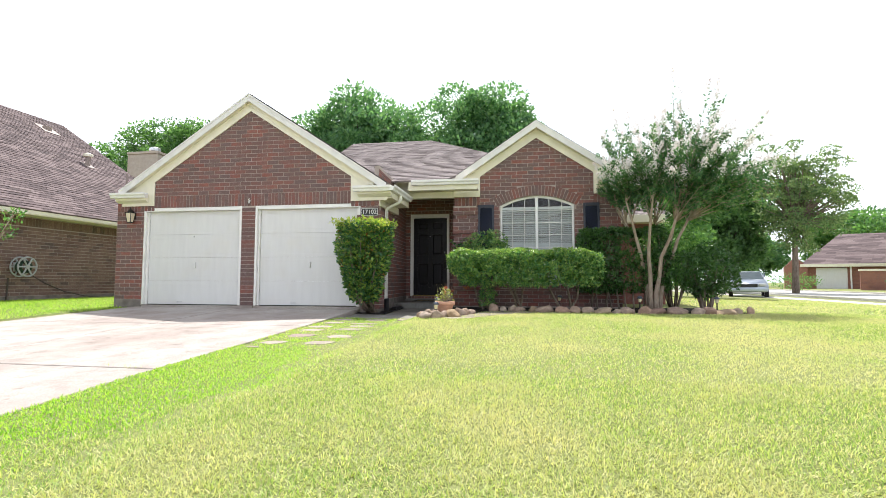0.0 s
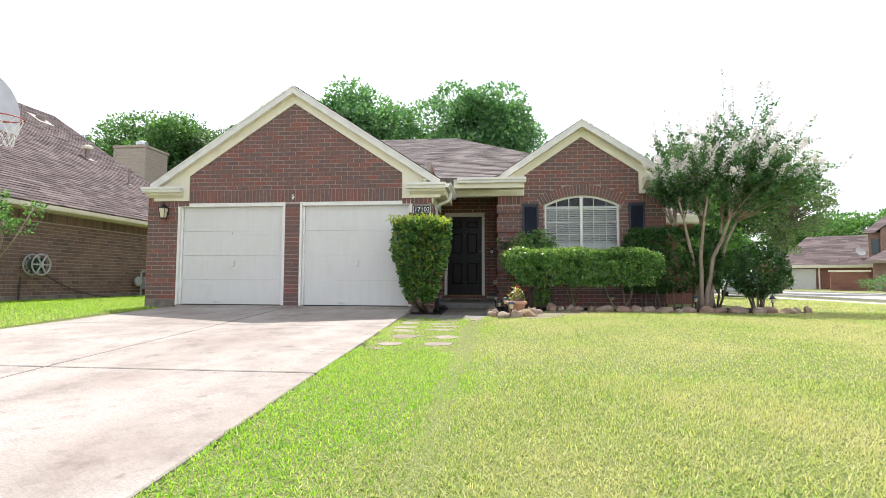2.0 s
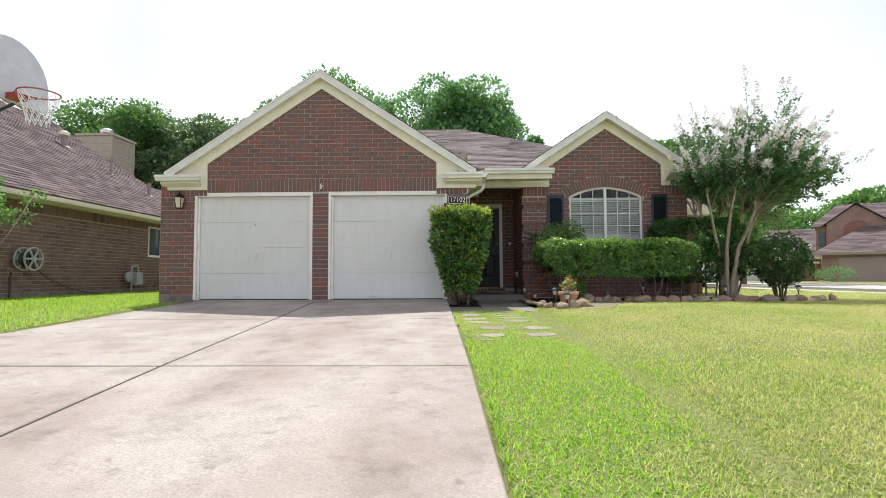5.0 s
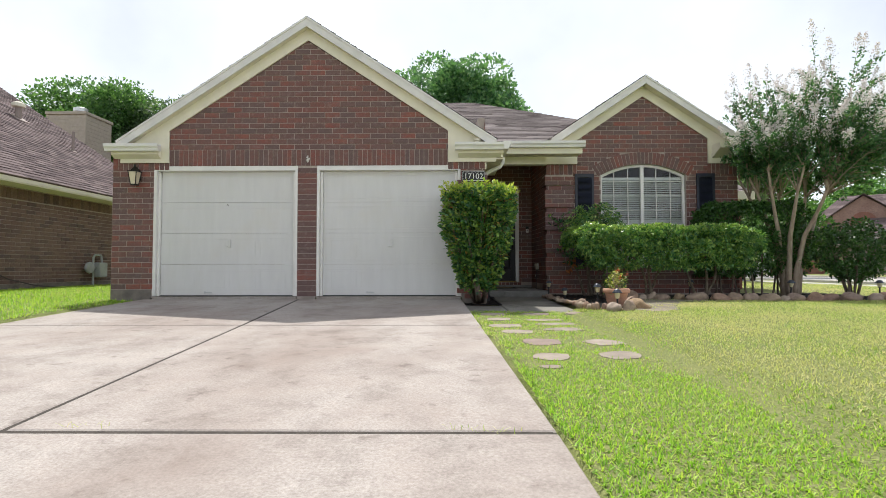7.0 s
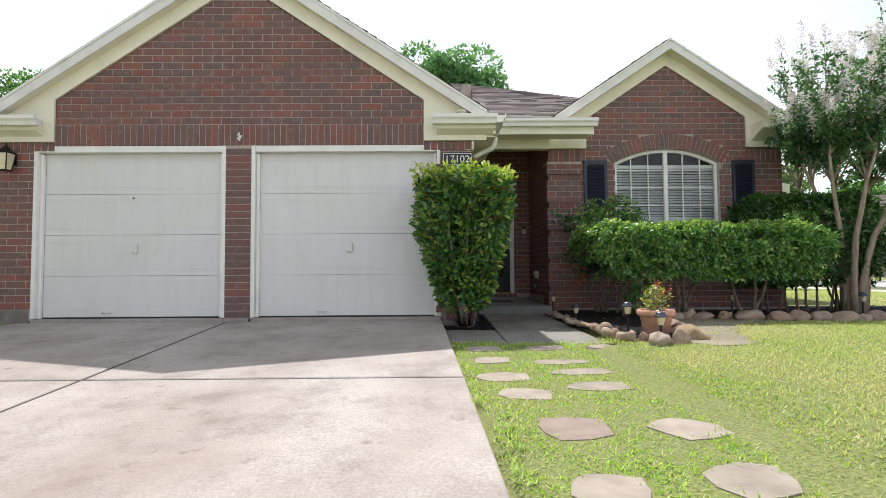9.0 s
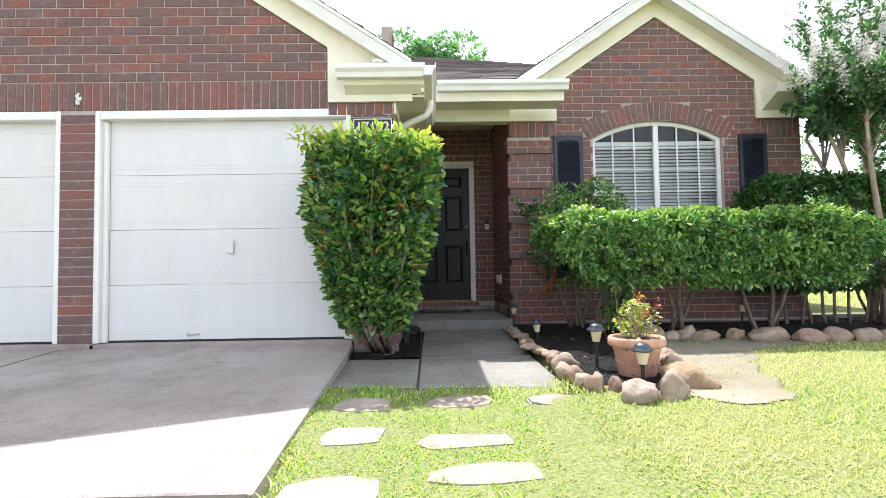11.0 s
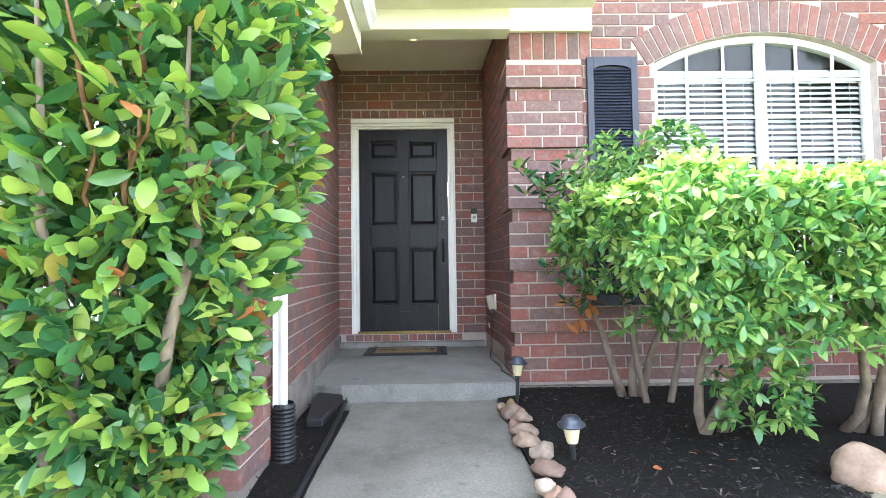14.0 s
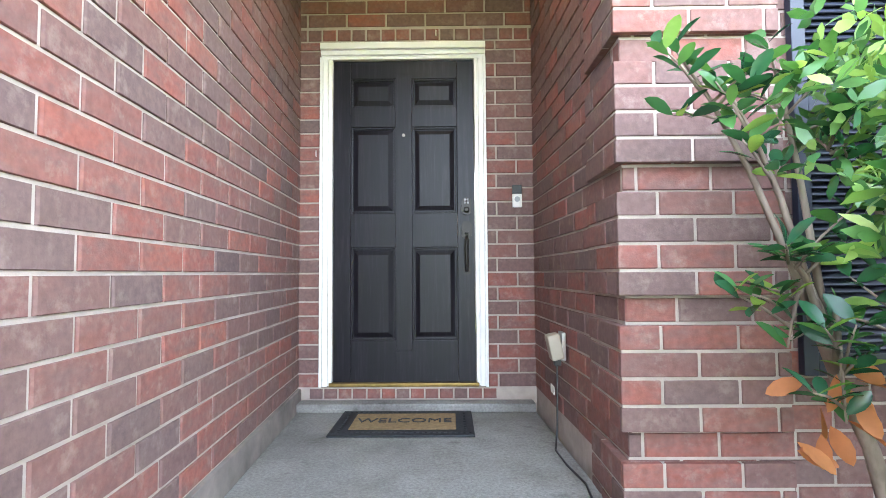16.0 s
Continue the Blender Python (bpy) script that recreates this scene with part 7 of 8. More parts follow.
for foot, fork, tips_ in CROWN:
    bm = bmesh.new()
    base = Vector((foot.x * 0.3, 0, -0.05))
    tube(bm, [base, base.lerp(foot, 0.6) + Vector((sr.uniform(-0.02, 0.02), 0, 0)), foot, foot.lerp(fork, 0.5) + Vector((0.02, 0, 0)), fork], [0.037, 0.03, 0.025, 0.021, 0.017], 8)
    part("stem", bm, M_BARK, corner, "", True)
    for tp_ in tips_:
        tip = Vector(tp_)
        run = [fork.lerp(tip, t) + Vector((0, 0, 0.10 * math.sin(math.pi * t) * (1 if tip.z > 1 else 2.2))) for t in (0, 0.25, 0.5, 0.75, 1.0)]
        bm = bmesh.new()
        tube(bm, run, [0.014, 0.011, 0.009, 0.006, 0.003], 6)
        side_ends = []
        for k in range(4):
            c = run[2].lerp(run[4], sr.uniform(0.1, 0.9))
            e = c + Vector((sr.uniform(-0.15, 0.15), sr.uniform(-0.12, 0.06), sr.uniform(0.02, 0.16)))
            tube(bm, [c, c.lerp(e, 0.5) + Vector((0, 0, 0.01)), e], [0.005, 0.004, 0.002], 5)
            side_ends.append((c, e))
        part("branch", bm, M_BARK, corner, "", True)
        pos, out = [], []
        for c, e in side_ends + [(run[3], run[4])]:
            for m_ in range(7):
                t = 0.35 + 0.65 * m_ / 6
                ang = m_ * 2.4 + sr.uniform(-0.3, 0.3)
                pos.append(tuple(c.lerp(e, t)))
                out.append((math.cos(ang), math.sin(ang) - 0.25, 0.35 + 0.5 * (t > 0.8)))
        pos, out = np.array(pos), unit(np.array(out))
        sz = sp.uniform(0.065, 0.105, len(pos))
        k = 17
        leaf_parts(pos[:k], out[:k], sz[:k], M_DEEP1, corner, sp, droop=0.25, roll=0.4)
        leaf_mesh("foliage", pos[k:], out[k:], sz[k:], M_DEEP, corner, sp, droop=0.25, roll=0.4)
pos = np.array((-0.42, -0.12, 0.64))[None, :] + sp.normal(0, 1, (14, 3)) * np.array((0.06, 0.05, 0.07))
leaf_mesh("dead_leaves", pos, unit(sp.normal(0, 0.3, (14, 3)) + np.array((0, -0.2, -1))), sp.uniform(0.08, 0.12, 14), M_DEAD, corner, sp, label="curled dead orange leaves")
loose_shrub("window_shrub", "low green shrub behind the hedge under the shutter", (-0.62, 12.25, 0.16), 420, (0.62, 0.30), 1.15, 1.86, M_PITT, 0.07, 2, 6, 5)
big = thing("tall_hedge", "tall dark green hedge at the corner of the front wall", "hedge")
p, o = block_points(2400, 2.45, 12.28, 0.95, 0.42, 0.62, 2.02, 15)
leaf_mesh("foliage", *whorls(p, o, rng, 5), rng.uniform(0.06, 0.09, 12000), M_DARKLEAF, big, rng, LEAF6, LEAF6_F, droop=0.3)
for i in range(10):
    bm = bmesh.new()
    x = 1.75 + i * 0.16
    crooked(bm, (x, 12.3, 0.1), (x + random.uniform(-0.15, 0.15), 12.2, 1.2), 0.022, 0.012, 0.05, 300 + i, 6)
    part("stem", bm, M_BARK, big, "", True)
loose_shrub("round_shrub", "rounded dark green shrub on many thin stems", (4.05, 11.75, 0.16), 1500, (0.66, 0.6), 0.28, 1.48, M_DARKLEAF, 0.075, 10, 4, 21)
loose_shrub("yellow_green_shrub", "tall yellow-green shrub behind the flowering tree", (3.75, 13.1, 0.16), 1500, (0.85, 0.7), 0.5, 2.15, M_LIGHTTREE, 0.08, 8, 4, 22)

# crape myrtle in flower
myrtle = thing("crape_myrtle", "multi-stemmed crape myrtle tree with white blossom and smooth pale stems", "tree", at=(3.05, 12.0, 0.16))
rm = np.random.default_rng(12)
rs = random.Random(12)
stems = []
for i in range(8):
    a = 2 * math.pi * i / 8 + 0.3 + rs.uniform(-0.2, 0.2)
    lean = rs.uniform(0.55, 0.85)
    bm = bmesh.new()
    pts, rad = [Vector((0.11 * math.cos(a), 0.10 * math.sin(a), -0.05))], [0.062]
    for k in range(1, 7):
        z = k * 0.40
        sp_ = 0.09 + lean * (z / 2.4) ** 1.7
        pts.append(Vector((sp_ * math.cos(a + 0.07 * k) + 0.05 * k / 6 + rs.uniform(-0.04, 0.04), 0.8 * sp_ * math.sin(a + 0.07 * k) + rs.uniform(-0.04, 0.04), z)))
        rad.append(0.062 * (1 - k / 8.5))
    tube(bm, pts, rad, 9)
    part("trunk", bm, M_PALEBARK, myrtle, "", True)
    stems.append(pts)


def spray(b, tip, droop, n):
    """Points along an arching spray from b to tip."""
    mid = b.lerp(tip, 0.5) + Vector((0, 0, droop))
    return [b.lerp(mid, t).lerp(mid.lerp(tip, t), t) for t in [k / (n - 1) for k in range(n)]]


lp, lo, ends = [], [], []
HEART = Vector((0.22, 0.0, 2.35))
for i in range(165):
    az = rm.uniform(0, 2 * math.pi)
    el = math.asin(rm.uniform(0.03, 1.0) ** 0.9)
    if math.cos(az) < 0.2:
        el = max(el, 0.42)
        if rm.uniform() < 0.4 and el < 1.0:
            continue
    d = Vector((math.cos(az) * math.cos(el), math.sin(az) * math.cos(el), math.sin(el)))
    right = max(0.0, d.x)
    reach = (1.72 + 0.62 * math.sin(el) + 0.75 * right * math.cos(el)) * rm.uniform(0.66, 1.0)
    if d.x < 0 and el < 0.95:
        reach *= 0.66
    if rm.uniform() < 0.16:
        reach *= 1.3
    tip = HEART + Vector((d.x * reach, d.y * reach * 0.62, d.z * reach + 0.12 * rm.uniform(-1, 1)))
    if tip.y > 0.25 and tip.x < -0.3:
        tip.y = 0.25 - 0.5 * rm.uniform()
    if tip.x < -1.75:
        tip.x = -1.75 - 0.15 * rm.uniform()
    near = sorted(stems, key=lambda q: (q[6] - tip).length + rm.uniform(0, 0.5))[0]
    b = near[int(rm.integers(5, 7))]
    run = spray(b, tip, 0.16 * math.cos(el) * (tip - b).length * 0.5, 8)
    bm = bmesh.new()
    tube(bm, run, [0.015, 0.013, 0.011, 0.009, 0.007, 0.005, 0.004, 0.002], 5)
    arms = [(run, 90, True)]
    for k in range(4):
        c = run[2 + k]
        out = (tip - b).normalized()
        w = Vector(rm.normal(0, 1, 3))
        w = (w - out * w.dot(out)).normalized()
        e = c + (out * rm.uniform(0.5, 1.0) + w * rm.uniform(0.45, 0.9)) * rm.uniform(0.32, 0.62)
        if e.y > 0.3 and e.x < -0.2:
            e.y = 0.3
        twig_run = spray(c, e, 0.03, 5)
        tube(bm, twig_run, [0.006, 0.005, 0.004, 0.003, 0.002], 4)
        arms.append((twig_run, 58, rm.uniform() < 0.5))
    part("branch", bm, M_PALEBARK, myrtle, "", True)
    for line, count, bloom in arms:
        axis = (line[-1] - line[0]).normalized()
        for s_ in range(count):
            t = (0.22 + 0.78 * rm.uniform()) * (len(line) - 1)
            k = min(int(t), len(line) - 2)
            q = line[k].lerp(line[k + 1], t - k)
            w = Vector(rm.normal(0, 1, 3)).normalized()
            lp.append((q.x + w.x * 0.018, q.y + w.y * 0.018, q.z + w.z * 0.018))
            lo.append(tuple(w + axis * 0.55))
        if bloom and line[-1].z > 2.75 and rm.uniform() < 0.48 + 0.4 * (line[-1].z - 2.75):
            ends.append((line[-1], axis))
lp, lo = np.array(lp), unit(np.array(lo))
leaf_mesh("crown", lp, lo, rm.uniform(0.05, 0.085, len(lp)), M_CRAPE, myrtle, rm, LEAF6 * np.array((1.15, 1.0, 1.0)), LEAF6_F, 0.25)
bp = []
for e, axis in ends:
    big_ = rm.uniform(0.75, 1.35)
    for s_ in range(150):
        t = rm.uniform(0, 1)
        q = e + axis * (0.30 * t - 0.06) * big_ + Vector((0, 0, 0.06 * t))
        r = 0.055 * (1.15 - t) * big_
        bp.append((q.x + rm.normal(0, r), q.y + rm.normal(0, r), q.z + rm.normal(0, r)))
bp = np.array(bp)
leaf_mesh("blossom", bp, unit(rm.normal(0, 1, bp.shape)), rm.uniform(0.022, 0.045, len(bp)), M_BLOOM, myrtle, rm, DIAMOND, DIAMOND_F, 0.3, label="white blossom panicles")

# geranium in the pot
ger = thing("potted_geranium", "sparse yellow-green geranium with a few red flower heads", "flowers", at=(-1.17, 9.36, 0.46))
rg = np.random.default_rng(31)
ROUND = np.array([(0, 0, 0)] + [(0.5 * math.sin(a), 0.5 - 0.5 * math.cos(a), 0.05 * math.cos(3 * a)) for a in np.linspace(0.35, 2 * math.pi - 0.35, 9)])
ROUND_F = [(0, i, i + 1) for i in range(1, 9)]
M_GER = leaf_mat("geranium leaf", [(0, (0.20, 0.28, 0.04)), (0.5, (0.34, 0.38, 0.07)), (1, (0.50, 0.46, 0.16))])
gp, go = [], []
for i in range(26):
    a, r = rg.uniform(0, 6.28), rg.uniform(0.02, 0.2)
    top = Vector((r * math.cos(a), r * math.sin(a), rg.uniform(0.05, 0.28)))
    bm = bmesh.new()
    crooked(bm, (r * 0.5 * math.cos(a), r * 0.5 * math.sin(a), 0), top, 0.005, 0.003, 0.02, 500 + i, 5)
    part("stem", bm, M_PALEBARK, ger, "", True)
    for k in range(10):
        gp.append(top + Vector((rg.normal(0, 0.035), rg.normal(0, 0.035), rg.normal(-0.03, 0.045))))
        go.append((rg.normal(0, 1), rg.normal(0, 1), 0.4))
gp, go = np.array([tuple(q) for q in gp]), unit(np.array(go))
leaf_parts(gp, go, rg.uniform(0.02, 0.04, len(gp)), leaf_mat("geranium leaf single", [(0, (0.20, 0.28, 0.04)), (0.5, (0.34, 0.38, 0.07)), (1, (0.50, 0.46, 0.16))], False), ger, rg, ROUND, ROUND_F, 0.3, 0.5)
M_PETAL = leaf_mat("red petal", [(0, (0.42, 0.05, 0.03)), (0.5, (0.55, 0.10, 0.05)), (1, (0.60, 0.22, 0.08))])
for x, y, z, n in ((0.02, -0.03, 0.31, 60), (0.03, -0.12, 0.20, 40), (0.17, 0.0, 0.24, 22)):
    fp = np.array((x, y, z))[None, :] + rg.normal(0, 0.018, (n, 3))
    leaf_mesh("flower_head", fp, unit(rg.normal(0, 1, (n, 3))), rg.uniform(0.012, 0.024, n), M_PETAL, ger, rg, DIAMOND, DIAMOND_F, label="red geranium flower head")
for x, y, h in ((-0.16, -0.04, 0.36), (0.0, 0.03, 0.38), (0.20, 0.05, 0.30)):
    bm = bmesh.new()
    crooked(bm, (x * 0.6, y, 0.02), (x, y, h), 0.0035, 0.0025, 0.02, int(900 + h * 100), 5)
    res = bmesh.ops.create_icosphere(bm, subdivisions=1, radius=0.009)
    bmesh.ops.translate(bm, vec=(x, y, h), verts=res["verts"])
    part("dry_stalk", bm, M_BARK, ger)

ger.scale = (0.88, 0.88, 0.86)

# ---- far trees ----


def tree(label, at, trunk_h, crown_c, crown_r, blobs, per, leaf, mat, seed, trunk_r=0.25, bark=None, flat=0.75, clump=0.34):
    t = thing("tree", label, "tree", at=at)
    r = np.random.default_rng(seed)
    bm = bmesh.new()
    cz = crown_c[2]
    tube(bm, [(0, 0, -0.2), (0.05, 0, trunk_h * 0.5), (crown_c[0] * 0.5, crown_c[1] * 0.5, trunk_h), (crown_c[0], crown_c[1], cz)], [trunk_r, trunk_r * 0.8, trunk_r * 0.6, trunk_r * 0.2], 9)
    part("trunk", bm, bark or M_DARKBARK, t, "", True)
    ps, os_ = [], []
    bm = bmesh.new()
    for i in range(blobs):
        d = r.normal(0, 1, 3)
        d /= np.linalg.norm(d)
        k = r.uniform(0.02, 0.92) ** 0.5
        c = np.array(crown_c) + d * k * np.array(crown_r)
        br = r.uniform(0.77, 1.23) * clump * min(crown_r)
        tube(bm, [(crown_c[0] * 0.5, crown_c[1] * 0.5, trunk_h), tuple((np.array((crown_c[0], crown_c[1], trunk_h)) + c) / 2), tuple(c)], [trunk_r * 0.35, trunk_r * 0.2, 0.02], 5)
        v = unit(r.normal(0, 1, (per, 3)))
        q = c + v * (br * r.uniform(0.45, 1.08, per) ** 0.6)[:, None] * np.array((1.15, 1.15, flat))
        ps.append(q)
        os_.append(unit(v + np.array((0, 0, 0.2))))
    part("branchwork", bm, bark or M_DARKBARK, t, "", True)
    ps, os_ = np.concatenate(ps), np.concatenate(os_)
    leaf_mesh("crown", ps, os_, r.uniform(leaf * 0.7, leaf * 1.3, len(ps)), mat, t, r, DIAMOND, DIAMOND_F, 0.7)
    return t


tree("large dense green tree behind the house", (-11.4, 35.0, 0), 4.5, (0, 0, 9.2), (5.0, 4.2, 4.8), 100, 640, 0.245, M_OAK, 41, 0.35)
tree("large dense green tree behind the house", (-3.4, 36.0, 0), 4.5, (0.2, 0, 9.6), (4.9, 4.2, 5.0), 100, 640, 0.245, M_OAK, 42, 0.35)
tree("slim tree top behind the roof", (3.4, 38.0, 0), 5, (0, 0, 9.3), (1.9, 1.9, 3.0), 14, 300, 0.3, M_OAK, 43, 0.2)
tree("broad light green tree behind the neighbour's roof", (-30.0, 40.0, 0), 4, (0, 0, 9.8), (5.4, 4.5, 5.2), 90, 620, 0.26, M_MIDTREE, 44, 0.3)
tree("grey-green tree beside the chimney", (-22.5, 40.0, 0), 4, (0, 0, 8.6), (4.8, 4.2, 4.4), 110, 620, 0.24, M_GREYTREE, 45, 0.3)
tree("light green tree beyond the neighbour's roof", (-38.5, 42.0, 0), 4, (0, 0, 8.8), (5.0, 4.2, 5.0), 60, 420, 0.34, M_MIDTREE, 46, 0.3)
tree("small grey-green tree behind the garage", (-17.0, 38.0, 0), 3, (0, 0, 7.4), (3.2, 3.0, 4.0), 50, 420, 0.26, M_GREYTREE, 47, 0.2)
tree("tall open pine by the street", (19.1, 40.0, 0), 5.0, (0.2, 0, 7.1), (3.6, 3.0, 4.3), 150, 150, 0.17, M_PINE, 48, 0.24, M_BARK, 0.45, 0.20)
tree("spreading green tree at the street corner", (14.5, 43.0, 0), 3, (1.0, 0, 5.4), (3.7, 3.0, 3.9), 80, 420, 0.27, M_MIDTREE, 49, 0.3)
tree("tall green tree behind the side yard", (7.2, 27.0, 0), 3, (0, 0, 4.6), (2.4, 2.4, 3.6), 26, 320, 0.28, M_LIGHTTREE, 50, 0.2)
tree("distant green tree over the far roofs", (50, 88, 0), 5, (0, 0, 7.4), (8, 6, 5.0), 60, 380, 0.5, M_LIGHTTREE, 51, 0.4)
tree("distant green tree over the far roofs", (66, 86, 0), 5, (0, 0, 9.0), (8, 6, 5.4), 60, 380, 0.5, M_LIGHTTREE, 52, 0.4)
tree("distant green tree over the far roofs", (36, 92, 0), 5, (0, 0, 5.4), (7, 6, 3.6), 36, 300, 0.55, M_OAK, 53, 0.4)
tree("distant green tree over the far roofs", (82, 84, 0), 5, (0, 0, 9.5), (9, 6, 5.6), 60, 380, 0.5, M_MIDTREE, 54, 0.4)
tree("distant green tree down the street", (24, 95, 0), 5, (0, 0, 4.6), (7, 6, 3.4), 36, 300, 0.55, M_LIGHTTREE, 55, 0.4)
tree("young crape myrtle with feathery branches by the neighbour's wall", (-12.55, 10.2, 0.2), 1.0, (0.15, 0, 1.95), (0.75, 0.6, 0.75), 12, 90, 0.075, M_LIGHTTREE, 56, 0.03, M_PALEBARK)
loose_shrub("far_hedge", "long low green hedge beyond the side street", (22.0, 62.0, 0), 1500, (5.0, 1.5), 0.0, 2.4, M_OAK, 0.25, 4, 0, 63, None, "hedge")
loose_shrub("far_hedge", "clipped green hedge before the far house", (33.6, 50.5, 0), 900, (2.2, 1.0), 0.1, 1.4, M_OAK, 0.2, 4, 0, 61, None, "hedge")
loose_shrub("far_shrub", "low green shrub before the far house", (27.5, 58.0, 0), 900, (2.6, 1.2), 0.1, 1.6, M_LIGHTTREE, 0.2, 4, 0, 62)

# ---- beds ----


def mulch_mat():
    k = Mat("black mulch", 0.95, 0, 0.2)
    n = k.noise(55, 8, None, 0.75)
    return k.color(k.ramp(n, [(0.3, (0.006, 0.005, 0.005)), (0.65, (0.022, 0.018, 0.016)), (0.85, (0.07, 0.055, 0.045))])).bump(n, 1.0, 0.02).m


M_MULCH = mulch_mat()
M_DIRT = concrete_mat("bare sandy soil", (0.20, 0.17, 0.125), (0.36, 0.315, 0.24), (0.15, 0.14, 0.07))
BED = [(-1.66, 12.52), (-1.62, 10.4), (-1.58, 9.40), (-1.44, 8.92), (-1.14, 8.88), (-0.98, 9.2), (-0.76, 9.9), (-0.45, 10.9), (0.2, 11.0), (1.0, 10.75), (2.0, 10.70), (3.2, 10.66), (4.2, 10.72), (4.7, 11.1), (4.6, 13.4), (2.55, 13.4), (2.55, 12.76), (-1.48, 12.76)]
STRIP = [(-3.36, 10.61), (-2.655, 10.61), (-2.69, 12.52), (-2.98, 12.62), (-2.88, 10.93), (-3.36, 10.93)]
PATCH = [(-1.0, 9.1), (-1.1, 8.75), (-0.9, 8.55), (-0.62, 8.62), (-0.48, 9.0), (-0.2, 9.6), (0.14, 10.2), (0.75, 10.45), (1.2, 10.62), (0.0, 11.0), (-0.45, 10.9), (-0.70, 9.9)]


def inside(poly, x, y):
    c, j = False, len(poly) - 1
    for i in range(len(poly)):
        (ax, ay), (bx, by) = poly[i], poly[j]
        if (ay > y) != (by > y) and x < (bx - ax) * (y - ay) / (by - ay) + ax:
            c = not c
        j = i
    return c


def bed_z(x, y):
    return 0.165 + 0.025 * noise.noise(Vector((x * 2.5, y * 2.5, 3))) + 0.012 * noise.noise(Vector((x * 9, y * 9, 5)))


def patch_mesh(name, poly, z_of, mat, label, category, step=0.07, fray=0.0):
    """A soft ground surface within an outline, on a fine grid."""
    x0, x1, y0, y1 = min(p[0] for p in poly), max(p[0] for p in poly), min(p[1] for p in poly), max(p[1] for p in poly)
    idx, verts, faces = {}, [], []
    nx_, ny_ = int((x1 - x0) / step) + 1, int((y1 - y0) / step) + 1
    def vid(i, j):
        if (i, j) not in idx:
            x, y = x0 + i * step, y0 + j * step
            idx[(i, j)] = len(verts)
            verts.append((x, y, z_of(x, y)))
        return idx[(i, j)]
    for i in range(nx_):
        for j in range(ny_):
            px, py = x0 + (i + 0.5) * step, y0 + (j + 0.5) * step
            w = fray * noise.noise(Vector((px * 5, py * 5, 2)))
            if inside(poly, px + w, py - w):
                faces.append((vid(i, j), vid(i + 1, j), vid(i + 1, j + 1), vid(i, j + 1)))
    return tagged(mesh_ob(name, verts, faces, mat, None, True), label, category, kind="structure")


patch_mesh("bed_front", BED, lambda x, y: max(bed_z(x, y), lawn_z(x, y) + 0.008), M_MULCH, "black mulch bed along the front wall", "mulch bed")
patch_mesh("bed_strip", STRIP, lambda x, y: walk_z(x, y) + 0.014 + 0.2 * (bed_z(x, y) - 0.165), M_MULCH, "black mulch strip beside the walk", "mulch bed", 0.05)
patch_mesh("bare_soil", PATCH, lambda x, y: lawn_z(x, y) + 0.006, M_DIRT, "bare sandy soil beside the bed", "soil", 0.025, 0.07)
rc = np.random.default_rng(77)
cp = []
while len(cp) < 5200:
    x, y = rc.uniform(-1.7, 4.7), rc.uniform(8.85, 12.8)
    if rc.uniform() < 0.45:
        x = rc.uniform(-1.6, -0.2)
    if inside(BED, x, y):
        cp.append((x, y, max(bed_z(x, y), lawn_z(x, y) + 0.008) + rc.uniform(0.0, 0.012)))
for i in range(700):
    x, y = rc.uniform(-3.34, -2.7), rc.uniform(10.64, 12.5)
    if inside(STRIP, x, y):
        cp.append((x, y, walk_z(x, y) + 0.018 + rc.uniform(0, 0.012)))
cp = np.array(cp)
CHIP = np.array([(-0.12, 0, 0), (0.12, 0.05, 0.04), (0.10, 1.0, 0.02), (-0.08, 0.9, 0.06)])
co = np.stack((rc.normal(0, 1, len(cp)), rc.normal(0, 1, len(cp)), rc.uniform(-0.05, 0.25, len(cp))), 1)
M_CHIP = leaf_mat("mulch chip", [(0, (0.008, 0.007, 0.006)), (0.8, (0.025, 0.02, 0.017)), (0.97, (0.08, 0.06, 0.05)), (1, (0.3, 0.26, 0.2))], True, 0.9, 0.0)
chips = leaf_mesh("mulch_chips", cp, unit(co), rc.uniform(0.012, 0.035, len(cp)), M_CHIP, None, rc, CHIP, DIAMOND_F, 0.2, 0.5)
tagged(chips, "loose black mulch chips", "mulch", kind="stuff")
fallen = np.array([(rc.uniform(-1.4, 1.2), rc.uniform(9.0, 11.6), 0.20) for _ in range(26)])
tagged(leaf_mesh("fallen_leaves", fallen, unit(np.stack((rc.normal(0, 1, 26), rc.normal(0, 1, 26), np.full(26, 0.1)), 1)), rc.uniform(0.05, 0.09, 26), M_DEAD, None, rc, OVATE, OVATE_F, 0.1, 0.3), "scattered dead brown leaves on the mulch", "leaves", kind="stuff")

# ---- grass ----


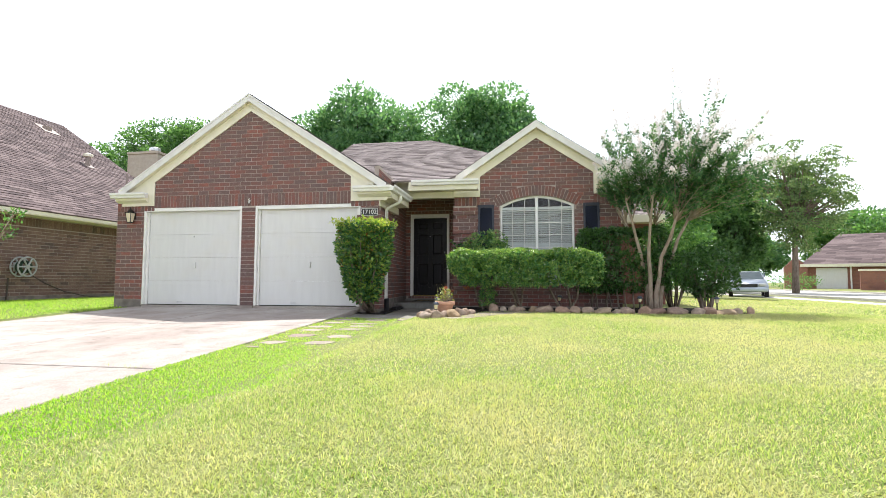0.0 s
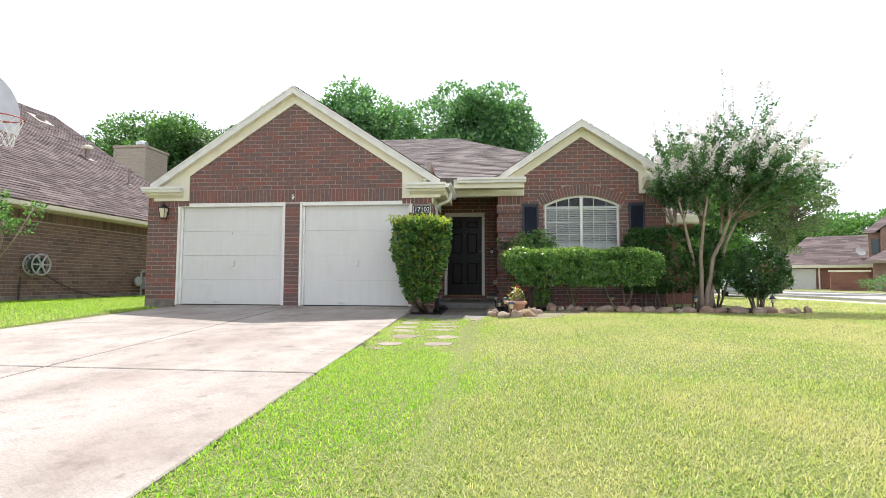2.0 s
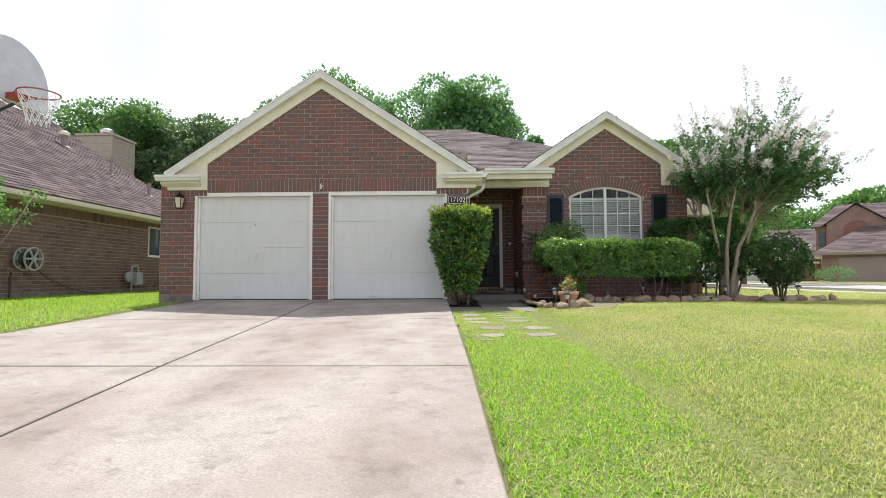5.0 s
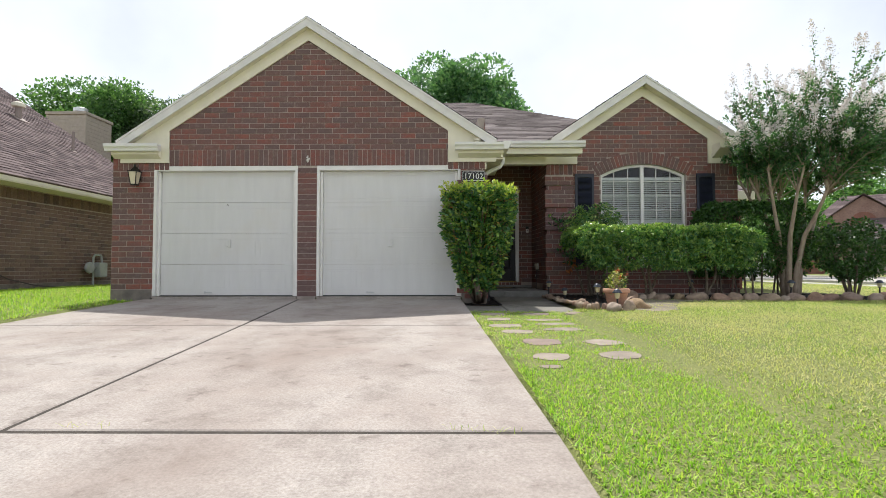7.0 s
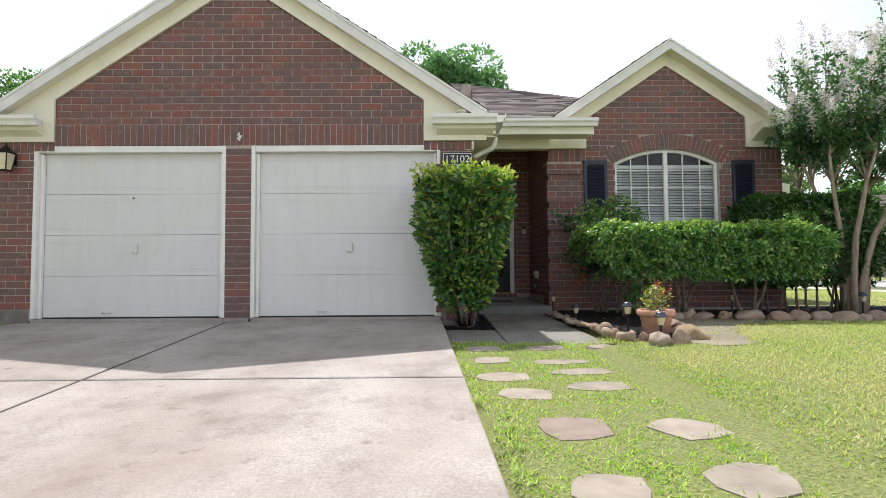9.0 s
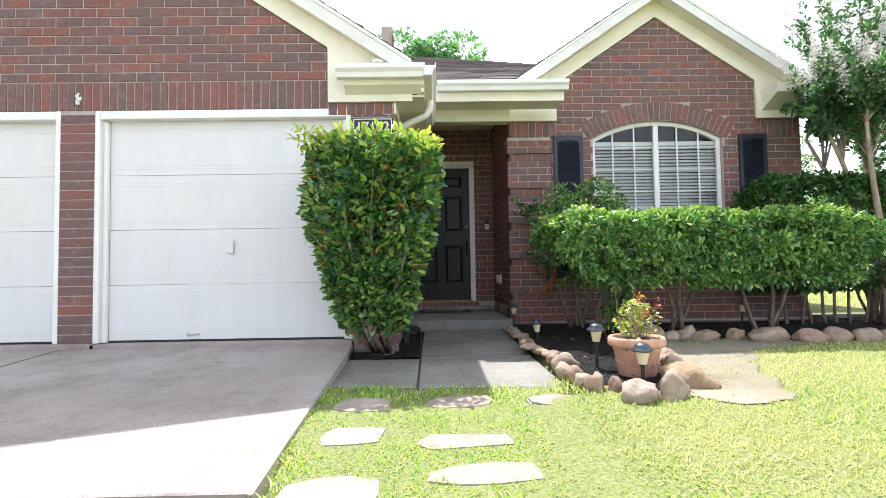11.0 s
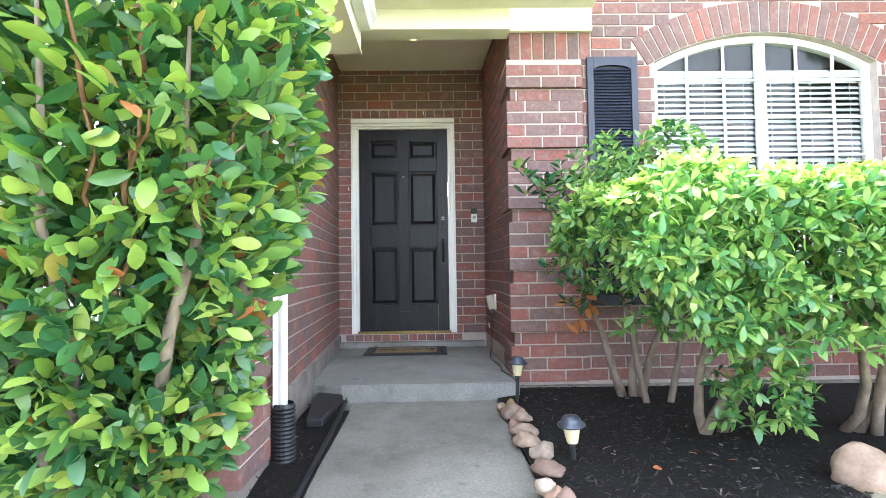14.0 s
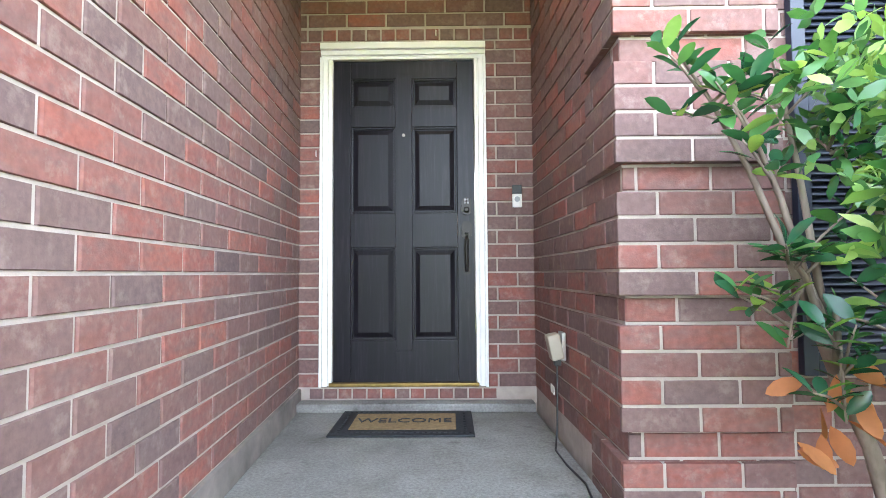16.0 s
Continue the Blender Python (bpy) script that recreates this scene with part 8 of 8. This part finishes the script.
def grass_mat(name, stops, dry):
    k = Mat(name, 0.5, 0, 0.4)
    c = k.ramp(k.rand(True), stops)
    wide = k.noise(0.5, 6, None, 0.62)
    c = k.mix(k.ramp(wide, [(0.44, (0, 0, 0)), (0.60, (dry, dry, dry))]), c, (0.62, 0.57, 0.30))
    patch = k.noise(1.9, 4)
    c = k.mix(k.ramp(patch, [(0.62, (0, 0, 0)), (0.78, (dry * 0.75, dry * 0.75, dry * 0.75))]), c, (0.66, 0.58, 0.28))
    k.color(c)
    nt = k.t
    tr, mx = nt.nodes.new("ShaderNodeBsdfTranslucent"), nt.nodes.new("ShaderNodeMixShader")
    nt.links.new(k.mix(1.0, c, (1.25, 1.3, 0.8), "MULTIPLY"), tr.inputs["Color"])
    mx.inputs[0].default_value = 0.45
    nt.links.new(k.b.outputs[0], mx.inputs[1])
    nt.links.new(tr.outputs[0], mx.inputs[2])
    nt.links.new(mx.outputs[0], nt.nodes["Material Output"].inputs[0])
    return k.m


M_GRASS = grass_mat("grass blade", [(0, (0.13, 0.25, 0.03)), (0.3, (0.325, 0.44, 0.10)), (0.7, (0.545, 0.585, 0.215)), (0.92, (0.62, 0.59, 0.26)), (1, (0.76, 0.66, 0.43))], 0.8)
M_FRESH = grass_mat("fresh grass blade", [(0, (0.13, 0.30, 0.018)), (0.4, (0.28, 0.52, 0.03)), (0.8, (0.46, 0.66, 0.06)), (1, (0.60, 0.64, 0.18))], 0.15)
BLADE = np.array([(-0.5, 0, 0), (0.5, 0, 0), (0.34, 0.55, 0.0), (0.0, 1.0, 0.0), (-0.34, 0.55, 0.0)])
BLADE_F = [(0, 1, 2), (0, 2, 4), (4, 2, 3)]


def sow(name, count, x0, x1, y0, y1, allow, length, width, seed, label, mat=None):
    """Grass blades over a stretch of lawn, thinner where allow() says no."""
    r = np.random.default_rng(seed)
    x, y = r.uniform(x0, x1, count), r.uniform(y0, y1, count)
    ok = allow(x, y, r)
    x, y = x[ok], y[ok]
    # heights by a coarse table of the lawn
    tx, ty = np.linspace(x0, x1, 60), np.linspace(y0, y1, 60)
    tab = np.array([[lawn_z(a, b) for a in tx] for b in ty])
    fx, fy = (x - x0) / (x1 - x0) * 59, (y - y0) / (y1 - y0) * 59
    i, j = np.clip(fx.astype(int), 0, 58), np.clip(fy.astype(int), 0, 58)
    u, v = fx - i, fy - j
    z = tab[j, i] * (1 - u) * (1 - v) + tab[j, i + 1] * u * (1 - v) + tab[j + 1, i] * (1 - u) * v + tab[j + 1, i + 1] * u * v
    n = len(x)
    th = r.uniform(0, 2 * math.pi, n)
    ln = length * r.uniform(0.6, 1.35, n)
    lean = r.uniform(0.2, 1.5, n)
    s = np.stack((np.cos(th), np.sin(th), np.zeros(n)), 1)
    d = np.stack((-np.sin(th) * lean, np.cos(th) * lean, np.ones(n)), 1)
    d = unit(d)
    bend = np.stack((-np.sin(th), np.cos(th), -np.full(n, 0.5)), 1)
    pos = np.stack((x, y, z - 0.008), 1)
    w = width * r.uniform(0.7, 1.3, n)
    verts = np.zeros((n, 5, 3))
    for k, (bx, by, _) in enumerate(BLADE):
        verts[:, k, :] = pos + s * (bx * w)[:, None] + d * (by * ln)[:, None] + bend * ((by ** 2) * ln * 0.35 * lean)[:, None]
    f = (np.array(BLADE_F)[None] + (np.arange(n) * 5)[:, None, None]).reshape(-1, 3)
    me = bpy.data.meshes.new(name)
    me.vertices.add(n * 5)
    me.vertices.foreach_set("co", verts.astype(np.float32).ravel())
    me.loops.add(len(f) * 3)
    me.loops.foreach_set("vertex_index", f.astype(np.int32).ravel())
    me.polygons.add(len(f))
    me.polygons.foreach_set("loop_start", np.arange(0, len(f) * 3, 3, dtype=np.int32))
    me.update(calc_edges=True)
    me.materials.append(mat or M_GRASS)
    return tagged(new(name, me), label, "grass", kind="stuff")


def poly_mask(poly, x, y):
    c = np.zeros(len(x), bool)
    j = len(poly) - 1
    for i in range(len(poly)):
        (ax, ay), (bx, by) = poly[i], poly[j]
        hitm = ((ay > y) != (by > y)) & (x < (bx - ax) * (y - ay) / ((by - ay) or 1e-9) + ax)
        c ^= hitm
        j = i
    return c


def lawn_ok(x, y, r):
    edge = -2.98 - 0.030 * (y - 2.0) - 0.07 * np.clip((y - 7) / 2, 0, 1)
    ok = (x > edge + 0.012 - 0.09 * np.clip((y - 6) / 2, 0, 1) * np.clip(np.sin(y * 6.1) + 0.6 * np.sin(y * 15.7) + 0.7, 0, 1)) | (y > 9.5)
    ok &= ~((x < -1.5) & (y > 9.5))
    ok &= ~poly_mask(BED, x, y)
    ok &= ~(poly_mask(PATCH, x, y) & (r.uniform(0, 1, len(x)) > 0.06 + 0.5 * (np.sin(x * 9) * np.sin(y * 7 + x * 3) > 0.3)))
    for fx, fy, a, b in FLAGS:
        ok &= ~(((np.abs((x - fx) / (a * 0.84))) ** 2.4 + (np.abs((y - fy) / (b * 0.84))) ** 2.4) < 0.85 + 0.3 * np.sin(x * 17 + fy * 5) * np.sin(y * 23))
    # the worn stretch between the flagstones is thin
    worn = (x < -1.75) & (y > 5.6) & (y < 9.6)
    clump = np.sin(x * 8.3 + 2.0 * np.sin(y * 5.1)) * np.sin(y * 7.7 + 1.5 * np.sin(x * 6.3))
    ok &= ~(worn & (r.uniform(0, 1, len(x)) > 0.52 + 0.4 * clump))
    # the cut edge of the higher lawn beside the stones is bare
    ok &= ~((np.abs(x + 1.98 - 0.03 * np.sin(y * 4.0)) < 0.035) & (y > 6.1) & (y < 8.6) & (r.uniform(0, 1, len(x)) > 0.12))
    return ok


def verge(x, y):
    """The watered strip along the drive, where the grass is fresh and green; it fades among the stepping stones."""
    fade = np.abs(np.sin(x * 91.7 + y * 57.3)) > np.clip((y - 5.9) / 1.6, 0, 0.75)
    x = x + 0.45 * (np.abs(np.sin(x * 641.3 + y * 977.1)) - 0.5)
    return fade & (x < -1.75 - 0.10 * np.maximum(0, 4 - y) + 0.22 * np.sin(y * 1.9) + 0.12 * np.sin(y * 5.3 + x * 4))


sow("grass_near", 200000, -3.1, 3.4, 0.9, 4.2, lambda x, y, r: lawn_ok(x, y, r) & ~verge(x, y), 0.036, 0.0066, 1, "thick mown yellow-green lawn grass")
sow("grass_middle", 200000, -3.3, 6.0, 4.2, 9.6, lambda x, y, r: lawn_ok(x, y, r) & ~verge(x, y), 0.034, 0.0075, 2, "thick mown yellow-green lawn grass")
sow("grass_verge", 130000, -3.3, -1.2, 0.9, 9.5, lambda x, y, r: lawn_ok(x, y, r) & verge(x, y), 0.034, 0.0075, 7, "fresh bright green grass along the driveway", M_FRESH)
sow("grass_bed_edge", 60000, -1.7, 7.0, 9.6, 12.0, lawn_ok, 0.038, 0.007, 3, "mown lawn grass along the bed")
sow("grass_right", 65000, 3.4, 13.0, 1.2, 12.0, lambda x, y, r: ~poly_mask(BED, x, y), 0.042, 0.011, 4, "mown lawn grass")
sow("grass_side_yard", 36000, 4.6, 14.0, 12.0, 24.0, lambda x, y, r: x < 12.3, 0.06, 0.014, 5, "mown lawn grass in the side yard")
sow("grass_west", 70000, -13.25, -8.75, 3.5, 19.5, lambda x, y, r: (x < -8.72 - 0.045 * (y - 6.0)) & ((x < -9.55) | (y < 10.9)), 0.06, 0.012, 6, "bright green lawn between the two houses", M_FRESH)
sow("joint_weeds", 260, -6.5, -3.1, 4.40, 4.46, lambda x, y, r: np.sin(x * 7.0) + np.sin(x * 3.1) > 1.1, 0.03, 0.004, 9, "small dry weeds in the driveway joint")

# ---- brick pieces ----
for job in BRICKJOBS:
    brick_wall(*job)
